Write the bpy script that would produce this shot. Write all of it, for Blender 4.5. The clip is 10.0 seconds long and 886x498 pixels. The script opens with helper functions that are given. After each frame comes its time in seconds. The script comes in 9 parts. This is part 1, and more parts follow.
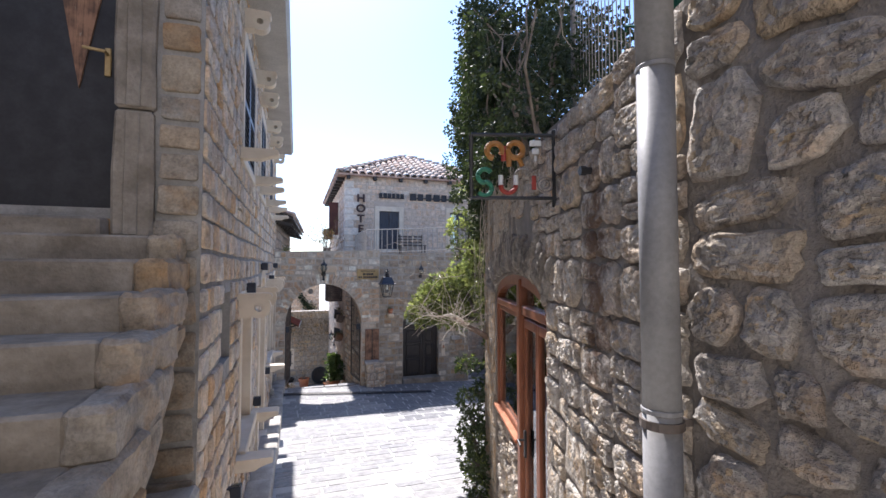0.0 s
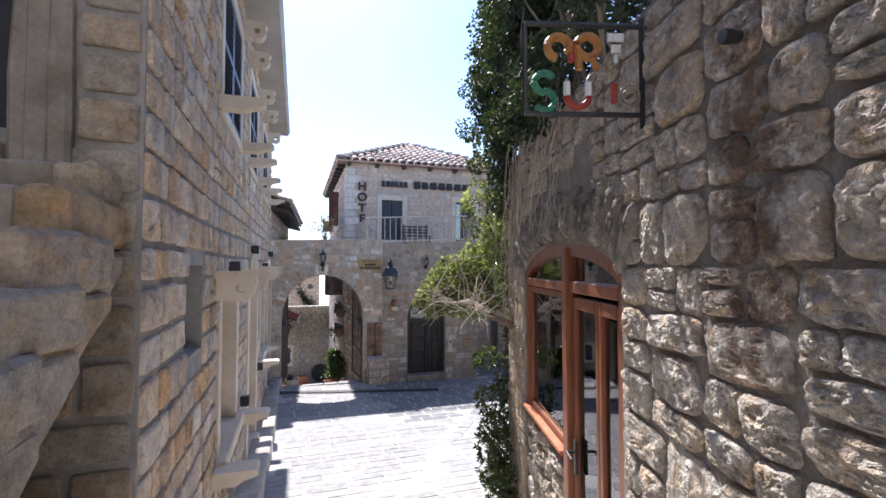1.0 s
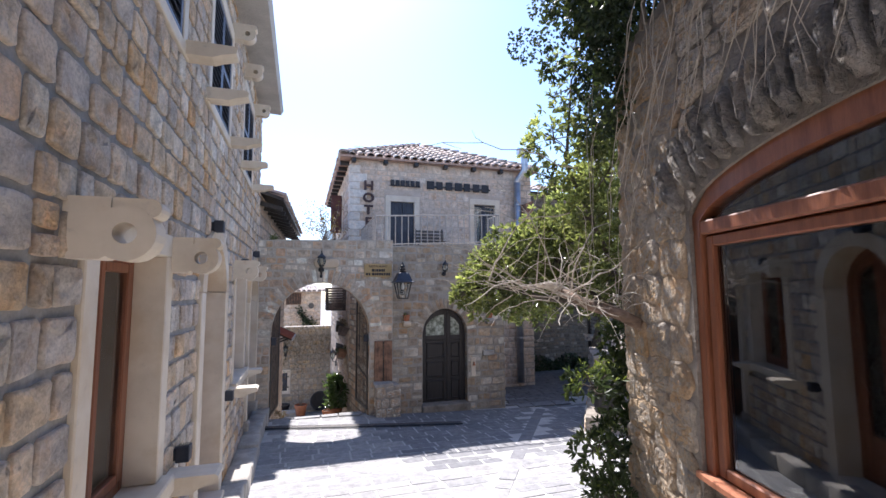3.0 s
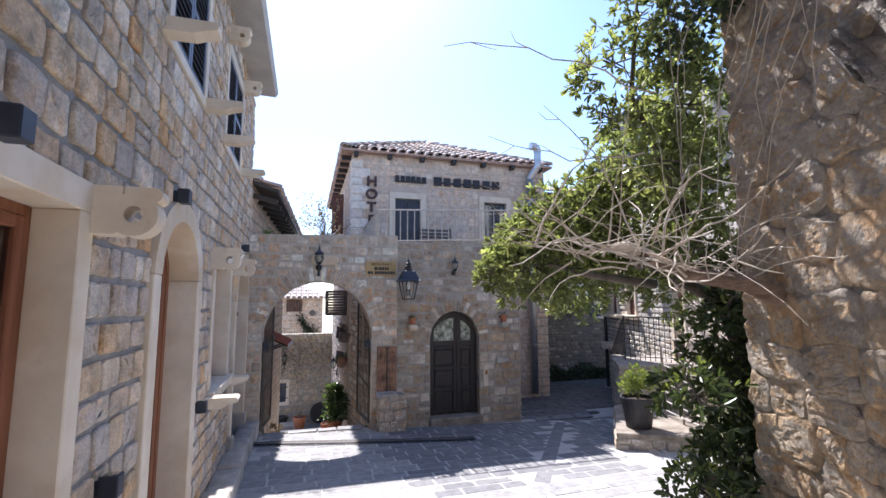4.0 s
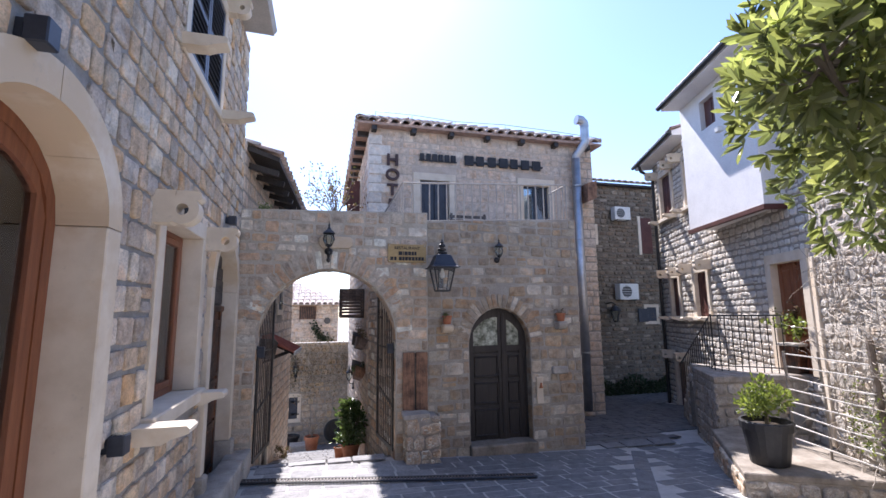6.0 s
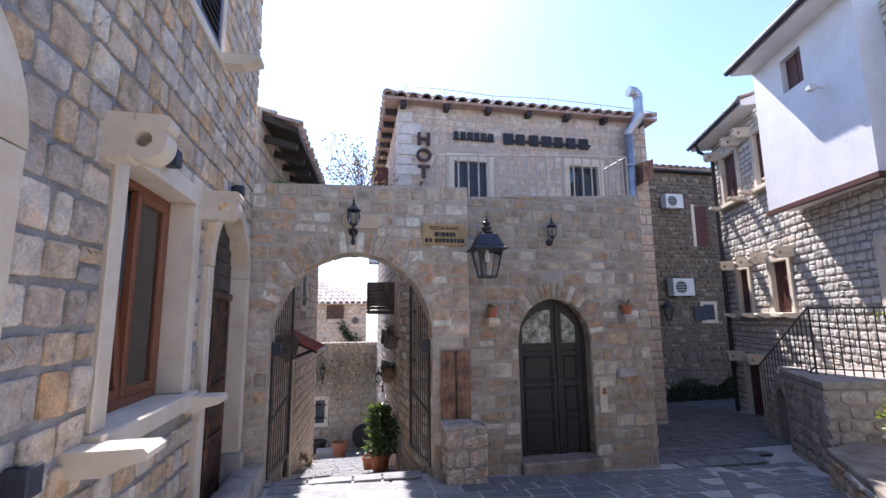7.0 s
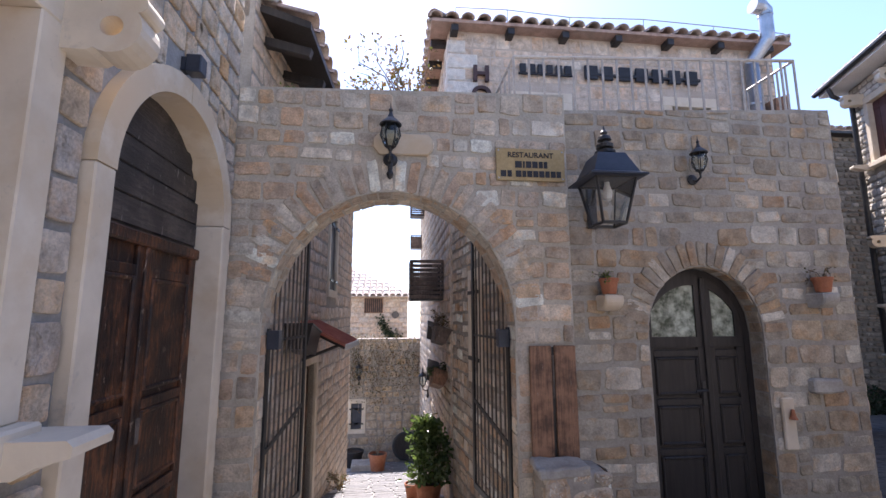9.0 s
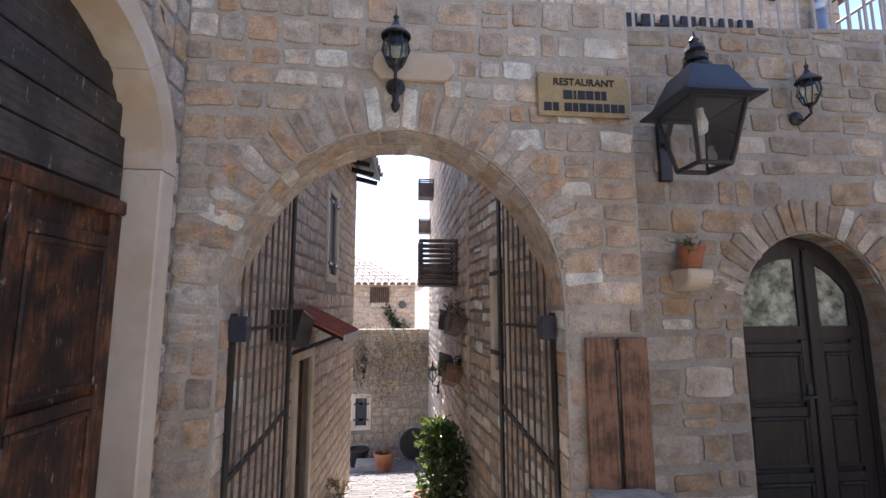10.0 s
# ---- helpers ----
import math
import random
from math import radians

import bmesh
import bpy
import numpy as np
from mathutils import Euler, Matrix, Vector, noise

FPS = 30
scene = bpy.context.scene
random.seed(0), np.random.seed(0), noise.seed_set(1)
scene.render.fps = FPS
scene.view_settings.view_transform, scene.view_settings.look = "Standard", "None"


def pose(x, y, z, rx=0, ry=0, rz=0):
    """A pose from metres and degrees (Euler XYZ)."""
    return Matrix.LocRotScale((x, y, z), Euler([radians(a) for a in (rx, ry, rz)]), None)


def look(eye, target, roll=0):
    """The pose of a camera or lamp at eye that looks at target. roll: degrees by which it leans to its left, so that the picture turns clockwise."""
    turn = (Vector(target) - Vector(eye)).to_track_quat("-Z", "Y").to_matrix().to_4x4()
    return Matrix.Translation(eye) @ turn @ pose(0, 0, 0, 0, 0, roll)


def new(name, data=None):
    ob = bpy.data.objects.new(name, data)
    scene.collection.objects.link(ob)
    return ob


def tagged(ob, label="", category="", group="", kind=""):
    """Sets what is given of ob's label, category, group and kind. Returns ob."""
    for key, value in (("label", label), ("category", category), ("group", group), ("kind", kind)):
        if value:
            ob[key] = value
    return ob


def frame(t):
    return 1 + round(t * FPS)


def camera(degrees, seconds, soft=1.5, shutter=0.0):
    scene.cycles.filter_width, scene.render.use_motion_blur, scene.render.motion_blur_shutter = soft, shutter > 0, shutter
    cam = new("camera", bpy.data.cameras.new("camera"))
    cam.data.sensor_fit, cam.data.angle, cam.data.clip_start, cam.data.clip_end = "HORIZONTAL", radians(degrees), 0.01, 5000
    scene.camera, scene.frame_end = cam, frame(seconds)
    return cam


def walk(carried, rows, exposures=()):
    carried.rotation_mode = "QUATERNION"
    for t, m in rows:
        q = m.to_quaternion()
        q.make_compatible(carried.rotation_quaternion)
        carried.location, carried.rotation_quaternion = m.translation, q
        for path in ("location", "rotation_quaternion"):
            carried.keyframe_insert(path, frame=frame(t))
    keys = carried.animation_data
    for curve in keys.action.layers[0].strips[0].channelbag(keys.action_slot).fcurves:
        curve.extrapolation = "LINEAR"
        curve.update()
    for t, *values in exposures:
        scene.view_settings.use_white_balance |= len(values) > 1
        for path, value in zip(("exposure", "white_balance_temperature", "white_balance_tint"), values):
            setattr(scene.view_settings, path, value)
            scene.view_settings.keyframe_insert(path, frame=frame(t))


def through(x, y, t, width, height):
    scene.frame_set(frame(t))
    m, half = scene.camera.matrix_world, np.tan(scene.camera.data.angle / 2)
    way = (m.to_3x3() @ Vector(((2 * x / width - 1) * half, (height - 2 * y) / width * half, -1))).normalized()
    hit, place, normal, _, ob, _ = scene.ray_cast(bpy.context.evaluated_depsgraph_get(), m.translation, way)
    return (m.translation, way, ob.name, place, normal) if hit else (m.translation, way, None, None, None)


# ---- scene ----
cam = camera(89.6, 10.0)
METRES, EYE, TILT, LEAN, TURN = 9.5, 3.0, 0.0, 0.0, -18.2
ROWS = [
    (0.0, 0.0, 0.0, 0.0, 0.0, 2.33, 0.01),
    (0.5, -0.0084, 0.0344, -0.0125, 0.0, 2.09, -0.01),
    (1.0, -0.0166, 0.078, -0.021, 0.09, 2.08, 0.03),
    (1.5, -0.0284, 0.1224, -0.0293, 0.25, 2.25, -0.01),
    (2.0, -0.042, 0.1752, -0.0398, 0.3, 3.19, 0.05),
    (3.5, -0.0607, 0.3164, -0.0732, 0.96, 6.01, 0.32),
    (4.0, -0.0678, 0.3609, -0.0826, 1.22, 6.59, 0.27),
    (4.5, -0.0764, 0.404, -0.0884, 1.47, 7.06, 0.3),
    (5.0, -0.0864, 0.4535, -0.0961, 1.77, 7.54, 0.34),
    (5.5, -0.0984, 0.5013, -0.1045, 2.25, 7.91, 0.45),
    (7.0, -0.1404, 0.6565, -0.1268, 6.92, 8.55, 0.58),
    (7.5, -0.1551, 0.7086, -0.1346, 8.62, 8.64, 0.5),
    (8.0, -0.1734, 0.7626, -0.1388, 9.79, 8.81, 0.41),
    (8.5, -0.188, 0.8124, -0.1441, 10.75, 8.81, 0.35),
    (9.0, -0.2056, 0.8633, -0.1466, 11.93, 8.52, 0.16),
    (9.5, -0.2207, 0.9068, -0.1486, 12.55, 8.0, 0.09),
    (10.0, -0.2358, 0.9552, -0.1528, 12.79, 7.46, 0.07),
]
walk(cam, [(t, pose(0, 0, EYE, TILT, LEAN, TURN) @ pose(METRES * x, METRES * y, METRES * z, 90 + pitch, roll, yaw)) for t, x, y, z, yaw, pitch, roll in ROWS],
     exposures=[(0.0, 1.17, 6050, 16), (3.5, 1.23, 6040, 17), (5.5, 1.24, 6040, 19), (7.5, 1.34, 6030, 21), (9.0, 1.42, 6320, 21), (10.0, 1.49, 6600, 20)])

# world, sun
SUN_AZ, SUN_EL = 1.4, 51.5      # degrees left of +y, and above the horizon
world = bpy.data.worlds.new("sky_world")
scene.world = world
world.use_nodes = True
wn = world.node_tree.nodes
sky = wn.new("ShaderNodeTexSky")
sky.sky_type, sky.sun_disc = "NISHITA", False
sky.sun_elevation, sky.sun_rotation = radians(SUN_EL), radians(-SUN_AZ)
sky.air_density, sky.dust_density, sky.ozone_density = 1.0, 0.45, 3.8
wn["Background"].inputs[1].default_value = 0.137
world.node_tree.links.new(sky.outputs[0], wn["Background"].inputs[0])
sun = new("sun", bpy.data.lights.new("sun", "SUN"))
sun.data.energy, sun.data.angle, sun.data.color = 5.0, radians(0.55), (1.0, 0.95, 0.87)
sd = Vector((-math.sin(radians(SUN_AZ)) * math.cos(radians(SUN_EL)), math.cos(radians(SUN_AZ)) * math.cos(radians(SUN_EL)), math.sin(radians(SUN_EL))))
sun.matrix_world = look(sd * 40, (0, 0, 0))

# ---- mesh tools ----
def obj(name, bm, mat, parent=None, label="", smooth=False):
    me = bpy.data.meshes.new(name)
    bm.to_mesh(me)
    bm.free()
    if smooth:
        for f in me.polygons:
            f.use_smooth = True
    me.materials.append(mat)
    ob = new(name, me)
    if parent is not None:
        ob.parent = parent
    if label:
        ob["label"] = label
    return ob


def part(name, bm, mat, parent, label="", smooth=False):
    return obj(name, bm, mat, parent, label, smooth)


def share(name, me, parent, m):
    ob = new(name, me)
    ob.parent = parent
    ob.matrix_basis = m
    return ob


def empty(name, m=None):
    ob = new(name)
    ob.empty_display_size = 0.1
    if m is not None:
        ob.matrix_basis = m
    return ob


def turned(x, y, z=0.0, deg=0.0):
    return Matrix.Translation((x, y, z)) @ Matrix.Rotation(radians(deg), 4, "Z")


def add_box(bm, x0, x1, y0, y1, z0, z1, bevel=0.0, seg=1):
    before = set(bm.verts)
    bmesh.ops.create_cube(bm, size=1.0, matrix=Matrix.Translation(((x0 + x1) / 2, (y0 + y1) / 2, (z0 + z1) / 2)) @ Matrix.Diagonal((abs(x1 - x0), abs(y1 - y0), abs(z1 - z0), 1)))
    vs = [v for v in bm.verts if v not in before]
    if bevel > 0:
        es = list({e for v in vs for e in v.link_edges})
        bmesh.ops.bevel(bm, geom=es, offset=bevel, segments=seg, affect="EDGES", profile=0.5)
    return bm


def box(x0, x1, y0, y1, z0, z1, bevel=0.0, seg=1):
    return add_box(bmesh.new(), x0, x1, y0, y1, z0, z1, bevel, seg)


def moved(bm, m):
    bmesh.ops.transform(bm, matrix=m, verts=bm.verts)
    return bm


def add_prism(bm, poly, a, b, axis="Y"):
    """Extrudes a polygon of (p, q) from a to b: along Y with p as x and q as z, along X with p as y and q as z, along Z with p as x, q as y."""
    def at(p, q, r):
        return (p, r, q) if axis == "Y" else (r, p, q) if axis == "X" else (p, q, r)
    lo = [bm.verts.new(at(p, q, a)) for p, q in poly]
    hi = [bm.verts.new(at(p, q, b)) for p, q in poly]
    n = len(poly)
    fs = [bm.faces.new(lo), bm.faces.new(hi[::-1])]
    for i in range(n):
        fs.append(bm.faces.new((lo[i], hi[i], hi[(i + 1) % n], lo[(i + 1) % n])))
    bmesh.ops.recalc_face_normals(bm, faces=fs)
    return fs


def prism(poly, a, b, axis="Y", bevel=0.0):
    bm = bmesh.new()
    add_prism(bm, poly, a, b, axis)
    if bevel > 0:
        bmesh.ops.bevel(bm, geom=list(bm.edges), offset=bevel, segments=1, affect="EDGES")
    return bm


def add_tube(bm, pts, radii, n=8, cap=True):
    """A tube along points, with one radius or one for each point."""
    pts = [Vector(p) for p in pts]
    if not isinstance(radii, (list, tuple)):
        radii = [radii] * len(pts)
    rings, up = [], Vector((0.13, 0.21, 1))
    for i, p in enumerate(pts):
        d = (pts[min(i + 1, len(pts) - 1)] - pts[max(i - 1, 0)])
        d = d.normalized() if d.length > 1e-9 else Vector((0, 0, 1))
        a = d.cross(up)
        if a.length < 0.05:
            a = d.cross(Vector((1, 0.1, 0)))
        a.normalize()
        b = d.cross(a)
        rings.append([bm.verts.new(p + (a * math.cos(2 * math.pi * k / n) + b * math.sin(2 * math.pi * k / n)) * radii[i]) for k in range(n)])
    for r, s in zip(rings, rings[1:]):
        for k in range(n):
            bm.faces.new((r[k], r[(k + 1) % n], s[(k + 1) % n], s[k]))
    if cap:
        bm.faces.new(rings[0])
        bm.faces.new(rings[-1][::-1])
    return bm


def tube(pts, radii, n=8):
    bm = add_tube(bmesh.new(), pts, radii, n)
    bmesh.ops.recalc_face_normals(bm, faces=bm.faces)
    return bm


def lathe(profile, n=20, bm=None, c=(0, 0, 0)):
    """Turns (radius, z) round the z axis."""
    bm = bm or bmesh.new()
    rings = []
    for r, z in profile:
        rings.append([bm.verts.new((c[0] + max(r, 1e-4) * math.cos(2 * math.pi * k / n), c[1] + max(r, 1e-4) * math.sin(2 * math.pi * k / n), c[2] + z)) for k in range(n)])
    for r, s in zip(rings, rings[1:]):
        for k in range(n):
            bm.faces.new((r[k], r[(k + 1) % n], s[(k + 1) % n], s[k]))
    bmesh.ops.recalc_face_normals(bm, faces=bm.faces)
    return bm


def rough_up(bm, amount, scale=3.0, seed=0.0):
    for v in bm.verts:
        v.co += noise.noise_vector(v.co * scale + Vector((seed, seed * 1.7, 0))) * amount
    return bm


def subdivided(bm, cuts):
    bmesh.ops.subdivide_edges(bm, edges=bm.edges[:], cuts=cuts, use_grid_fill=True)
    return bm


# ---- walls of stone ----
# A wall stands in its own frame: x along it, z up, -y out of its face.
def arch_top(op, u):
    """Height of an opening's top at u."""
    u0, u1, v0, spring, rise = op
    if rise <= 0:
        return spring
    c, r = (u0 + u1) / 2, (u1 - u0) / 2
    k = max(0.0, 1 - ((u - c) / r) ** 2)
    return spring + rise * math.sqrt(k)


def wall_core(u0, u1, v0, top, y0, y1, openings):
    """The mortar body of a wall with openings (u0, u1, v0, spring, rise) through it; top is a height or a function of u."""
    topf = top if callable(top) else (lambda u: top)
    cuts = {u0, u1}
    k = max(2, int((u1 - u0) / 0.6))
    cuts.update(u0 + (u1 - u0) * i / k for i in range(k + 1))
    for a, b, *_, rise in openings:
        n = 20 if rise > 0 else 1
        cuts.update(min(max((a + b) / 2 - (b - a) / 2 * math.cos(math.pi * i / n), u0), u1) for i in range(n + 1))
    cuts = sorted(cuts)
    bm = bmesh.new()
    for a, b in zip(cuts, cuts[1:]):
        if b - a < 1e-5:
            continue
        mid = (a + b) / 2
        spans, lo = [], (v0, v0)
        for op in sorted((o for o in openings if o[0] < mid < o[1]), key=lambda o: o[2]):
            if op[2] > lo[0] + 1e-4:
                spans.append((lo, (op[2], op[2])))
            lo = (arch_top(op, a), arch_top(op, b))
        spans.append((lo, (topf(a), topf(b))))
        for (la, lb), (ha, hb) in spans:
            if ha - la < 1e-4 and hb - lb < 1e-4:
                continue
            add_prism(bm, [(a, la), (b, lb), (b, hb), (a, ha)], y0, y1)
    return bm


def stone_verts(rng, power, jitter, inner, inset, lump):
    """Rings of one unit stone, 1 wide, 1 high, 1 deep (out along -y)."""
    out = []
    for sx, sz in ((1, 1), (-1, 1), (-1, -1), (1, -1)):
        c1, c2 = rng.uniform(0.4, 1.0) * power, rng.uniform(0.4, 1.0) * power
        j = lambda: 1 + rng.uniform(-jitter, jitter * 0.3)
        p, q = (sx * 0.5 * j(), sz * (0.5 - c1) * j()), (sx * (0.5 - c2) * j(), sz * 0.5 * j())
        out += [p, q] if sx * sz > 0 else [q, p]
        mid = (rng.uniform(-.1, .1), sz * 0.5 * j()) if sx * sz > 0 else (sx * 0.5 * j(), rng.uniform(-.1, .1))
        out.append(mid)
    rings = [[(x, 0.6, z) for x, z in out], [(x, -0.45, z) for x, z in out]]
    rings.append([(x * inset, -0.9 + rng.uniform(-0.12, 0.08), z * inset) for x, z in out])
    if inner:
        rings.append([(x * inset * 0.88, -0.97 + rng.uniform(-lump, lump) * 0.5, z * inset * 0.88) for x, z in out])
        rings.append([(x * 0.55 + rng.uniform(-.05, .05), -1.0 + rng.uniform(-lump, lump), z * 0.55 + rng.uniform(-.05, .05)) for x, z in out])
    return rings, (rng.uniform(-.1, .1), -1.0 + rng.uniform(-lump, lump), rng.uniform(-.1, .1))


def stone_lists(rng, power, jitter, inner, inset, lump):
    rings, mid = stone_verts(rng, power, jitter, inner, inset, lump)
    n = len(rings[0])
    verts = [p for r in rings for p in r] + [mid]
    faces = []
    for i in range(len(rings) - 1):
        for k in range(n):
            faces.append((i * n + k, i * n + (k + 1) % n, (i + 1) * n + (k + 1) % n, (i + 1) * n + k))
    b = (len(rings) - 1) * n
    faces += [(b + k, b + (k + 1) % n, len(verts) - 1) for k in range(n)]
    return np.array(verts), [f for f in faces]


def rough_stone(rng, cut, rings=9, n=32):
    """A finer, lumpy stone for walls that pass close by."""
    corners = []
    for sx, sz in ((1, 1), (-1, 1), (-1, -1), (1, -1)):
        c1, c2 = rng.uniform(0.1, 1) * cut, rng.uniform(0.1, 1) * cut
        a, b = (sx * 0.5, sz * (0.5 - c1)), (sx * (0.5 - c2), sz * 0.5)
        corners += [a, b] if sx * sz > 0 else [b, a]
    off = Vector((rng.uniform(0, 99), rng.uniform(0, 99), 0))
    out = []
    for k in range(n):
        t = 2 * math.pi * k / n
        d = (math.cos(t), math.sin(t))
        best = 9.0
        for (ax, az), (bx, bz) in zip(corners, corners[1:] + corners[:1]):
            ex, ez = bx - ax, bz - az
            det = d[0] * ez - d[1] * ex
            if abs(det) > 1e-9:
                r = (ax * ez - az * ex) / det
                q = (ax * d[1] - az * d[0]) / det
                if r > 0 and -1e-6 <= q <= 1 + 1e-6:
                    best = min(best, r)
        best *= 0.965 + 0.12 * noise.noise(Vector((d[0] * 1.6, d[1] * 1.6, 0)) + off) + 0.05 * noise.noise(Vector((d[0] * 5, d[1] * 5, 7)) + off) + rng.uniform(-0.035, 0.02)
        out.append((d[0] * best, d[1] * best))
    planes = [(rng.uniform(-0.8, 0.8), rng.uniform(-0.8, 0.8), rng.uniform(0.5, 0.78)) for _ in range(5)]
    verts = [(x, 0.6, z) for x, z in out] + [(x * 1.0, -0.25, z * 1.0) for x, z in out]
    for k in range(rings):
        f = 0.93 - 0.93 * k / rings
        for x, z in out:
            p = Vector((x * f, z * f, 0))
            high = min(c + a * x * f + b * z * f for a, b, c in planes)
            y = -0.35 - 0.2 * (k > 0) - high - (noise.turbulence(p * 2.6 + off, 4, True) - 0.45) * 0.4 + noise.noise(p * 7 + off) * 0.26 + noise.noise(p * 19 + off) * 0.24
            verts.append((x * f, y, z * f))
    verts.append((0, -1.0 + noise.noise(off) * 0.45, 0))
    faces = []
    for i in range(rings + 1):
        for k in range(n):
            faces.append((i * n + k, i * n + (k + 1) % n, (i + 1) * n + (k + 1) % n, (i + 1) * n + k))
    b = (rings + 1) * n
    faces += [(b + k, b + (k + 1) % n, len(verts) - 1) for k in range(n)]
    return np.array(verts), faces


def rough_set(name, mat, count, cut, seed):
    rng = random.Random(seed)
    kinds = []
    for _ in range(count):
        v, f = rough_stone(rng, cut)
        me = bpy.data.meshes.new(name)
        me.from_pydata(v.tolist(), [], f)
        me.materials.append(mat)
        for p in me.polygons:
            p.use_smooth = True
        me.set_sharp_from_angle(angle=radians(42))
        kinds.append((me, v, f))
    return kinds


def stone_set(name, mat, count, power=0.1, jitter=0.04, inner=False, smooth=True, seed=1, inset=0.93, lump=0.15):
    """Shapes of stones to choose from. power: how far the corners are cut, of the stone's size."""
    rng = random.Random(seed)
    kinds = []
    for _ in range(count):
        v, f = stone_lists(rng, power, jitter, inner, inset, lump)
        me = bpy.data.meshes.new(name)
        me.from_pydata(v.tolist(), [], f)
        me.materials.append(mat)
        if smooth:
            for p in me.polygons:
                p.use_smooth = True
        kinds.append((me, v, f))
    return kinds


def lay(name, parent, kinds, places, near, limit=300, seed=3):
    """Stones at places (u, v, w, h, depth, turn, y): those for which near() holds, up to the limit, as pieces; the rest joined."""
    rng = random.Random(seed)
    verts, faces, base, made = [], [], 0, 0
    mat = kinds[0][0].materials[0]
    for u, v, w, h, d, turn, y in places:
        me, vv, ff = rng.choice(kinds)
        m = Matrix.Translation((u, y, v)) @ Matrix.Rotation(radians(turn), 4, "Y") @ Matrix.Diagonal((w * (1 if rng.random() < .5 else -1), d, h * (1 if rng.random() < .5 else -1), 1))
        if made < limit and near(u, v):
            share(name, me, parent, m)
            made += 1
        else:
            a = np.array(m)
            verts.append(vv @ a[:3, :3].T + a[:3, 3])
            faces += [tuple(i + base for i in f) for f in ff]
            base += len(vv)
    if verts:
        me = bpy.data.meshes.new(name + "_rest")
        me.from_pydata(np.concatenate(verts).tolist(), [], faces)
        me.materials.append(mat)
        for p in me.polygons:
            p.use_smooth = kinds[0][0].polygons[0].use_smooth
        ob = new("stonework", me)
        ob.parent = parent
        tagged(ob, kind="stuff")
    return made


def coursed(rng, u0, u1, v0, top, hh, ww, gap, blocks, depth=(0.02, 0.035), y=0.0, wave=0.0, tilt=0.0, split=0.0, ragged=0.0):
    """Places of coursed stones between u0 and u1 from v0 up to top (a height or a function). blocks(va, vb): the spans kept free."""
    topf = top if callable(top) else (lambda u: top)
    tmax = max(topf(u0), topf(u1), topf((u0 + u1) / 2))
    out, v = [], v0
    while v < tmax - 0.02:
        h = rng.uniform(*hh)
        if tmax - v - h < hh[0] * 0.6:
            h = tmax - v
        spans, cut = [], sorted(blocks(v + 0.15 * h, v + 0.85 * h))
        a = u0
        for b0, b1 in cut:
            if b0 > a:
                spans.append((a, min(b0, u1)))
            a = max(a, b1)
        if a < u1:
            spans.append((a, u1))
        for s0, s1 in spans:
            if s1 - s0 < 0.05:
                continue
            u = s0
            while u < s1 - 0.01:
                w = rng.uniform(*ww)
                if s1 - u - w < ww[0] * 0.8:
                    w = s1 - u
                    if w > ww[1] * 1.15:
                        w /= 2
                hi = min(h, topf(u + w / 2) - v)
                if hi > 0.05:
                    wob = wave * math.sin(u * 1.7 + v * 3.1) + rng.uniform(-1, 1) * wave * 0.3
                    if split and rng.random() < split and h > hh[0] * 1.2:
                        k = rng.uniform(0.4, 0.6)
                        for vv, h2 in ((v, hi * k), (v + hi * k, hi * (1 - k))):
                            out.append((u + w / 2, vv + h2 / 2 + wob, w - gap, h2 - gap, rng.uniform(*depth), rng.uniform(-tilt, tilt), y))
                    else:
                        lo, up = rng.uniform(0, ragged) * hi, rng.uniform(0, ragged) * hi
                        out.append((u + w / 2, v + (hi + lo - up) / 2 + wob, w - gap * rng.uniform(0.7, 1.3), hi - lo - up - gap, rng.uniform(*depth), rng.uniform(-tilt, tilt), y))
                u += w
        v += h
    return out


def rubble(rng, u0, u1, v0, v1, wmax, hmax, gap, depth, y=0.0, tilt=6.0):
    """Places of uncoursed stones: the rectangle is split again and again until each piece is small enough."""
    out = []
    def split(a, b, c, d):
        w, h = b - a, d - c
        big = rng.uniform(0.45, 1.15)
        wm, hm = max(0.15, wmax * big), max(0.12, hmax * big)
        if w > wm and (w / wm >= h / hm or h <= hm):
            k = a + w * rng.uniform(0.36, 0.64)
            split(a, k, c, d)
            split(k, b, c, d)
        elif h > hm:
            k = c + h * rng.uniform(0.36, 0.64)
            split(a, b, c, k)
            split(a, b, k, d)
        else:
            out.append(((a + b) / 2, (c + d) / 2, w - gap, h - gap, rng.uniform(*depth), rng.uniform(-tilt, tilt), y))
    split(u0, u1, v0, v1)
    return out


def blocker(openings, grow):
    """Spans that openings, widened by grow, keep free of stones."""
    def f(va, vb):
        r = []
        for (u0, u1, v0, spring, rise), g in zip(openings, grow):
            if vb < v0 - g[1] or va > spring + rise + g[2]:
                continue
            if rise > 0 and va > spring:
                k = (va - spring) / (rise + g[2])
                half = ((u1 - u0) / 2 + g[0]) * math.sqrt(max(0, 1 - k * k))
                c = (u0 + u1) / 2
                r.append((c - half, c + half))
            else:
                r.append((u0 - g[0], u1 + g[0]))
        return r
    return f


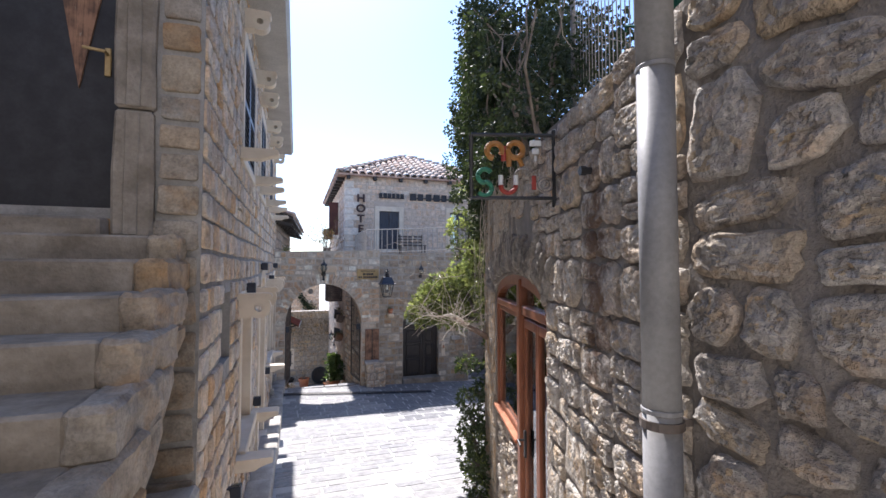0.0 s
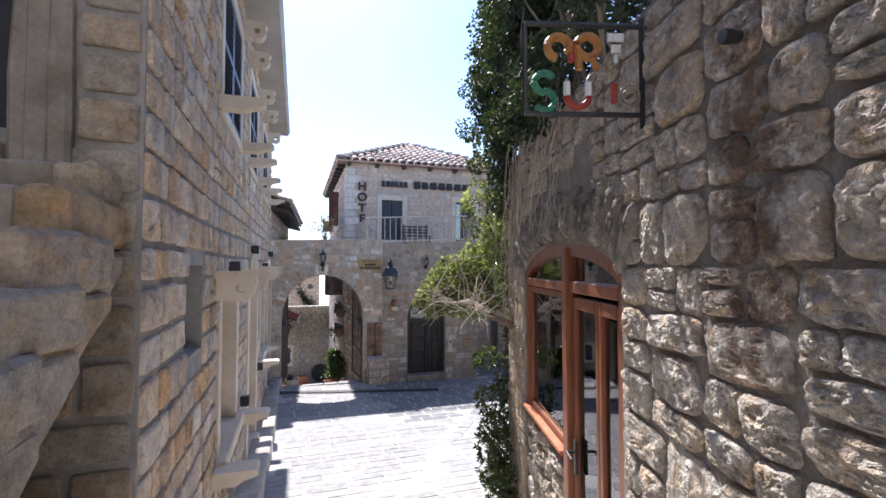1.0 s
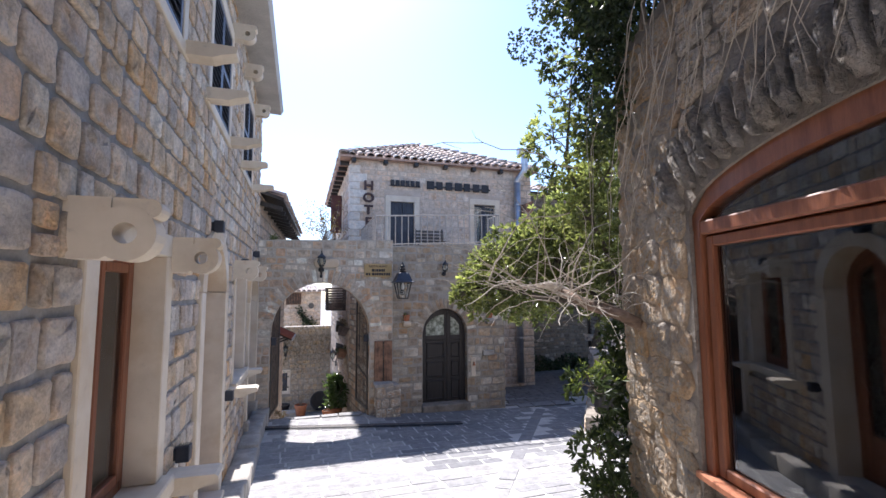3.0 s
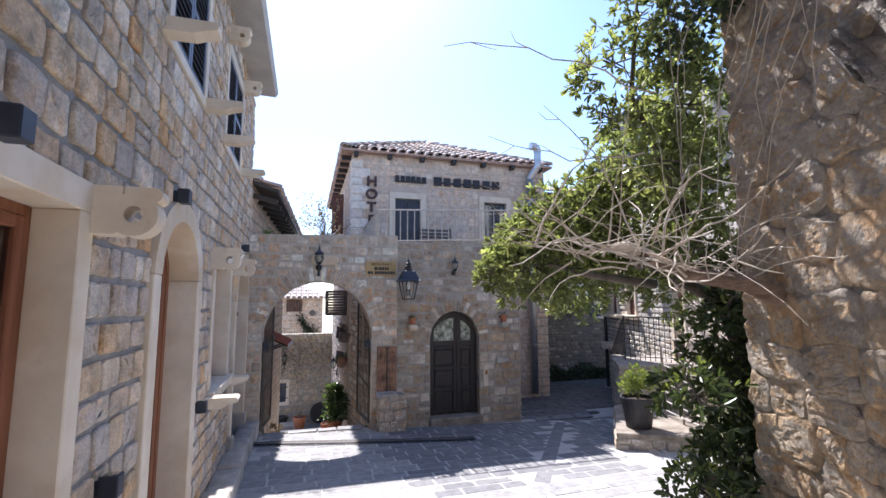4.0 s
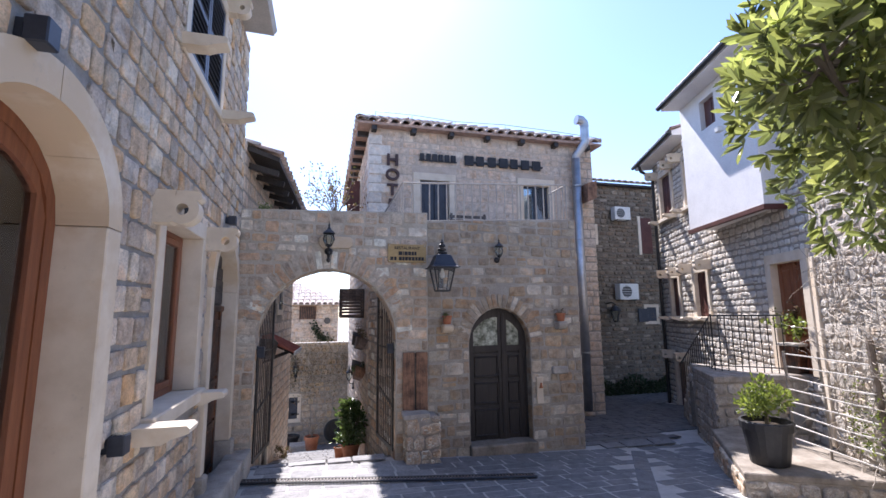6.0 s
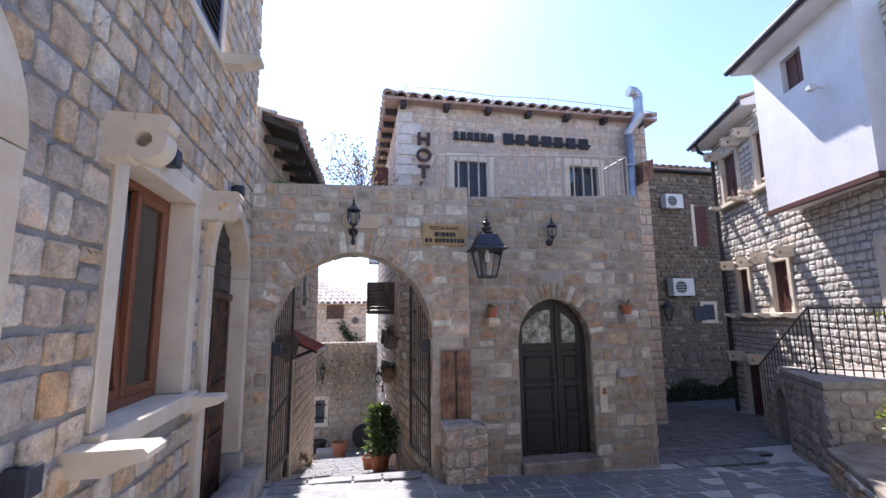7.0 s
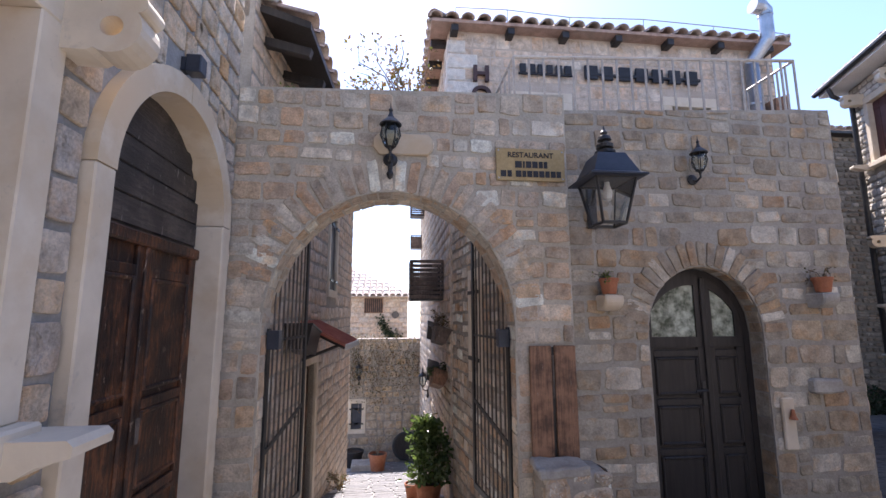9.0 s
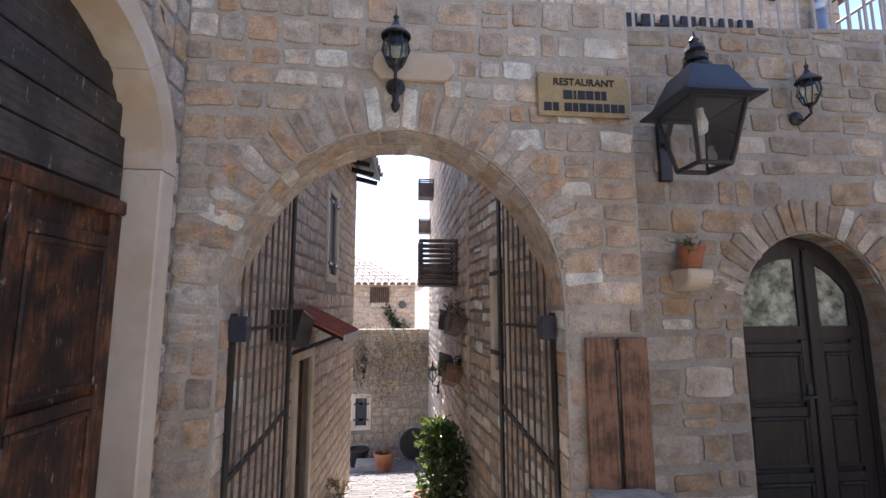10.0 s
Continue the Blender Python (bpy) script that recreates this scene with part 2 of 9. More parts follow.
def ring_places(rng, op, width, size, gap, depth, y=0.0, legs=False):
    """Voussoirs round the arched top of an opening."""
    u0, u1, v0, spring, rise = op
    c, r = (u0 + u1) / 2, (u1 - u0) / 2
    n = max(5, int(math.pi * (r + rise) / 2 / size))
    out = []
    for i in range(n):
        t = math.pi * (i + 0.5) / n
        x, z = c + (r + width / 2) * math.cos(t), spring + (rise + width / 2) * math.sin(t)
        nx, nz = math.cos(t) * max(rise, .2), math.sin(t) * r
        turn = math.degrees(math.atan2(nx, nz))
        step = math.pi * (((r + width / 2) * math.sin(t)) ** 2 + ((rise + width / 2) * math.cos(t)) ** 2) ** 0.5 / n
        out.append((x, z, step - gap, width * rng.uniform(0.9, 1.05), rng.uniform(*depth), turn, y))
    return out


# ---- shared shapes ----
def add_arch_ring(bm, op, width, y0, y1, t0=0.0, t1=math.pi, n=10):
    """Part of a ring of the given width outside an arched top, from angle t0 to t1."""
    u0, u1, v0, spring, rise = op
    c, r = (u0 + u1) / 2, (u1 - u0) / 2
    ts = [t0 + (t1 - t0) * i / n for i in range(n + 1)]
    inner = [(c + r * math.cos(t), spring + rise * math.sin(t)) for t in ts]
    outer = [(c + (r + width) * math.cos(t), spring + (rise + width) * math.sin(t)) for t in ts]
    rows = []
    for y in (y0, y1):
        rows.append(([bm.verts.new((p, y, q)) for p, q in inner], [bm.verts.new((p, y, q)) for p, q in outer]))
    (ia, oa), (ib, ob) = rows
    fs = []
    for k in range(n):
        fs += [bm.faces.new((ia[k], ia[k + 1], oa[k + 1], oa[k])), bm.faces.new((ib[k], ob[k], ob[k + 1], ib[k + 1])),
               bm.faces.new((ia[k], ib[k], ib[k + 1], ia[k + 1])), bm.faces.new((oa[k], oa[k + 1], ob[k + 1], ob[k]))]
    for k in (0, n):
        fs.append(bm.faces.new((ia[k], oa[k], ob[k], ib[k])))
    bmesh.ops.recalc_face_normals(bm, faces=fs)
    return bm


def ring_piece(op, width, y0, y1, t0=0.0, t1=math.pi, n=10):
    return add_arch_ring(bmesh.new(), op, width, y0, y1, t0, t1, n)

# ---- materials ----
def base_mat(name, rough=0.8, metal=0.0, spec=0.5):
    m = bpy.data.materials.new(name)
    m.use_nodes = True
    nt = m.node_tree
    b = nt.nodes["Principled BSDF"]
    b.inputs["Roughness"].default_value, b.inputs["Metallic"].default_value = rough, metal
    b.inputs["Specular IOR Level"].default_value = spec
    return m, nt, b


def noise_node(nt, scale, detail=4.0, rough=0.55, vec=None, stretch=None):
    if vec is None:
        vec = nt.nodes.new("ShaderNodeNewGeometry").outputs["Position"]
    if stretch:
        mp = nt.nodes.new("ShaderNodeMapping")
        mp.inputs["Scale"].default_value = stretch
        nt.links.new(vec, mp.inputs[0])
        vec = mp.outputs[0]
    n = nt.nodes.new("ShaderNodeTexNoise")
    n.inputs["Scale"].default_value, n.inputs["Detail"].default_value, n.inputs["Roughness"].default_value = scale, detail, rough
    nt.links.new(vec, n.inputs["Vector"])
    return n.outputs["Fac"]


def shifted(nt, by):
    n = nt.nodes.new("ShaderNodeVectorMath")
    n.operation = "ADD"
    n.inputs[1].default_value = by
    nt.links.new(nt.nodes.new("ShaderNodeNewGeometry").outputs["Position"], n.inputs[0])
    return n.outputs[0]


def ramp(nt, fac, stops):
    r = nt.nodes.new("ShaderNodeValToRGB")
    e = r.color_ramp.elements
    while len(e) < len(stops):
        e.new(0.5)
    for el, (p, c) in zip(e, stops):
        el.position, el.color = p, (*c, 1)
    nt.links.new(fac, r.inputs[0])
    return r.outputs[0]


def mixed(nt, fac, a, b, mode="MIX"):
    n = nt.nodes.new("ShaderNodeMix")
    n.data_type, n.blend_type = "RGBA", mode
    for sock, v in ((n.inputs[0], fac), (n.inputs[6], a), (n.inputs[7], b)):
        if isinstance(v, (int, float)):
            sock.default_value = v
        elif isinstance(v, tuple):
            sock.default_value = (*v, 1)
        else:
            nt.links.new(v, sock)
    return n.outputs[2]


def calc(nt, op, a, b=0.0, clamp=False):
    n = nt.nodes.new("ShaderNodeMath")
    n.operation, n.use_clamp = op, clamp
    for sock, v in zip(n.inputs, (a, b)):
        if isinstance(v, (int, float)):
            sock.default_value = v
        else:
            nt.links.new(v, sock)
    return n.outputs[0]


def bumped(nt, b, height, strength, dist=0.01):
    n = nt.nodes.new("ShaderNodeBump")
    n.inputs["Strength"].default_value, n.inputs["Distance"].default_value = strength, dist
    nt.links.new(height, n.inputs["Height"])
    nt.links.new(n.outputs[0], b.inputs["Normal"])


def piece_random(nt):
    a = nt.nodes.new("ShaderNodeObjectInfo").outputs["Random"]
    g = nt.nodes.new("ShaderNodeNewGeometry").outputs["Random Per Island"]
    return calc(nt, "FRACT", calc(nt, "ADD", a, g))


def stone_mat(name, tones, grain=0.35, bump=0.7, stain=(0.5, 0.47, 0.43), stain_amt=0.5, dist=0.012, coarse=9.0, drip=None, rust=0.0):
    """Stones: a tone for each piece, mottled at two scales, pitted."""
    m, nt, b = base_mat(name, 0.88, spec=0.25)
    k = len(tones)
    col = ramp(nt, piece_random(nt), [((i + 0.5) / k, c) for i, c in enumerate(tones)])
    big = noise_node(nt, coarse, 5, 0.6)
    fine = noise_node(nt, 70, 4, 0.65)
    var = ramp(nt, big, [(0.3, (1 - grain,) * 3), (0.55, (1, 1, 1)), (0.75, (1 + grain * .5,) * 3)])
    col = mixed(nt, 1.0, col, var, "MULTIPLY")
    col = mixed(nt, 1.0, col, ramp(nt, fine, [(0.3, (0.72, 0.72, 0.72)), (0.6, (1.06, 1.05, 1.03))]), "MULTIPLY")
    patch = noise_node(nt, 2.3, 4, 0.6)
    col = mixed(nt, calc(nt, "MULTIPLY", ramp(nt, patch, [(0.5, (0, 0, 0)), (0.72, (1, 1, 1))]), stain_amt), col, stain, "MIX")
    if rust:
        # iron-stained patches inside the stones
        warm = noise_node(nt, 6.5, 5, 0.62, vec=shifted(nt, (3.1, 7.7, 1.9)))
        col = mixed(nt, calc(nt, "MULTIPLY", ramp(nt, warm, [(0.50, (0, 0, 0)), (0.68, (1, 1, 1))]), rust), col, mixed(nt, 1.0, col, (1.12, 0.80, 0.50), "MULTIPLY"))
        dark = noise_node(nt, 12.0, 6, 0.68, vec=shifted(nt, (9.3, 2.2, 5.1)))
        col = mixed(nt, calc(nt, "MULTIPLY", ramp(nt, dark, [(0.56, (0, 0, 0)), (0.70, (1, 1, 1))]), rust), col, mixed(nt, 1.0, col, (0.52, 0.50, 0.48), "MULTIPLY"))
    if drip:
        # a rusty run-down stain round a point, long in height
        at, size, tone = drip
        mp = nt.nodes.new("ShaderNodeMapping")
        mp.vector_type = "TEXTURE"
        mp.inputs["Location"].default_value, mp.inputs["Scale"].default_value = at, size
        nt.links.new(nt.nodes.new("ShaderNodeNewGeometry").outputs["Position"], mp.inputs[0])
        ln = nt.nodes.new("ShaderNodeVectorMath")
        ln.operation = "LENGTH"
        nt.links.new(mp.outputs[0], ln.inputs[0])
        reach = calc(nt, "ADD", ln.outputs["Value"], calc(nt, "MULTIPLY", calc(nt, "SUBTRACT", big, 0.5), 2.2))
        col = mixed(nt, ramp(nt, reach, [(0.35, (0.85, 0.85, 0.85)), (1.0, (0, 0, 0))]), col, mixed(nt, fine, tone, (0.07, 0.05, 0.04)), "MIX")
    nt.links.new(col, b.inputs["Base Color"])
    pits = noise_node(nt, 28, 6, 0.7)
    bumped(nt, b, calc(nt, "ADD", calc(nt, "MULTIPLY", pits, 0.6), big), bump, dist)
    return m


def plain_mat(name, c0, c1, scale=8.0, rough=0.8, bump=0.3, dist=0.005, metal=0.0, spec=0.4, fine=60.0, stretch=None, lo=0.35, hi=0.65):
    """Two tones mottled at two scales, with a fine bump."""
    m, nt, b = base_mat(name, rough, metal, spec)
    n1, n2 = noise_node(nt, scale, 5, 0.6, stretch=stretch), noise_node(nt, fine, 4, 0.6, stretch=stretch)
    col = ramp(nt, n1, [(lo, c0), (hi, c1)])
    col = mixed(nt, 1.0, col, ramp(nt, n2, [(0.3, (0.85, 0.85, 0.85)), (0.65, (1.05, 1.05, 1.05))]), "MULTIPLY")
    nt.links.new(col, b.inputs["Base Color"])
    if bump:
        bumped(nt, b, calc(nt, "ADD", n1, calc(nt, "MULTIPLY", n2, 0.4)), bump, dist)
    return m


def leaf_mat(name, tones, rough=0.35, through=0.35):
    m, nt, b = base_mat(name, rough, spec=0.5)
    k = len(tones)
    col = ramp(nt, piece_random(nt), [((i + 0.5) / k, c) for i, c in enumerate(tones)])
    col = mixed(nt, 1.0, col, ramp(nt, noise_node(nt, 3.0, 3), [(0.35, (0.7, 0.75, 0.7)), (0.65, (1.15, 1.15, 1.0))]), "MULTIPLY")
    nt.links.new(col, b.inputs["Base Color"])
    tr = nt.nodes.new("ShaderNodeBsdfTranslucent")
    nt.links.new(mixed(nt, 1.0, col, (1.35, 1.4, 0.7), "MULTIPLY"), tr.inputs[0])
    mx = nt.nodes.new("ShaderNodeMixShader")
    mx.inputs[0].default_value = through
    nt.links.new(b.outputs[0], mx.inputs[1])
    nt.links.new(tr.outputs[0], mx.inputs[2])
    nt.links.new(mx.outputs[0], nt.nodes["Material Output"].inputs[0])
    return m


def glass_mat(name, tint=(0.9, 0.93, 0.92), rough=0.02, ior=1.55):
    m, nt, b = base_mat(name, rough)
    g = nt.nodes.new("ShaderNodeBsdfGlossy")
    g.inputs["Roughness"].default_value = rough
    g.inputs[0].default_value = (0.95, 0.97, 1.0, 1)
    t = nt.nodes.new("ShaderNodeBsdfTransparent")
    t.inputs[0].default_value = (*tint, 1)
    fr = nt.nodes.new("ShaderNodeFresnel")
    fr.inputs[0].default_value = ior
    mx = nt.nodes.new("ShaderNodeMixShader")
    nt.links.new(fr.outputs[0], mx.inputs[0])
    nt.links.new(t.outputs[0], mx.inputs[1])
    nt.links.new(g.outputs[0], mx.inputs[2])
    nt.links.new(mx.outputs[0], nt.nodes["Material Output"].inputs[0])
    return m


STONE_LEFT = stone_mat("cut_limestone", [(0.603, 0.528, 0.458), (0.746, 0.663, 0.562), (0.693, 0.541, 0.379), (0.513, 0.454, 0.402), (0.770, 0.676, 0.538), (0.693, 0.441, 0.229), (0.603, 0.541, 0.481), (0.840, 0.773, 0.666), (0.707, 0.541, 0.379), (0.539, 0.480, 0.424), (0.746, 0.528, 0.309), (0.796, 0.699, 0.585)], grain=0.42, stain=(0.40, 0.36, 0.32), stain_amt=0.5, bump=1.0, dist=0.028, rust=0.45)
STONE_ARCH = stone_mat("warm_limestone", [(0.586, 0.493, 0.386), (0.665, 0.586, 0.479), (0.493, 0.420, 0.346), (0.665, 0.493, 0.333), (0.840, 0.795, 0.694), (0.532, 0.459, 0.380), (0.625, 0.439, 0.300), (0.638, 0.559, 0.466), (0.452, 0.386, 0.319), (0.840, 0.840, 0.750)], grain=0.4, stain=(0.34, 0.29, 0.235), stain_amt=0.5, bump=0.9, rust=0.6)
STONE_CAFE = stone_mat("grey_brown_limestone", [(0.41, 0.347, 0.265), (0.465, 0.412, 0.328), (0.345, 0.295, 0.238), (0.475, 0.35, 0.228), (0.62, 0.572, 0.48), (0.372, 0.323, 0.26), (0.455, 0.315, 0.205), (0.45, 0.393, 0.32), (0.318, 0.272, 0.22), (0.66, 0.61, 0.52)], grain=0.4, stain=(0.32, 0.275, 0.22), stain_amt=0.5, bump=0.9, rust=0.6)
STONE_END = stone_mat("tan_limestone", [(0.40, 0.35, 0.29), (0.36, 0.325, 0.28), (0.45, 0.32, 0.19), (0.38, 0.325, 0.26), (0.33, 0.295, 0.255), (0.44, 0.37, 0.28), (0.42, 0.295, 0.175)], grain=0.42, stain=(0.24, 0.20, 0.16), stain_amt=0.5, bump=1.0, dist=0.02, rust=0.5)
STONE_LOW = stone_mat("brown_weathered_limestone", [(0.54, 0.46, 0.365), (0.47, 0.41, 0.34), (0.60, 0.46, 0.30), (0.50, 0.425, 0.335), (0.42, 0.365, 0.30), (0.58, 0.49, 0.38)], grain=0.42, stain=(0.30, 0.25, 0.19), stain_amt=0.5, bump=1.0, dist=0.02, rust=0.5)
STONE_TERRACE = stone_mat("grey_terrace_limestone", [(0.40, 0.37, 0.335), (0.47, 0.435, 0.39), (0.34, 0.31, 0.28), (0.44, 0.375, 0.30), (0.52, 0.485, 0.44)], grain=0.42, stain=(0.25, 0.225, 0.195), stain_amt=0.5, bump=0.9, rust=0.4)
STONE_RUBBLE = stone_mat("rubble_limestone", [(0.61, 0.545, 0.475), (0.70, 0.635, 0.55), (0.51, 0.455, 0.40), (0.73, 0.57, 0.385), (0.64, 0.585, 0.52), (0.77, 0.71, 0.625), (0.57, 0.485, 0.385)], grain=0.45, bump=1.0, dist=0.05, coarse=14.0, stain=(0.36, 0.315, 0.27), stain_amt=0.45, drip=((1.22, 1.63, 2.95), (0.18, 0.18, 0.62), (0.22, 0.11, 0.05)), rust=0.4)
STONE_CRAG = stone_mat("craggy_limestone", [(0.49, 0.44, 0.39), (0.57, 0.52, 0.455), (0.41, 0.37, 0.33), (0.60, 0.47, 0.315), (0.52, 0.475, 0.425), (0.64, 0.59, 0.525)], grain=0.45, bump=1.0, dist=0.05, coarse=14.0, stain=(0.31, 0.27, 0.235), stain_amt=0.5, rust=0.4)
STONE_SLAB = stone_mat("dark_grey_slab_stone", [(0.30, 0.275, 0.25), (0.36, 0.33, 0.30), (0.25, 0.23, 0.21), (0.40, 0.36, 0.31)], grain=0.45, bump=1.0, dist=0.03, coarse=14.0, stain=(0.2, 0.18, 0.16), stain_amt=0.5, rust=0.3)
STONE_FAR = stone_mat("weathered_limestone", [(0.63, 0.51, 0.40), (0.69, 0.58, 0.475), (0.575, 0.47, 0.38), (0.70, 0.54, 0.41), (0.74, 0.645, 0.54), (0.60, 0.52, 0.445)], grain=0.4, stain=(0.42, 0.36, 0.30), stain_amt=0.4, bump=0.8, rust=0.4)
STONE_CREEPER = stone_mat("grey_brown_creeper_stone", [(0.50, 0.465, 0.41), (0.58, 0.54, 0.48), (0.44, 0.405, 0.36), (0.52, 0.465, 0.39), (0.64, 0.60, 0.54)], grain=0.4, stain=(0.34, 0.30, 0.255), stain_amt=0.5, bump=0.9, rust=0.4)
STONE_PALE = stone_mat("pale_rock_face", [(0.71, 0.675, 0.615), (0.78, 0.745, 0.685), (0.64, 0.605, 0.555), (0.73, 0.675, 0.59)], grain=0.25, stain=(0.42, 0.39, 0.35), stain_amt=0.3, bump=0.9, rust=0.3)
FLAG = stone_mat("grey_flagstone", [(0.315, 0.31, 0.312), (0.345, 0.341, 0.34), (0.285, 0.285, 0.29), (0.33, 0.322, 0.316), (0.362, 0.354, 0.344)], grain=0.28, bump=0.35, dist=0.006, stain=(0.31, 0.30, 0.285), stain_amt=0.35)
# Darker copies of the flag: shade of lane and forecourt put into colour.
FLAG_LANE = stone_mat("shade_blue_black_flag", [(0.15, 0.15, 0.155), (0.18, 0.178, 0.18), (0.13, 0.13, 0.135), (0.165, 0.16, 0.16)], grain=0.3, bump=0.5, dist=0.006, stain=(0.24, 0.225, 0.205), stain_amt=0.35)
FLAG_SHADE = stone_mat("shade_dark_flag", [(0.215, 0.215, 0.225), (0.25, 0.25, 0.255), (0.19, 0.193, 0.203), (0.232, 0.232, 0.235)], grain=0.28, bump=0.35, dist=0.006, stain=(0.25, 0.245, 0.235), stain_amt=0.3)
RED_SHEET = plain_mat("faded_red_sheet", (0.30, 0.085, 0.055), (0.40, 0.14, 0.09), 7, 0.6, 0.2, 0.003)
# Stone of the alley's back wall, its shade put into darker tones.
STONE_SHADE = stone_mat("shade_dark_stone", [(0.19, 0.155, 0.118), (0.26, 0.215, 0.17), (0.145, 0.12, 0.095), (0.28, 0.205, 0.145), (0.175, 0.147, 0.115), (0.35, 0.30, 0.245)], grain=0.4, stain=(0.13, 0.115, 0.085), stain_amt=0.55, bump=0.9, rust=0.5)
MORTAR_GREY = plain_mat("grey_mortar", (0.245, 0.235, 0.222), (0.36, 0.347, 0.33), 6, 0.95, 0.7, 0.01)
MORTAR_CAFE = plain_mat("grey_brown_lime_mortar", (0.315, 0.287, 0.243), (0.43, 0.395, 0.34), 4, 0.95, 1.0, 0.014)
MORTAR_WARM = plain_mat("warm_mortar", (0.29, 0.258, 0.22), (0.40, 0.36, 0.31), 7, 0.95, 0.8, 0.01)
MORTAR_ARCH = plain_mat("smeared_lime_mortar", (0.43, 0.388, 0.32), (0.57, 0.52, 0.44), 4, 0.95, 1.0, 0.014)
MORTAR_DARK = plain_mat("dark_mortar", (0.195, 0.168, 0.14), (0.315, 0.275, 0.232), 5, 0.95, 1.0, 0.03)
MORTAR_PINK = plain_mat("pinkish_render_joint", (0.47, 0.39, 0.315), (0.57, 0.48, 0.40), 4, 0.95, 0.6, 0.01)
# Mortar of the same wall, darkened for the shade there.
MORTAR_BROWN = plain_mat("shade_brown_mortar", (0.135, 0.113, 0.09), (0.205, 0.172, 0.138), 4, 0.95, 0.8, 0.01)
FROSTED = plain_mat("frosted_pale_glass", (0.07, 0.09, 0.06), (0.52, 0.56, 0.46), 13, 0.06, 0.4, 0.004, spec=0.6)
RAIL_PALE = plain_mat("pale_painted_rail", (0.36, 0.32, 0.28), (0.46, 0.42, 0.37), 9, 0.5, 0.2, 0.002)
GROUT = plain_mat("ground_earth_and_grout", (0.42, 0.405, 0.385), (0.52, 0.505, 0.48), 4, 0.95, 0.5, 0.01)


def dressed_stone(name, start=0.52, strong=0.55):
    """Smooth sawn limestone with soft grey clouds and a few yellowish water stains."""
    m, nt, b = base_mat(name, 0.75, spec=0.3)
    cloud = noise_node(nt, 3.2, 6, 0.6)
    col = ramp(nt, cloud, [(0.32, (0.59, 0.505, 0.392)), (0.5, (0.672, 0.583, 0.462)), (0.68, (0.733, 0.643, 0.516))])
    yellow = noise_node(nt, 2.6, 5, 0.6, vec=shifted(nt, (4.4, 1.3, 8.2)))
    col = mixed(nt, calc(nt, "MULTIPLY", ramp(nt, yellow, [(start, (0, 0, 0)), (start + 0.14, (1, 1, 1))]), strong), col, (0.58, 0.45, 0.30))
    grime = noise_node(nt, 14, 6, 0.72, vec=shifted(nt, (2.0, 6.1, 0.7)))
    col = mixed(nt, calc(nt, "MULTIPLY", ramp(nt, grime, [(0.60, (0, 0, 0)), (0.72, (1, 1, 1))]), 0.4), col, (0.36, 0.33, 0.29))
    nt.links.new(col, b.inputs["Base Color"])
    bumped(nt, b, calc(nt, "ADD", cloud, calc(nt, "MULTIPLY", grime, 0.5)), 0.4, 0.006)
    return m


LIMESTONE = dressed_stone("dressed_white_limestone")
LIMESTONE_YELLOW = dressed_stone("yellow_stained_limestone", 0.40, 0.8)
DRESSED_PINK = plain_mat("pinkish_dressed_stone", (0.42, 0.32, 0.26), (0.52, 0.42, 0.35), 4, 0.8, 0.4, 0.006)
OLD_LIMESTONE = plain_mat("worn_grey_limestone", (0.34, 0.31, 0.27), (0.50, 0.46, 0.40), 5, 0.85, 0.6, 0.008)
STEP_STONE = plain_mat("worn_step_concrete", (0.19, 0.16, 0.125), (0.345, 0.302, 0.25), 4.5, 0.9, 1.0, 0.016, fine=38.0)
PLASTER = plain_mat("white_render", (0.72, 0.71, 0.70), (0.80, 0.79, 0.78), 2.5, 0.85, 0.2, 0.003)
CONCRETE = plain_mat("pale_concrete_soffit", (0.42, 0.40, 0.37), (0.52, 0.50, 0.46), 2.5, 0.85, 0.2, 0.003)
WOOD_ORANGE = plain_mat("orange_varnished_wood", (0.19, 0.066, 0.032), (0.27, 0.10, 0.047), 5, 0.4, 0.15, 0.002, stretch=(6, 6, 0.6))


def worn_wood(name, dark, warm, pale, cover=0.55, grain=(5, 5, 0.6), rough=0.5):
    """Old dark finish rubbed through to the warm wood, in long streaks and patches, with pale scratches."""
    m, nt, b = base_mat(name, rough, spec=0.45)
    patch = noise_node(nt, 4.5, 6, 0.68)
    streak = noise_node(nt, 10, 6, 0.7, stretch=grain)
    both = calc(nt, "ADD", calc(nt, "MULTIPLY", patch, 0.6), calc(nt, "MULTIPLY", streak, 0.4))
    mid = tuple(p * 0.65 + q * 0.35 for p, q in zip(dark, warm))
    col = ramp(nt, both, [(cover - 0.10, dark), (cover - 0.02, mid), (cover + 0.035, warm), (cover + 0.10, tuple(min(1, c * 1.5) for c in warm))])
    fleck = noise_node(nt, 38, 5, 0.72, stretch=(1, 1, 0.25))
    col = mixed(nt, calc(nt, "MULTIPLY", ramp(nt, fleck, [(0.63, (0, 0, 0)), (0.68, (1, 1, 1))]), 0.75), col, pale)
    nt.links.new(col, b.inputs["Base Color"])
    bumped(nt, b, calc(nt, "ADD", streak, calc(nt, "MULTIPLY", fleck, 0.3)), 0.7, 0.006)
    return m


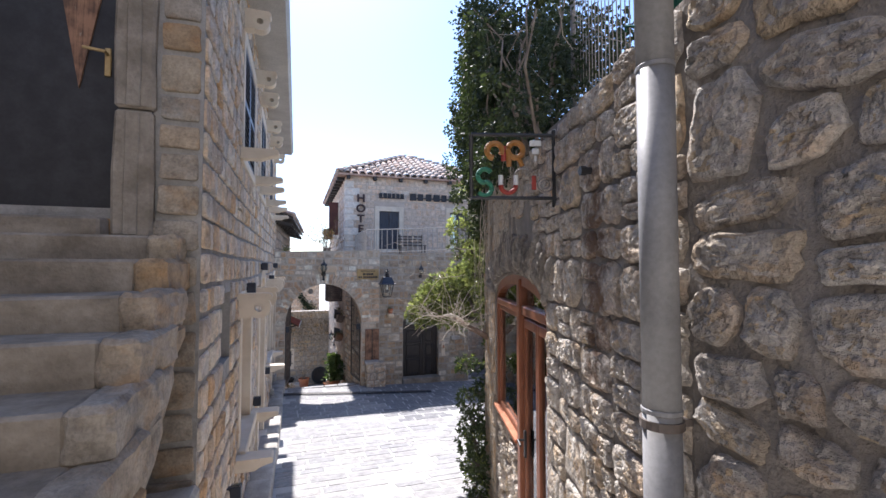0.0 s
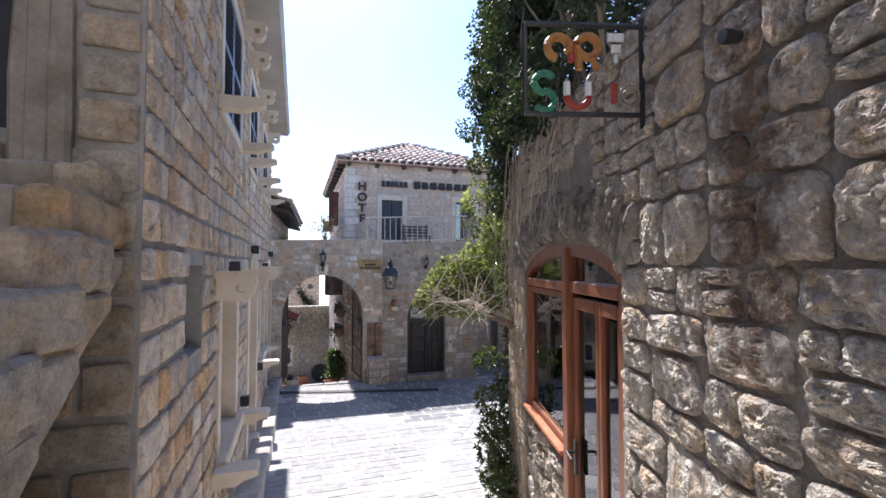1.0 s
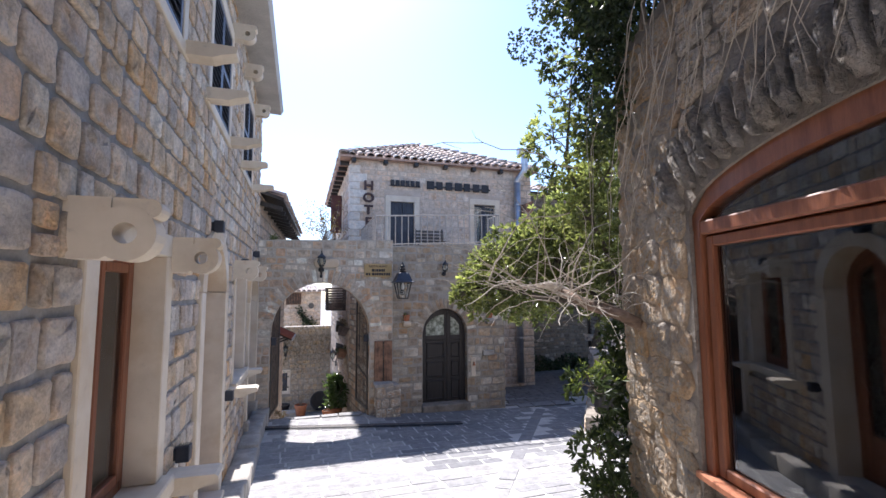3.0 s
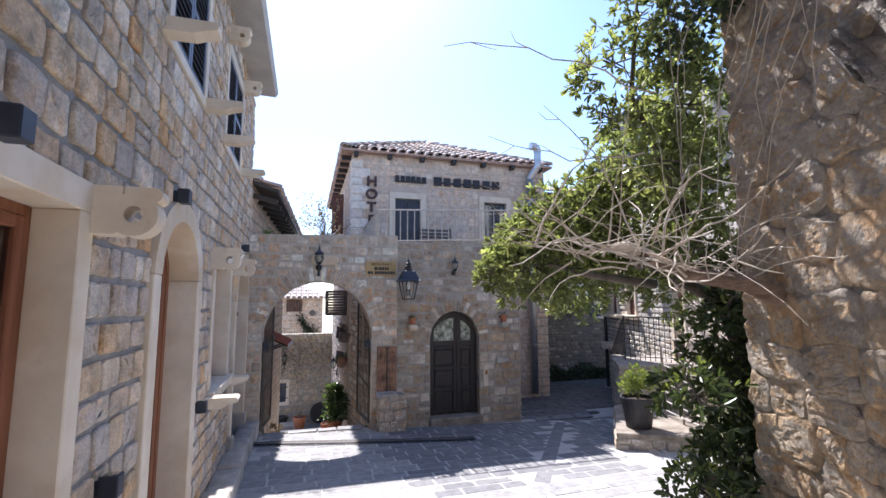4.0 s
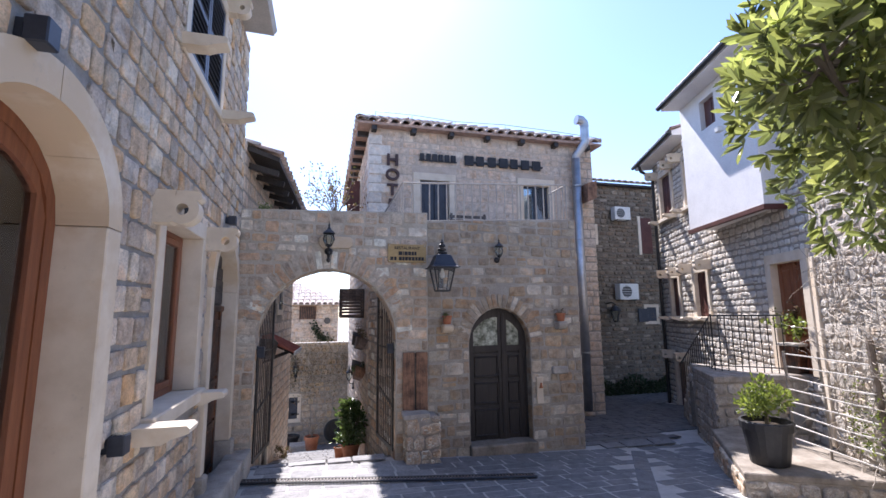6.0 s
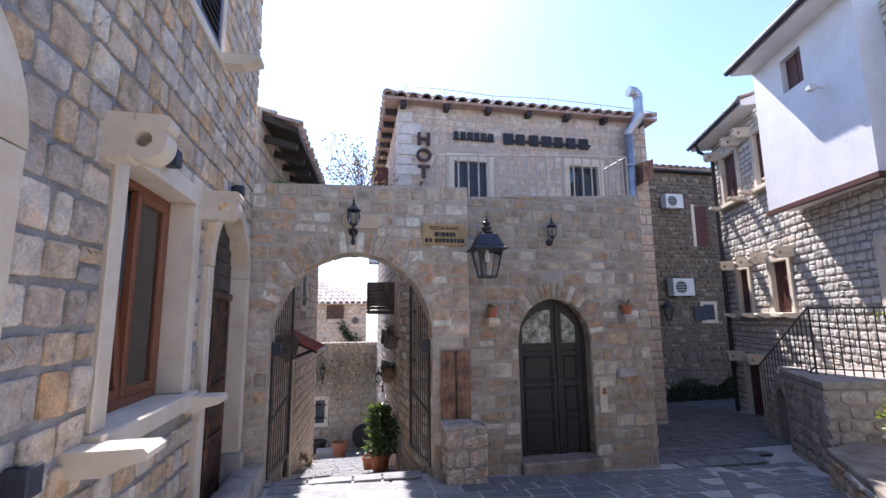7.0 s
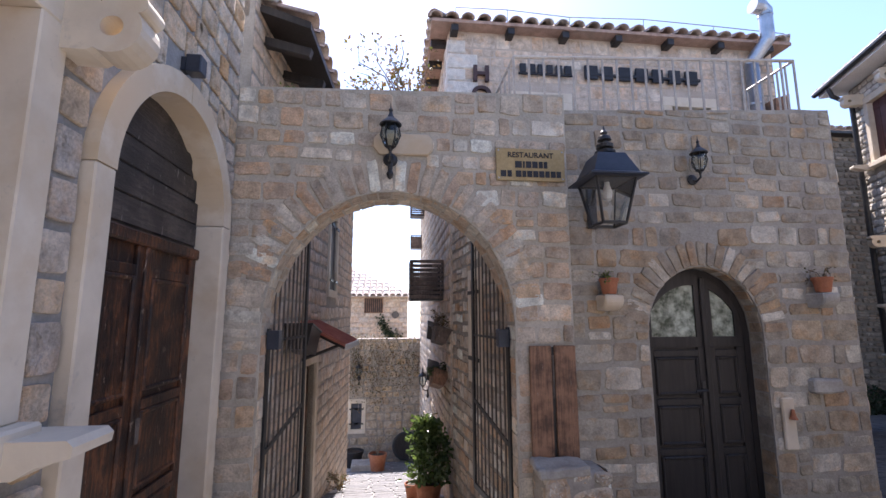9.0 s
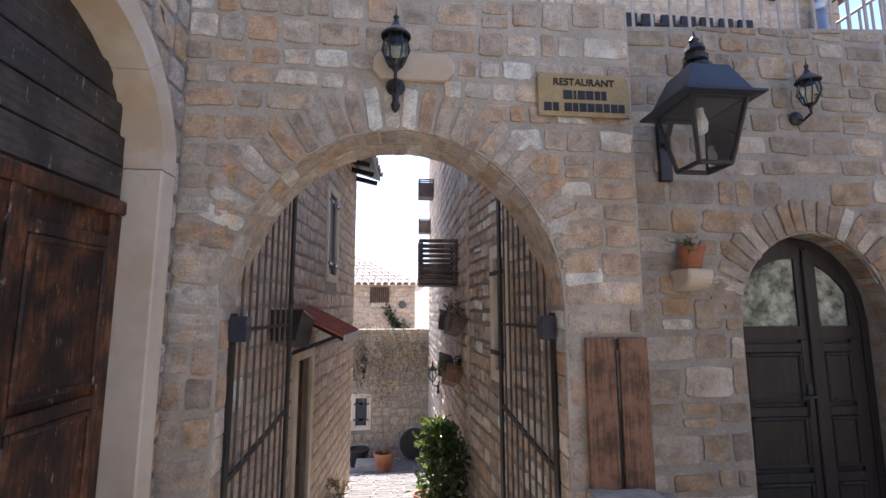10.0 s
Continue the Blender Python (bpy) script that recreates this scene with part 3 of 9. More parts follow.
WOOD_DARK = plain_mat("dark_stained_wood", (0.020, 0.018, 0.018), (0.040, 0.034, 0.032), 5, 0.45, 0.2, 0.002, stretch=(6, 6, 0.6))
WOOD_BROWN = worn_wood("weathered_brown_wood", (0.075, 0.045, 0.033), (0.21, 0.115, 0.07), (0.34, 0.28, 0.22), 0.46, (8, 8, 0.4), 0.75)
WOOD_SLAT = worn_wood("greyed_brown_slat", (0.07, 0.052, 0.044), (0.15, 0.11, 0.088), (0.30, 0.27, 0.24), 0.50, (8, 8, 0.4), 0.8)
WOOD_RED = plain_mat("red_brown_shutter_paint", (0.085, 0.03, 0.025), (0.12, 0.045, 0.035), 5, 0.55, 0.2, 0.002)
WOOD_OLD = worn_wood("peeling_brown_wood", (0.020, 0.011, 0.009), (0.17, 0.063, 0.026), (0.46, 0.36, 0.27), 0.548)
WOOD_GREYED = worn_wood("blackened_grey_board", (0.03, 0.026, 0.025), (0.075, 0.06, 0.052), (0.3, 0.28, 0.26), 0.52, (0.6, 0.6, 6))
NAVY = plain_mat("dark_blue_grey_paint", (0.025, 0.03, 0.045), (0.04, 0.048, 0.066), 6, 0.45, 0.1, 0.002)
IRON = plain_mat("black_painted_iron", (0.016, 0.016, 0.018), (0.035, 0.034, 0.034), 9, 0.42, 0.25, 0.002, spec=0.5)
IRON_RUST = plain_mat("rusty_grey_iron", (0.07, 0.055, 0.045), (0.16, 0.13, 0.11), 9, 0.6, 0.3, 0.002)
STEEL_WIRE = plain_mat("weathered_galvanised_bar", (0.25, 0.22, 0.19), (0.36, 0.33, 0.30), 9, 0.5, 0.2, 0.002, metal=0.5)
RAIL_WIRE = plain_mat("pale_weathered_rod", (0.42, 0.39, 0.35), (0.60, 0.57, 0.52), 9, 0.6, 0.2, 0.002)
ZINC = plain_mat("galvanised_sheet", (0.42, 0.43, 0.45), (0.55, 0.56, 0.58), 5, 0.38, 0.1, 0.002, metal=0.85)
PIPE_GREY = plain_mat("grey_painted_pipe", (0.20, 0.195, 0.195), (0.26, 0.255, 0.25), 4, 0.55, 0.12, 0.002, spec=0.4)
PALE_TILE = stone_mat("sun_bleached_tile", [(0.62, 0.55, 0.50), (0.68, 0.62, 0.58), (0.58, 0.49, 0.44)], grain=0.25, bump=0.3, dist=0.005, stain=(0.42, 0.37, 0.33), stain_amt=0.4)
TERRACOTTA = plain_mat("terracotta", (0.34, 0.12, 0.06), (0.46, 0.19, 0.10), 8, 0.85, 0.3, 0.003)
ROOF_TILE = stone_mat("clay_roof_tile", [(0.46, 0.32, 0.26), (0.52, 0.40, 0.33), (0.57, 0.48, 0.42), (0.44, 0.33, 0.28), (0.62, 0.55, 0.49)], grain=0.3, bump=0.3, dist=0.005, stain=(0.30, 0.25, 0.21), stain_amt=0.5)
BRASS = plain_mat("brass_plate", (0.40, 0.28, 0.12), (0.48, 0.35, 0.17), 6, 0.5, 0.1, 0.001, metal=0.2)
LETTER = plain_mat("dark_letter_paint", (0.02, 0.02, 0.024), (0.035, 0.035, 0.04), 9, 0.6, 0.1, 0.001)
LETTER_RED = plain_mat("dark_red_brown_letter", (0.055, 0.03, 0.03), (0.08, 0.045, 0.042), 9, 0.6, 0.1, 0.001)
PLASTIC_WHITE = plain_mat("white_plastic_casing", (0.62, 0.62, 0.60), (0.70, 0.70, 0.68), 4, 0.5, 0.05, 0.001)
PLASTIC_BLACK = plain_mat("black_plastic", (0.025, 0.025, 0.028), (0.04, 0.04, 0.042), 6, 0.5, 0.1, 0.002)
CURTAIN = plain_mat("grey_white_curtain", (0.36, 0.36, 0.36), (0.50, 0.50, 0.495), 5, 0.95, 0.3, 0.004, stretch=(30, 30, 0.4))
# Darkness of unlit rooms and recesses, put into the surface colour.
DARK_ROOM = plain_mat("unlit_dark_tone", (0.12, 0.11, 0.10), (0.17, 0.155, 0.14), 2, 0.9, 0.1, 0.002)
SOIL = plain_mat("potting_soil", (0.04, 0.03, 0.022), (0.075, 0.055, 0.04), 20, 0.95, 0.8, 0.01)
BARK = plain_mat("grey_brown_bark", (0.16, 0.125, 0.095), (0.30, 0.25, 0.20), 12, 0.9, 0.9, 0.01, stretch=(1, 1, 0.4))
BARK_RED = plain_mat("red_brown_vine_bark", (0.13, 0.085, 0.06), (0.30, 0.215, 0.16), 16, 0.9, 1.0, 0.02, stretch=(0.5, 0.5, 1.5))
BARK_DARK = plain_mat("dark_smooth_bark", (0.085, 0.07, 0.055), (0.16, 0.135, 0.11), 12, 0.9, 0.9, 0.01, stretch=(1, 1, 0.4))
TWIG = plain_mat("bare_pale_twig", (0.40, 0.345, 0.28), (0.57, 0.51, 0.43), 14, 0.85, 0.4, 0.004)
GLASS = glass_mat("window_glass", ior=2.0)
GLASS_CLEAR = glass_mat("clear_lantern_glass", (0.95, 0.96, 0.95), 0.02, 1.35)
GLASS_LAMP = glass_mat("lamp_glass", (0.85, 0.88, 0.85), 0.15)
LEAF_TREE = leaf_mat("glossy_tree_leaf", [(0.13, 0.15, 0.085), (0.172, 0.192, 0.108), (0.222, 0.232, 0.128), (0.15, 0.168, 0.098), (0.28, 0.288, 0.158)], 0.20, 0.46)
# Leaf green with the shade under the crown put into its colour.
LEAF_LOW = leaf_mat("shade_toned_leaf", [(0.046, 0.068, 0.032), (0.063, 0.089, 0.04), (0.08, 0.106, 0.046), (0.052, 0.075, 0.035)], 0.42, 0.3)
LEAF_BUSH = leaf_mat("dark_glossy_bush_leaf", [(0.085, 0.125, 0.062), (0.115, 0.16, 0.08), (0.15, 0.195, 0.10), (0.095, 0.14, 0.07)], 0.22, 0.35)
LEAF_YOUNG = leaf_mat("young_tree_leaf", [(0.30, 0.33, 0.175), (0.36, 0.385, 0.215), (0.25, 0.28, 0.15), (0.42, 0.44, 0.26)], 0.28, 0.52)
LEAF_IVY = leaf_mat("ivy_leaf", [(0.035, 0.05, 0.026), (0.05, 0.068, 0.034), (0.065, 0.082, 0.04), (0.04, 0.056, 0.028)], 0.55, 0.25)
LEAF_POT = leaf_mat("bright_pot_leaf", [(0.18, 0.215, 0.07), (0.26, 0.29, 0.10), (0.13, 0.165, 0.055)], 0.33, 0.45)
LEAF_DRY = leaf_mat("reddish_dry_leaf", [(0.16, 0.09, 0.05), (0.22, 0.13, 0.08), (0.10, 0.10, 0.04)], 0.6, 0.3)
NET_GREEN = plain_mat("green_shade_net", (0.015, 0.12, 0.08), (0.03, 0.18, 0.12), 30, 0.8, 0.5, 0.004)

# ---- ground ----
def lerp_table(t, table):
    if t <= table[0][0]:
        return table[0][1]
    for (a, za), (b, zb) in zip(table, table[1:]):
        if t <= b:
            return za + (zb - za) * (t - a) / (b - a)
    return table[-1][1]


SLOPE = [(-6, 2.4), (0, 1.45), (2, 1.05), (3.45, 0.68), (4.8, 0.46), (6.25, 0.26), (7.6, 0.13), (8.85, 0.05), (11.8, 0.0)]
PASSAGE = [(11.8, 0.0), (12.1, -0.06), (12.5, -0.28), (14.8, -0.90), (20.0, -2.10), (21.8, -2.43), (30, -3.3)]
ALLEY = [(11.8, -0.16), (16, -0.5), (18.5, -0.75), (30, -1.5)]


def ground_z(x, y):
    side = -0.035 * min(max(x, 0.0), 6.0) * min(max((y - 9.0) / 2.6, 0.0), 1.0)
    if y <= 11.8:
        return lerp_table(y, SLOPE) + side
    a, b = lerp_table(y, PASSAGE), lerp_table(y, ALLEY)
    k = min(max((x - 1.8) / 1.5, 0.0), 1.0)
    return a * (1 - k) + b * k


def make_ground():
    xs = [-400, -120, -40, -12, -5, -2] + [-1 + 0.4 * i for i in range(34)] + [13, 18, 40, 120, 400]
    ys = [-400, -120, -40, -14, -7] + [-5 + 0.4 * i for i in range(72)] + [26, 30, 40, 120, 400]
    bm = bmesh.new()
    far = lambda x, y: max(0.0, (math.hypot(x - 3, y - 10) - 22) / 10)
    grid = [[bm.verts.new((x, y, ground_z(x, y) - (0.012 if y < 11.8 else 0.024) - min(6.0, far(x, y)))) for x in xs] for y in ys]
    for i in range(len(ys) - 1):
        for j in range(len(xs) - 1):
            bm.faces.new((grid[i][j], grid[i][j + 1], grid[i + 1][j + 1], grid[i + 1][j]))
    return tagged(obj("ground", bm, GROUT, smooth=True), "sloping grey stone-paved ground of the alley", "ground", kind="structure")


ground = make_ground()

# ---- frames of the walls ----
LEFT = turned(-0.52, 0, 0, 90)          # u is y
ARCH = turned(0, 11.81, 0, 0)           # u is x
RA = math.degrees(math.atan2(0.2608, 0.9654))
RIGHT = turned(1.0, 0.73, 0, -90 - RA)  # u is minus the way along the wall
FACADE = turned(9.62, 15.41, 0, -90 - 21.0)

SQUARED = stone_set("stone", STONE_LEFT, 36, 0.12, 0.10, True, seed=4, inset=0.965, lump=0.5)
WARM = stone_set("stone", STONE_ARCH, 36, 0.13, 0.13, True, seed=5, inset=0.965, lump=0.4)
RUBBLE = rough_set("stone", STONE_RUBBLE, 26, 0.27, 6)
ENDSTONE = stone_set("stone", STONE_END, 16, 0.10, 0.06, True, seed=15, inset=0.95, lump=0.3)
SLABS = stone_set("slab", STONE_SLAB, 14, 0.30, 0.16, True, seed=44, inset=0.80, lump=0.35)
LOWSTONE = stone_set("stone", STONE_LOW, 16, 0.22, 0.12, True, seed=19, inset=0.93, lump=0.4)
ENDROUGH = rough_set("stone", STONE_END, 18, 0.34, 61)
TERRACESTONE = stone_set("stone", STONE_TERRACE, 16, 0.20, 0.13, True, seed=52, inset=0.93, lump=0.4)
CRAGGY = rough_set("stone", STONE_CRAG, 24, 0.38, 16)
CAFESTONE = stone_set("stone", STONE_CAFE, 36, 0.13, 0.13, True, seed=35, inset=0.965, lump=0.4)
FARSTONE = stone_set("stone", STONE_FAR, 10, 0.10, 0.04, False, seed=7)
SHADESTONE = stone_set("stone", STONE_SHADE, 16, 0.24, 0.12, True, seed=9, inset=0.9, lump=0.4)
WARMROUGH = rough_set("stone", STONE_ARCH, 8, 0.4, 29)
CREEPERRUBBLE = rough_set("stone", STONE_CREEPER, 16, 0.34, 41)
PALESTONE = stone_set("stone", STONE_PALE, 24, 0.24, 0.14, True, seed=8, inset=0.84, lump=0.5)

# ---- house on the left ----
# openings (u0, u1, v0, spring, rise): two windows and two doors below, three windows above
WIN_1, DOOR_A, WIN_2, DOOR_B = (4.80, 5.76, 1.27, 2.62, 0), (6.90, 7.97, 0.0, 2.40, 0.44), (8.90, 9.92, 1.27, 2.65, 0), (10.35, 11.55, 0.0, 2.22, 0.59)
UPPER = [(4.72, 5.88, 4.10, 5.22, 0), (6.86, 7.90, 4.10, 5.22, 0), (9.10, 10.25, 4.10, 5.22, 0)]
NICHE = (3.60, 4.10, 2.26, 2.80, 0)
LEFT_TOP = 5.78


def left_house():
    wall = empty("wall_left", LEFT)
    tagged(wall, "wall of squared grey and tan limestone blocks with grey mortar", "wall", kind="structure")
    ops = [WIN_1, DOOR_A, WIN_2, DOOR_B] + UPPER
    wide = [(a - 0.03, b + 0.03, c - 0.03, d + (0.03 if e <= 0 else 0), e + (0.03 if e > 0 else 0)) for a, b, c, d, e in ops]
    core = wall_core(2.85, 11.80, -0.1, LEFT_TOP, 0.0, 0.35, wide + [NICHE])
    part("mortar", core, MORTAR_GREY, wall)
    part("niche_back", box(3.55, 4.15, 0.22, 0.36, 2.2, 2.9), OLD_LIMESTONE, wall, "smooth stone back of a niche")
    rng = random.Random(11)
    grow = [(0.13, 0.10, 0.07), (0.16, 0, 0.12), (0.14, 0.10, 0.07), (0.135, 0, 0.135)] + [(0.10, 0.1, 0.12)] * 3 + [(0.0, 0.0, 0.0)]
    pl = coursed(rng, 2.85, 11.80, 0.02, LEFT_TOP, (0.15, 0.215), (0.12, 0.28), 0.021, blocker(ops + [NICHE], grow), (0.012, 0.026), tilt=1.4, wave=0.006, split=0.04, ragged=0.04)
    lay("stone", wall, SQUARED, pl, lambda u, v: 6.0 < u < 11.8 and 1.2 < v < 3.4)
    return wall


wall_left = left_house()


def left_end():
    """The gable end of the house towards the stair, with the upper door in it."""
    m = turned(-0.52, 2.85, 0, 0)
    wall = empty("wall_end", m)
    tagged(wall, "end wall of the stone house above the stair", "wall", kind="structure")
    op = (-1.60, -0.43, 3.34, 5.6, 0)
    part("mortar", wall_core(-4.0, -0.352, 0.0, LEFT_TOP, 0.0, 0.34, [(op[0], op[1] + 0.05, op[2] - 0.02, op[3] + 0.05, 0)]), MORTAR_GREY, wall)
    rng = random.Random(12)
    pl = coursed(rng, -4.0, 0.0, 1.2, LEFT_TOP, (0.15, 0.24), (0.16, 0.42), 0.03, blocker([op], [(0.20, 0.0, 0.1)]), (0.018, 0.034), tilt=1.2, split=0.1)
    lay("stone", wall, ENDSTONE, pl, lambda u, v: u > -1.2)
    part("ledge", rough_up(subdivided(box(-1.2, 0.02, -0.42, -0.002, 0.8, 1.79, 0.02), 2), 0.02, 4), OLD_LIMESTONE, wall, "worn stone ledge at the foot of the end wall")
    return wall


wall_end = left_end()


def left_roof():
    roof = empty("roof_left")
    tagged(roof, "eave of the stone house with a pale concrete soffit", "roof", kind="structure")
    prof = [(-3.4, 5.80), (-0.14, 5.72), (-0.10, 5.80), (-0.12, 5.88), (-3.4, 6.9)]
    part("soffit", prism([(p, q) for p, q in prof], 2.5, 11.35, "Y"), CONCRETE, roof)
    return roof


left_roof()
part("mortar", box(-3.5, -0.87, 2.9, 11.8, 5.0, 5.7), MORTAR_GREY, wall_left)

# ---- wall with the arched gateway ----
GATE, CAFE = (-0.25, 1.64, -0.6, 1.55, 1.02), (2.76, 3.77, -0.3, 1.46, 0.55)


def lining(parent, op, y0, y1, rows, seed, mat):
    """Stones that line the underside and the jambs of an arched opening."""
    rng = random.Random(seed)
    u0, u1, v0, spring, rise = op
    inner = (u0 + 0.006, u1 - 0.006, v0, spring, rise - 0.006)
    for k in range(rows):
        a, b = y0 + (y1 - y0) * k / rows, y0 + (y1 - y0) * (k + 1) / rows
        t, n = 0.0, 0
        while t < math.pi - 0.01:
            e = min(math.pi, t + rng.uniform(0.10, 0.17))
            if math.pi - e < 0.06:
                e = math.pi
            bm = ring_piece(inner, 0.03, a + 0.006, b - 0.006 + rng.uniform(-.01, .0), t + 0.008, e - 0.008, 2)
            part("stone", rough_up(bm, 0.011, 9, t + k), mat, parent)
            t = e
        for side in (0, 1):
            v = v0 + 0.3
            while v < spring - 0.02:
                h = min(rng.uniform(0.11, 0.2), spring - v)
                x = (u0 - 0.02, u0 + 0.006) if side == 0 else (u1 - 0.006, u1 + 0.02)
                part("stone", rough_up(subdivided(box(x[0], x[1], a + 0.006, b - 0.006, v + 0.007, v + h - 0.007), 1), 0.006, 9, v + k), mat, parent)
                v += h


def arch_wall():
    wall = empty("wall_arch", ARCH)
    tagged(wall, "warm limestone wall with an arched gateway through it", "wall", kind="structure")
    topl = lambda u: 3.40 + 0.025 * u
    topr = lambda u: 3.34 + 0.05 * (u - 2.1)
    part("mortar", wall_core(-0.6, 2.11, -0.7, topl, 0.0, 0.42, [GATE]), MORTAR_ARCH, wall)
    rng = random.Random(21)
    pl = coursed(rng, -0.52, 2.11, -0.15, topl, (0.12, 0.20), (0.10, 0.29), 0.021, blocker([GATE], [(0.0, 0, 0.27)]), (0.006, 0.016), tilt=3.0, wave=0.014, split=0.12, ragged=0.10)
    pl += ring_places(rng, GATE, 0.26, 0.095, 0.024, (0.008, 0.016))
    lay("stone", wall, WARM, pl, lambda u, v: True)
    lining(wall, GATE, 0.012, 0.41, 2, 77, STONE_ARCH)
    pr = coursed(rng, 2.11, 4.65, -0.35, topr, (0.12, 0.21), (0.11, 0.33), 0.021, blocker([CAFE], [(0.0, 0, 0.23)]), (0.005, 0.015), y=0.05, tilt=3.0, wave=0.014, split=0.12, ragged=0.10)
    pr += ring_places(rng, CAFE, 0.22, 0.07, 0.016, (0.010, 0.020), y=0.05)
    side = empty("wall_arch_cafe", ARCH)
    tagged(side, "warm limestone front of the low building with an arched door", "wall", kind="structure")
    mort = part("mortar", wall_core(2.11, 4.65, -0.7, topr, 0.05, 0.55, [CAFE]), MORTAR_CAFE, side)
    lay("stone", side, CAFESTONE, pr, lambda u, v: True)
    lining(side, CAFE, 0.06, 0.20, 1, 78, STONE_CAFE)
    return wall


wall_arch = arch_wall()


def cafe_side():
    m = turned(4.65, 11.86, 0, 90)
    wall = empty("wall_cafe_side", m)
    tagged(wall, "side wall of the low stone building", "wall", kind="structure")
    part("mortar", wall_core(0.0, 2.8, -0.9, 3.46, 0.002, 0.4, []), MORTAR_WARM, wall)
    rng = random.Random(22)
    pl = coursed(rng, 0.0, 2.8, -0.9, 3.46, (0.12, 0.2), (0.14, 0.34), 0.018, lambda a, b: [], (0.012, 0.026), tilt=1.0)
    lay("stone", wall, WARM, pl, lambda u, v: False)
    slab = obj("floor_terrace", box(2.15, 4.24, 12.36, 14.66, 3.15, 3.30), CONCRETE)
    tagged(slab, "flat terrace slab over the low stone building", "terrace", kind="structure")


cafe_side()

# ---- rubble wall on the right ----
BEND = 0.5
RD = (-3.54, -1.72, 0.3, 2.72, 0.22)


def right_wall():
    wall = empty("wall_right", RIGHT)
    tagged(wall, "rough rubble stone wall with deep dark mortar joints", "wall", kind="structure")
    top = lambda u: 3.80 + 0.02 * math.sin(u * 3)
    core = wall_core(-4.20, -0.272, 0.0, top, 0.0, 0.5, [RD])
    part("mortar", core, MORTAR_DARK, wall)
    rng = random.Random(31)
    near = (0.37, 0.27, 0.010, (0.011, 0.026))
    pl = rubble(rng, RD[1] + 0.02, -0.27, 0.3, 3.80, *near)
    lay("stone", wall, ENDROUGH, rubble(rng, -4.205, RD[0] - 0.03, 0.3, 3.75, 0.30, 0.24, -0.02, (0.007, 0.017), tilt=14), lambda u, v: True)
    arch = (RD[0] - 0.04, RD[1] + 0.04, 0, 2.74, 0.62)
    pl += [p for p in rubble(rng, RD[0] - 0.02, RD[1] + 0.02, 2.74, 3.80, *near) if p[1] - 0.3 * p[3] > arch_top(arch, p[0])]
    # thin upright slabs over the opening, leaning out to both sides
    k, mid, slabs = 25, (RD[0] + RD[1]) / 2, []
    for i in range(k):
        u = RD[0] - 0.05 + (RD[1] - RD[0] + 0.1) * (i + 0.5) / k + rng.uniform(-0.008, 0.008)
        h = rng.uniform(0.26, 0.36)
        lean = 26 * (u - mid) / 0.9
        slabs.append((u + 0.17 * math.sin(radians(lean)), arch_top(RD, min(max(u, RD[0]), RD[1])) + 0.015 + h / 2, rng.uniform(0.045, 0.066), h, rng.uniform(0.03, 0.075), lean, 0.0))
    lay("stone", wall, RUBBLE, pl, lambda u, v: True)
    lay("slab", wall, SLABS, slabs, lambda u, v: True)
    # past the downpipe the wall bends and runs straight up the alley
    bend = RIGHT @ Vector((-0.27, 0, 0))
    m = turned(bend.x, bend.y, 0, -90 - BEND)
    close = empty("wall_right_upper", m)
    tagged(close, "rough rubble stone wall along the upper alley", "wall", kind="structure")
    part("mortar", wall_core(0.0, 3.6, 0.0, top, 0.0, 0.5, []), MORTAR_DARK, close)
    lay("stone", close, CRAGGY, rubble(random.Random(36), 0.0, 3.4, 0.3, 3.80, 0.50, 0.36, 0.014, (0.014, 0.030), tilt=14), lambda u, v: True)
    part("end_wall", box(-4.19, -4.0, 0.4, 3.4, 0.0, 3.6), MORTAR_DARK, wall)
    return wall


wall_right = right_wall()

# ---- hotel ----
HX0, HX1, HY0, HY1 = 1.50, 6.95, 14.68, 21.8
HWIN = [(2.60, 3.27, 3.60, 4.86, 0), (5.08, 5.74, 3.60, 4.90, 0)]


CAFE_PASS = turned(1.53, 14.672, 0, -84.6)


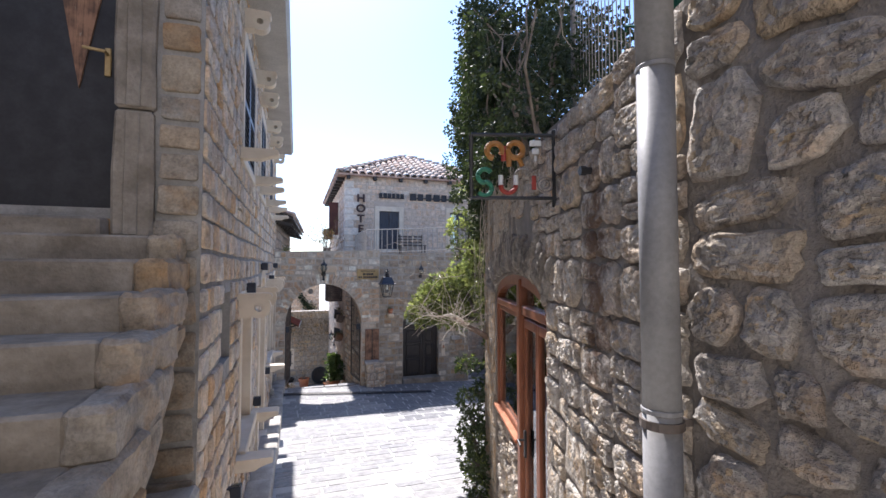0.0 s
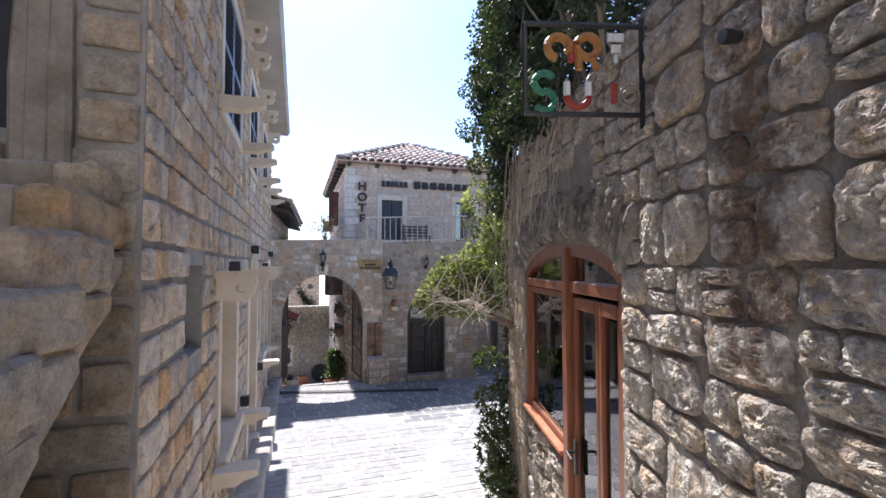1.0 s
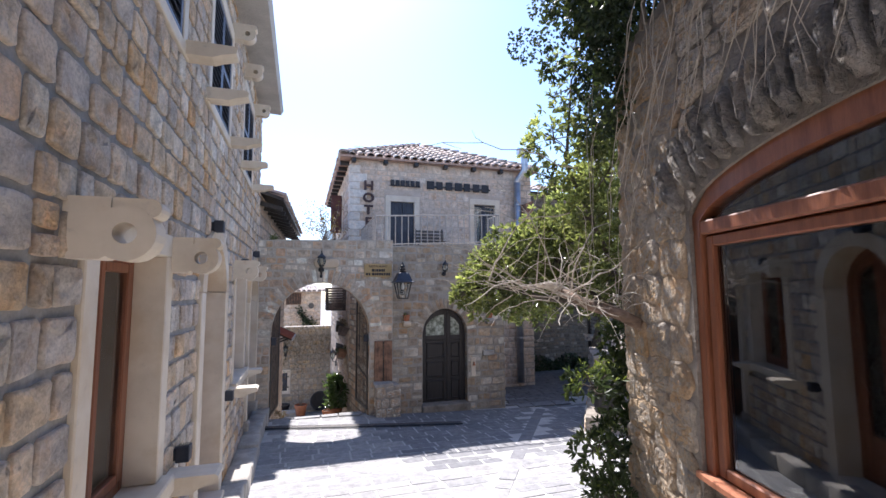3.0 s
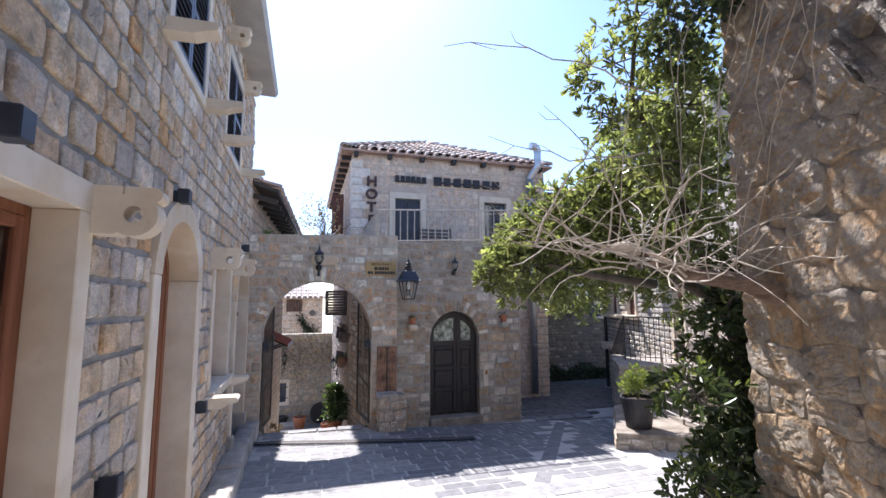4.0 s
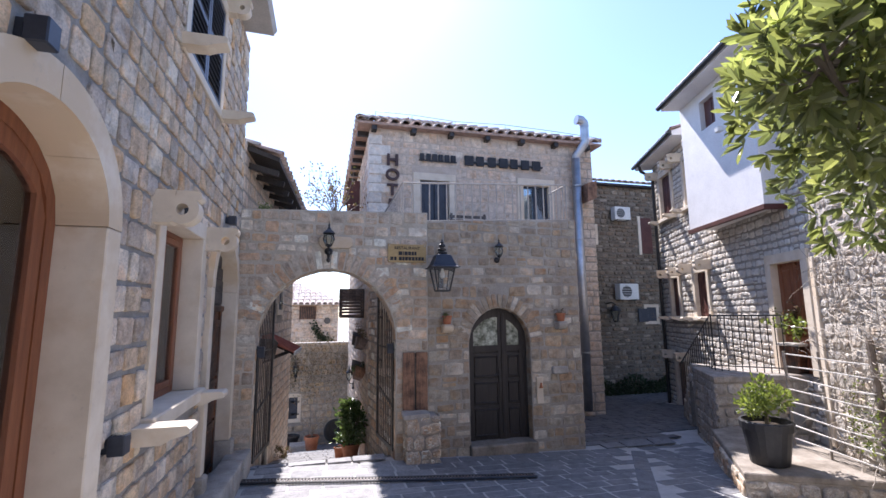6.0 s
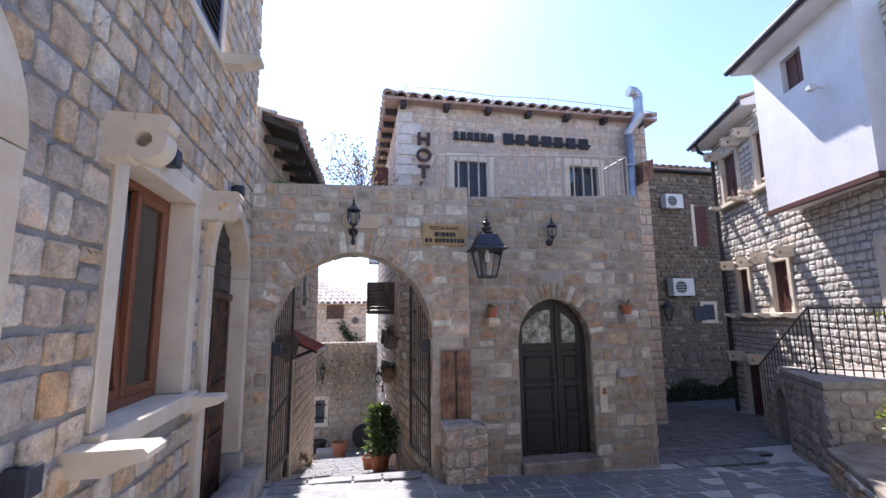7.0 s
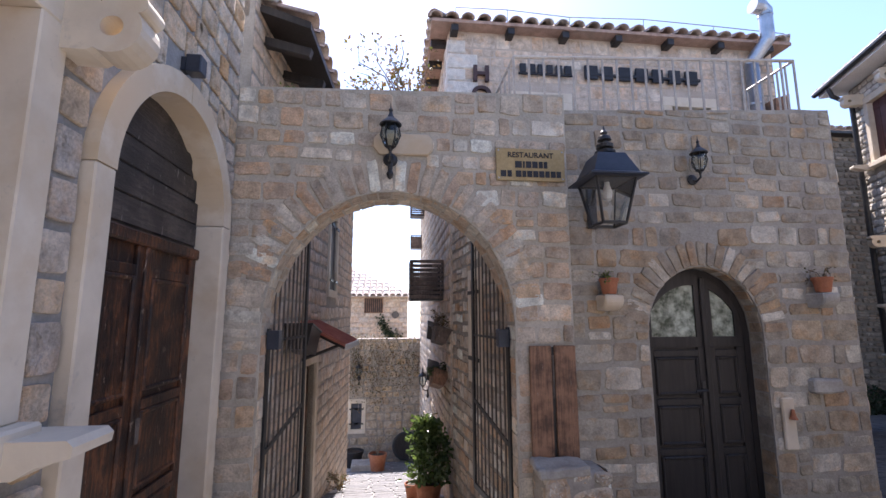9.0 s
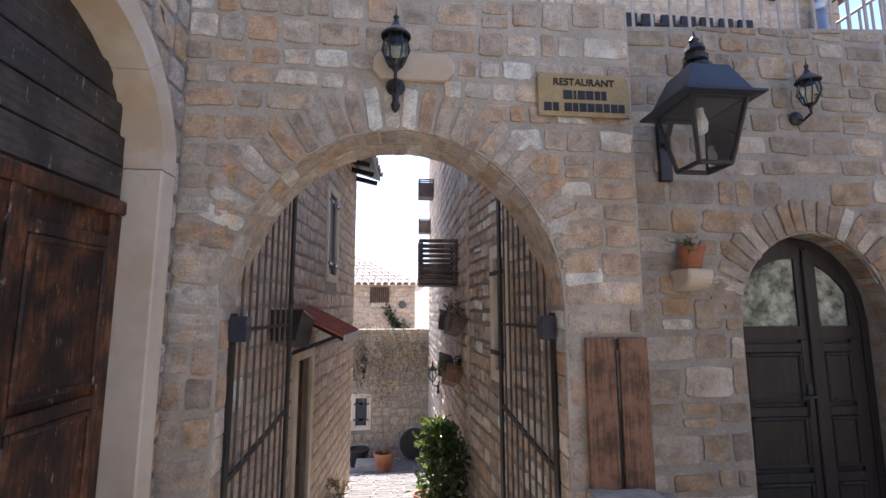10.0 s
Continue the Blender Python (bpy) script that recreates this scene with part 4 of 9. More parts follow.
def hotel():
    m = turned(HX0, HY0, 0, 0)
    front = empty("wall_hotel_front", m)
    tagged(front, "upper stone front wall of the hotel", "wall", kind="structure")
    ops = [(a - HX0, b - HX0, c, d, e) for a, b, c, d, e in HWIN]
    part("mortar", wall_core(0.4, HX1 - HX0 - 0.4, -0.8, 5.97, 0.0, 0.4, [(a - 0.03, b + 0.03, c - 0.03, d + 0.03, 0) for a, b, c, d, e in ops]), MORTAR_PINK, front)
    rng = random.Random(41)
    pl = coursed(rng, 0, HX1 - HX0, -0.5, 5.95, (0.13, 0.24), (0.16, 0.42), 0.022, blocker(ops, [(0.17, 0.05, 0.18)] * 2), (0.004, 0.012), tilt=1.5, wave=0.012)
    lay("stone", front, FARSTONE, pl, lambda u, v: v > 3.2)
    # alternating corner stones
    z, k = 3.0, 0
    while z < 5.8:
        h = rng.uniform(0.19, 0.25)
        part("corner_stone", rough_up(subdivided(box(-0.025, 0.44 if k % 2 else 0.25, -0.025, 0.24 if k % 2 else 0.44, z + 0.008, z + h - 0.008, 0.012), 1), 0.008, 7, k), STONE_PALE, front)
        z, k = z + h, k + 1
    side = empty("wall_hotel_side", turned(HX0, HY1, 0, -90))
    tagged(side, "long stone side wall of the hotel along the passage", "wall", kind="structure")
    part("mortar", wall_core(0.0, 7.12, -2.6, 5.97, 0.003, 0.4, []), MORTAR_PINK, side)
    pl = coursed(rng, 0, 7.12, -2.3, 5.95, (0.14, 0.22), (0.16, 0.4), 0.02, lambda a, b: [], (0.007, 0.018), tilt=3.0, wave=0.012, split=0.12, ragged=0.1)
    lay("stone", side, FARSTONE, pl, lambda u, v: u > 3 and v < 3.0, limit=150)
    near = empty("wall_cafe_passage", CAFE_PASS)
    tagged(near, "stone side wall of the cafe along the passage", "wall", kind="structure")
    ops = [(1.08, 1.38, 0.98, 2.02, 0)]
    part("mortar", wall_core(0.0, 2.43, -1.2, 3.30, 0.003, 0.4, ops), MORTAR_WARM, near)
    pl = coursed(rng, 0, 2.43, -0.9, 3.30, (0.12, 0.2), (0.14, 0.34), 0.022, blocker(ops, [(0.12, 0.1, 0.12)]), (0.007, 0.017), tilt=3.0, wave=0.012, split=0.12, ragged=0.1)
    lay("stone", near, WARM, pl, lambda u, v: True)
    right = empty("wall_hotel_right", turned(HX1, HY0, 0, 90))
    tagged(right, "right stone side wall of the hotel", "wall", kind="structure")
    part("mortar", wall_core(0.0, 6.5, -1.2, 5.85, 0.003, 0.4, []), MORTAR_WARM, right)
    pl = coursed(rng, 0, 6.5, -1.0, 5.85, (0.14, 0.22), (0.16, 0.4), 0.02, lambda a, b: [], (0.012, 0.025))
    lay("stone", right, FARSTONE, pl, lambda u, v: False)


hotel()


def tile_meshes(mat):
    """A half-round clay tile, 0.42 long along y, tapering."""
    out = []
    for seed in range(4):
        rng = random.Random(seed)
        bm = bmesh.new()
        rings = []
        for y, r in ((0.0, 0.105), (0.21, 0.098), (0.42, 0.09)):
            outer = [bm.verts.new((r * math.cos(t), y, r * 0.78 * math.sin(t))) for t in [math.pi * k / 6 for k in range(7)]]
            inner = [bm.verts.new(((r - .015) * math.cos(t), y, (r - .015) * 0.78 * math.sin(t) - 0.003)) for t in [math.pi * k / 6 for k in range(7)]]
            rings.append((outer, inner))
        for (o0, i0), (o1, i1) in zip(rings, rings[1:]):
            for k in range(6):
                bm.faces.new((o0[k], o0[k + 1], o1[k + 1], o1[k]))
                bm.faces.new((i0[k + 1], i0[k], i1[k], i1[k + 1]))
        for o, i in (rings[0], rings[-1]):
            for k in range(6):
                bm.faces.new((o[k], i[k], i[k + 1], o[k + 1]))
        bmesh.ops.recalc_face_normals(bm, faces=bm.faces)
        me = bpy.data.meshes.new("tile")
        bm.to_mesh(me)
        bm.free()
        for p in me.polygons:
            p.use_smooth = True
        me.materials.append(mat)
        v = np.array([x.co[:] for x in me.vertices])
        out.append((me, v, [tuple(p.vertices) for p in me.polygons]))
    return out


TILES = tile_meshes(ROOF_TILE)


def tile_slope(parent, origin, along, up, width, rows_of, near, limit=300, pitch=0.245, seed=1, mat=ROOF_TILE):
    """Cover tiles on a slope. origin: the eave's start; along, up: unit vectors; rows_of(a): first and last length up the slope at a."""
    rng = random.Random(seed)
    along, up = Vector(along).normalized(), Vector(up).normalized()
    nrm = along.cross(up)
    m0 = Matrix((along, up, nrm)).transposed().to_4x4()
    verts, faces, base, made = [], [], 0, 0
    k = int(width / pitch)
    for i in range(k + 1):
        a = i * pitch
        lo, hi = rows_of(a)
        d = lo
        while d < max(lo + 0.01, hi - 0.26):
            me, vv, ff = rng.choice(TILES)
            p = Vector(origin) + along * (a + rng.uniform(-.008, .008)) + up * (d + rng.uniform(-.012, .012)) + nrm * 0.02
            m = Matrix.Translation(p) @ m0 @ Matrix.Rotation(rng.uniform(-.03, .03), 4, "Z") @ Matrix.Rotation(-0.05, 4, "X")
            if made < limit and near(a, d):
                share("tile", me, parent, m)
                made += 1
            else:
                q = np.array(m)
                verts.append(vv @ q[:3, :3].T + q[:3, 3])
                faces += [tuple(j + base for j in f) for f in ff]
                base += len(vv)
            d += 0.36
    if verts:
        me = bpy.data.meshes.new("tiles")
        me.from_pydata(np.concatenate(verts).tolist(), [], faces)
        me.materials.append(mat)
        ob = new("tiles", me)
        ob.parent = parent
        tagged(ob, kind="stuff")


def hotel_roof():
    roof = empty("roof_hotel")
    tagged(roof, "hipped hotel roof of pinkish half-round clay tiles", "roof", kind="structure")
    x0, x1, y0, y1, z0 = 1.22, 7.12, 14.46, 22.0, 6.02
    ax, ay0, ay1, az = (x0 + x1) / 2, 17.6, 19.2, 7.48
    bm = bmesh.new()
    lo = [bm.verts.new(p) for p in ((x0, y0, z0), (x1, y0, z0), (x1, y1, z0), (x0, y1, z0))]
    b2 = [bm.verts.new((v.co.x, v.co.y, v.co.z - 0.05)) for v in lo]
    t = [bm.verts.new((ax, ay0, az)), bm.verts.new((ax, ay1, az))]
    for f in ((lo[0], lo[1], t[0]), (lo[1], lo[2], t[1], t[0]), (lo[2], lo[3], t[1]), (lo[3], lo[0], t[0], t[1]), b2[::-1]):
        bm.faces.new(f)
    for i in range(4):
        bm.faces.new((lo[i], b2[i], b2[(i + 1) % 4], lo[(i + 1) % 4]))
    bmesh.ops.recalc_face_normals(bm, faces=bm.faces)
    part("roof_deck", bm, ROOF_TILE, roof)
    w = x1 - x0
    run = math.hypot(ay0 - y0, az - z0)
    hip = lambda a: (-0.03, max(0.3, run * (1 - abs(a - w / 2) / (w / 2))))
    tile_slope(roof, (x0 + 0.06, y0, z0), (1, 0, 0), (0, ay0 - y0, az - z0), w - 0.1, hip, lambda a, d: d < 1.3, 120)
    lw = y1 - y0
    runs = math.hypot(ax - x0, az - z0)
    tile_slope(roof, (x0, y1, z0), (0, -1, 0), (ax - x0, 0, az - z0), lw, lambda a: (-0.03, min(runs, runs * (lw - a) / (ay0 - y0) + 0.1)), lambda a, d: a > 4.5 and d < 0.7, 60, seed=2)
    # cap tiles along the two front hips
    for sx, edge in ((1, x0), (-1, x1)):
        a, b = Vector((edge, y0, z0 + 0.02)), Vector((ax, ay0, az + 0.03))
        up = (b - a).normalized()
        side = up.cross(Vector((0, 0, 1))).normalized()
        fr = Matrix((side, up, side.cross(up))).transposed().to_4x4()
        for k in range(int((b - a).length / 0.36)):
            share("tile", TILES[k % 4][0], roof, Matrix.Translation(a + up * (0.36 * k + 0.02) + Vector((0, 0, 0.035))) @ fr @ Matrix.Rotation(-0.05, 4, "X"))
    # rafter ends under the eave
    for i in range(7):
        x = x0 + 0.35 + i * (w - 0.7) / 6
        part("rafter", box(x - 0.055, x + 0.055, y0 + 0.03, HY0 + 0.1, z0 - 0.16, z0 - 0.052, 0.006), WOOD_DARK, roof)
    for i in range(12):
        y = y0 + 0.5 + i * 0.6
        part("rafter", box(x0 + 0.02, HX0 + 0.1, y - 0.045, y + 0.045, z0 - 0.16, z0 - 0.052, 0.006), WOOD_DARK, roof)


hotel_roof()

# ---- house at the right end ----
FWIN = [(-0.02, 0.68, 4.42, 5.58, 0), (1.52, 2.2, 4.42, 5.58, 0), (0.2, 0.68, 1.80, 2.78, 0), (1.62, 2.2, 1.80, 2.80, 0), (0.15, 0.72, -0.6, 0.68, 0), (4.52, 5.27, 0.95, 2.7, 0)]


def facade():
    wall = empty("wall_facade", FACADE)
    tagged(wall, "sunlit house wall of pale rock-faced limestone blocks", "wall", kind="structure")
    part("mortar", wall_core(-0.55, 6.5, -1.2, 6.08, 0.0, 0.4, [(a - 0.03, b + 0.03, c - 0.03, d + 0.03, 0) for a, b, c, d, e in FWIN]), MORTAR_WARM, wall)
    rng = random.Random(51)
    pl = coursed(rng, -0.55, 6.5, -0.8, 6.08, (0.10, 0.17), (0.10, 0.27), 0.020, blocker(FWIN, [(0.12, 0.1, 0.14)] * 6), (0.010, 0.026), tilt=4.0, wave=0.012, split=0.15, ragged=0.10)
    lay("stone", wall, PALESTONE, pl, lambda u, v: u < 4.5 and 0.8 < v < 4.2)
    return wall


wall_facade = facade()


def alley_back():
    wall = empty("wall_alley_back", turned(5.5, 18.3, 0, 0))
    tagged(wall, "stone wall closing the alley, darkened for its shade", "wall", kind="structure")
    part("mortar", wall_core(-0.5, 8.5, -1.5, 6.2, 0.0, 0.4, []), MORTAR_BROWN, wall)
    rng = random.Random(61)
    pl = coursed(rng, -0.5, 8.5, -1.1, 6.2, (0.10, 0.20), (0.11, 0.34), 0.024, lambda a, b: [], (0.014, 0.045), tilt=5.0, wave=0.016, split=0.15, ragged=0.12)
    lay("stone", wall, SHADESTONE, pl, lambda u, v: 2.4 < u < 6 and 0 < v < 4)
    return wall


alley_back()

# ---- passage beyond the gateway ----
PASSAGE_LEFT = turned(-0.58, 12.25, 0, 87.0)

def passage():
    left = empty("wall_passage_left", PASSAGE_LEFT)
    tagged(left, "stone house wall along the passage", "wall", kind="structure")
    ops = [(2.35, 2.95, -1.2, 0.95, 0), (3.75, 4.35, 2.05, 3.3, 0)]
    part("mortar", wall_core(0.0, 6.4, -2.6, 4.55, 0.0, 0.4, ops), MORTAR_WARM, left)
    rng = random.Random(71)
    pl = coursed(rng, 0.0, 6.4, -2.2, 4.55, (0.14, 0.24), (0.16, 0.42), 0.014, blocker(ops, [(0.12, 0, 0.12), (0.12, 0.1, 0.12)]), (0.006, 0.014), tilt=3.0, wave=0.015, split=0.12, ragged=0.1)
    lay("stone", left, FARSTONE, pl, lambda u, v: v < 3.0, limit=200)
    low = empty("wall_low", turned(-4.0, 21.8, 0, 0))
    tagged(low, "low old stone wall overgrown with dry creepers", "wall", kind="structure")
    op = [(3.55, 3.85, -1.55, -0.85, 0)]
    part("mortar", wall_core(0.0, 7.0, -3.0, 0.95, 0.0, 0.5, op), MORTAR_WARM, low)
    pl = coursed(rng, 0.0, 7.0, -2.5, 0.95, (0.14, 0.24), (0.16, 0.4), 0.025, blocker(op, [(0.1, 0.1, 0.1)]), (0.015, 0.04), tilt=3.0, wave=0.02)
    lay("stone", low, LOWSTONE, pl, lambda u, v: 3.0 < u < 5.6)


passage()

# plain walls that close the place, some of them behind the camera
# the unseen one beside the hotel is added to shade the terrace stair
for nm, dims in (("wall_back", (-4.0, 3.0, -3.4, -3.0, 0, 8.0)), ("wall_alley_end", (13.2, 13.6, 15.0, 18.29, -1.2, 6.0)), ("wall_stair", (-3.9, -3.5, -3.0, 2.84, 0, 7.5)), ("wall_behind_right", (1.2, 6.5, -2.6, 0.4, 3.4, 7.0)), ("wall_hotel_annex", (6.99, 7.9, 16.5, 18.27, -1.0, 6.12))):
    tagged(obj(nm, box(*dims), OLD_LIMESTONE), "plain weathered wall added to close off views and light", "wall", kind="structure")

# ---- shapes of windows and doors ----
def scroll_bracket(u, z, thick=0.13, high=0.235, out=0.31, hole=0.040):
    """A stone bracket: a flat top slab with a knobbed end, over a round scroll with a hole through it."""
    bm = bmesh.new()
    R = high * 0.44
    cy, cz = -(out - R - 0.012), z + R
    n = 22
    x0, x1 = u - thick / 2, u + thick / 2
    ring = []
    for x in (x0, x1):
        ring.append(([bm.verts.new((x, cy + hole * math.cos(2 * math.pi * k / n), cz + hole * math.sin(2 * math.pi * k / n))) for k in range(n)],
                     [bm.verts.new((x, cy + R * math.cos(2 * math.pi * k / n), cz + R * math.sin(2 * math.pi * k / n))) for k in range(n)]))
    (ia, oa), (ib, ob) = ring
    for k in range(n):
        j = (k + 1) % n
        bm.faces.new((ia[k], ia[j], oa[j], oa[k]))
        bm.faces.new((ib[k], ob[k], ob[j], ib[j]))
        bm.faces.new((ia[k], ib[k], ib[j], ia[j]))
        bm.faces.new((oa[k], oa[j], ob[j], ob[k]))
    # body between the wall and the scroll
    add_prism(bm, [(0.10, z + 0.012), (cy + R * 0.75, z + 0.006), (cy + hole * 1.2, z + 0.10 * high), (cy + hole * 1.2, z + high), (0.10, z + high)], x0 + 0.002, x1 - 0.002, "X")
    # top slab with its rounded end
    k = high * 0.15
    nose = [(-out + k - k * math.sin(math.pi * i / 8), z + high - k + k * math.cos(math.pi * i / 8)) for i in range(9)]
    add_prism(bm, [(cy + hole * 1.1, z + high)] + nose + [(cy - R * 0.25, cz + R * 0.92), (cy + hole * 1.1, cz + hole * 1.05)], x0 + 0.004, x1 - 0.004, "X")
    bmesh.ops.recalc_face_normals(bm, faces=bm.faces)
    return bm


def sill_bracket(u, z, wide=0.20, out=0.34, thick=0.11):
    """A flat stone slab with a moulded nose and a hollow below."""
    prof = [(0.08, z), (-out + 0.02, z), (-out, z - 0.02), (-out + 0.005, z - 0.05), (-out + 0.04, z - 0.06), (-out + 0.10, z - 0.075), (-out + 0.16, z - thick), (0.08, z - thick)]
    return prism(prof, u - wide / 2, u + wide / 2, "X")


def casement(parent, u0, u1, v0, v1, y, mat, bars=(1, 3), stile=0.055, glass_mat_=None):
    """A framed window leaf with its pane and thin glazing bars."""
    bm = bmesh.new()
    for a in ((u0, u0 + stile, v0, v1), (u1 - stile, u1, v0, v1), (u0 + stile, u1 - stile, v0, v0 + stile), (u0 + stile, u1 - stile, v1 - stile, v1)):
        add_box(bm, a[0], a[1], y, y + 0.05, a[2], a[3], 0.006)
    leaf = part("casement", bm, mat, parent)
    part("pane", box(u0 + stile, u1 - stile, y + 0.022, y + 0.028, v0 + stile, v1 - stile), glass_mat_ or GLASS, leaf, "clear window pane").visible_shadow = False
    for i in range(bars[0]):
        x = u0 + (u1 - u0) * (i + 1) / (bars[0] + 1)
        part("glazing_bar", box(x - 0.008, x + 0.008, y + 0.030, y + 0.038, v0 + stile, v1 - stile), PLASTIC_WHITE, leaf)
    for i in range(bars[1]):
        z = v0 + (v1 - v0) * (i + 1) / (bars[1] + 1)
        part("glazing_bar", box(u0 + stile, u1 - stile, y + 0.030, y + 0.038, z - 0.006, z + 0.006), PLASTIC_WHITE, leaf)
    return leaf


def wavy_curtain(u0, u1, v0, v1, y, folds=9):
    bm = bmesh.new()
    n = folds * 6
    lo = [bm.verts.new((u0 + (u1 - u0) * i / n, y + 0.018 * math.sin(i * 2 * math.pi / 6) + 0.008 * math.sin(i * 1.7), v0)) for i in range(n + 1)]
    hi = [bm.verts.new((v.co.x, y + (v.co.y - y) * 0.7, v1)) for v in lo]
    for i in range(n):
        bm.faces.new((lo[i], lo[i + 1], hi[i + 1], hi[i]))
    return bm


def room_box(u0, u1, v0, v1, y0, depth):
    """A small dark room behind an opening, open towards the pane."""
    bm = box(u0, u1, y0, y0 + depth, v0, v1)
    bmesh.ops.delete(bm, geom=[f for f in bm.faces if f.normal.y < -0.9], context="FACES")
    return bm


def stone_window(name, frame_m, op, label):
    """A house window with a dressed stone surround, scroll brackets, slab brackets and a two-leaf wooden frame."""
    u0, u1, v0, v1, _ = op
    w = tagged(empty(name, frame_m), label, "window", kind="structure")
    part("lintel", box(u0 - 0.13, u1 + 0.13, -0.028, 0.22, v1, v1 + 0.14, 0.006), LIMESTONE, w, "dressed white limestone lintel")
    part("jamb", box(u0 - 0.13, u0, -0.028, 0.22, v0 + 0.002, v1, 0.006), LIMESTONE, w)
    part("jamb", box(u1, u1 + 0.13, -0.028, 0.22, v0 + 0.002, v1, 0.006), LIMESTONE, w)
    part("sill", box(u0 - 0.15, u1 + 0.15, -0.09, 0.22, v0 - 0.11, v0, 0.01), LIMESTONE, w)
    for u in (u0 - 0.21, u1 + 0.15):
        part("bracket", scroll_bracket(u, v1 - 0.10), LIMESTONE, w, "scrolled white stone bracket with a round hole")
    for u, out in ((u0 - 0.20, 0.34), (u1 + (0.10 if u1 > 9 else 0.24), 0.28 if u1 > 9 else 0.34)):
        part("sill_bracket", sill_bracket(u, v0 - 0.03, 0.20, out), LIMESTONE, w, "moulded white stone slab bracket")
    y = 0.148
    bm = bmesh.new()
    for a in ((u0, u0 + 0.05, v0, v1), (u1 - 0.05, u1, v0, v1), (u0 + 0.05, u1 - 0.05, v0, v0 + 0.06), (u0 + 0.05, u1 - 0.05, v1 - 0.05, v1)):
        add_box(bm, a[0], a[1], y, y + 0.07, a[2], a[3], 0.005)
    part("window_frame", bm, WOOD_ORANGE, w, "orange-brown wooden window frame")
    mid = (u0 + u1) / 2
    ajar = casement(w, u0 + 0.05, mid, v0 + 0.06, v1 - 0.05, y - 0.005, WOOD_ORANGE)
    hinge = Vector((0, y + 0.02, v0 + 0.06))
    ajar.matrix_basis = Matrix.Translation(hinge) @ Matrix.Rotation(radians(-5), 4, "X") @ Matrix.Translation(-hinge)
    casement(w, mid + 0.002, u1 - 0.05, v0 + 0.06, v1 - 0.05, y - 0.005, WOOD_ORANGE)
    part("curtain", wavy_curtain(u0 + 0.02, u1 - 0.03, v0 + 0.02, v1 - 0.02, 0.30, 14), CURTAIN, w, "pale grey curtain behind the pane")
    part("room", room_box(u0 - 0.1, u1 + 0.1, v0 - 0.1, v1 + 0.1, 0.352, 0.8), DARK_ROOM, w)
    return w


stone_window("window_1", LEFT, WIN_1, "ground-floor window with white stone surround and orange wood frame")
stone_window("window_2", LEFT, WIN_2, "orange wood casement window set in carved white stone")


def arch_surround(parent, op, width, y0, y1, floor):
    """Dressed stones round an arched doorway: two jambs and four arch stones."""
    u0, u1, v0, spring, rise = op
    for a, b in ((u0 - width, u0), (u1, u1 + width)):
        part("jamb", box(a, b, y0, y1, floor, spring - 0.003, 0.007), LIMESTONE, parent, "dressed white limestone jamb")
    for i in range(4):
        t0, t1 = math.pi * i / 4 + (0.004 if i else 0), math.pi * (i + 1) / 4
        part("arch_stone", ring_piece(op, width, y0 - 0.002 * (i % 2), y1, t0, t1), LIMESTONE_YELLOW, parent, "pale arch stone with yellow water stains")


def panel_leaf(parent, u0, u1, v0, v1, y, mat, panels, name="door_leaf"):
    """A door leaf with stiles, rails and raised panels; panels: spans of height, as shares."""
    st = 0.075
    bm = box(u0, u1, y + 0.015, y + 0.05, v0, v1)
    for a in ((u0, u0 + st), (u1 - st, u1)):
        add_box(bm, a[0], a[1], y - 0.008, y + 0.02, v0, v1, 0.004)
    leaf = part(name, bm, mat, parent)
    for a, b in panels:
        z0, z1 = v0 + (v1 - v0) * a, v0 + (v1 - v0) * b
        bm = box(u0 + st + 0.02, u1 - st - 0.02, y - 0.002, y + 0.02, z0 + 0.03, z1 - 0.03, 0.012)
        part("panel", bm, mat, leaf)
        p0, p1, q0, q1, mw = u0 + st + 0.004, u1 - st - 0.004, z0 + 0.03, z1 - 0.03, 0.024
        bm = bmesh.new()
        for c in ((p0, p0 + mw, q0, q1), (p1 - mw, p1, q0, q1), (p0 + mw - 0.001, p1 - mw + 0.001, q0, q0 + mw), (p0 + mw - 0.001, p1 - mw + 0.001, q1 - mw, q1)):
            add_box(bm, c[0], c[1], y - 0.014, y + 0.019, c[2], c[3], 0.008)
        part("moulding", bm, mat, leaf)
        part("rail", box(u0 + st, u1 - st, y - 0.006, y + 0.019, z1 - 0.028, z1 + 0.028, 0.004), mat, leaf)
    return leaf


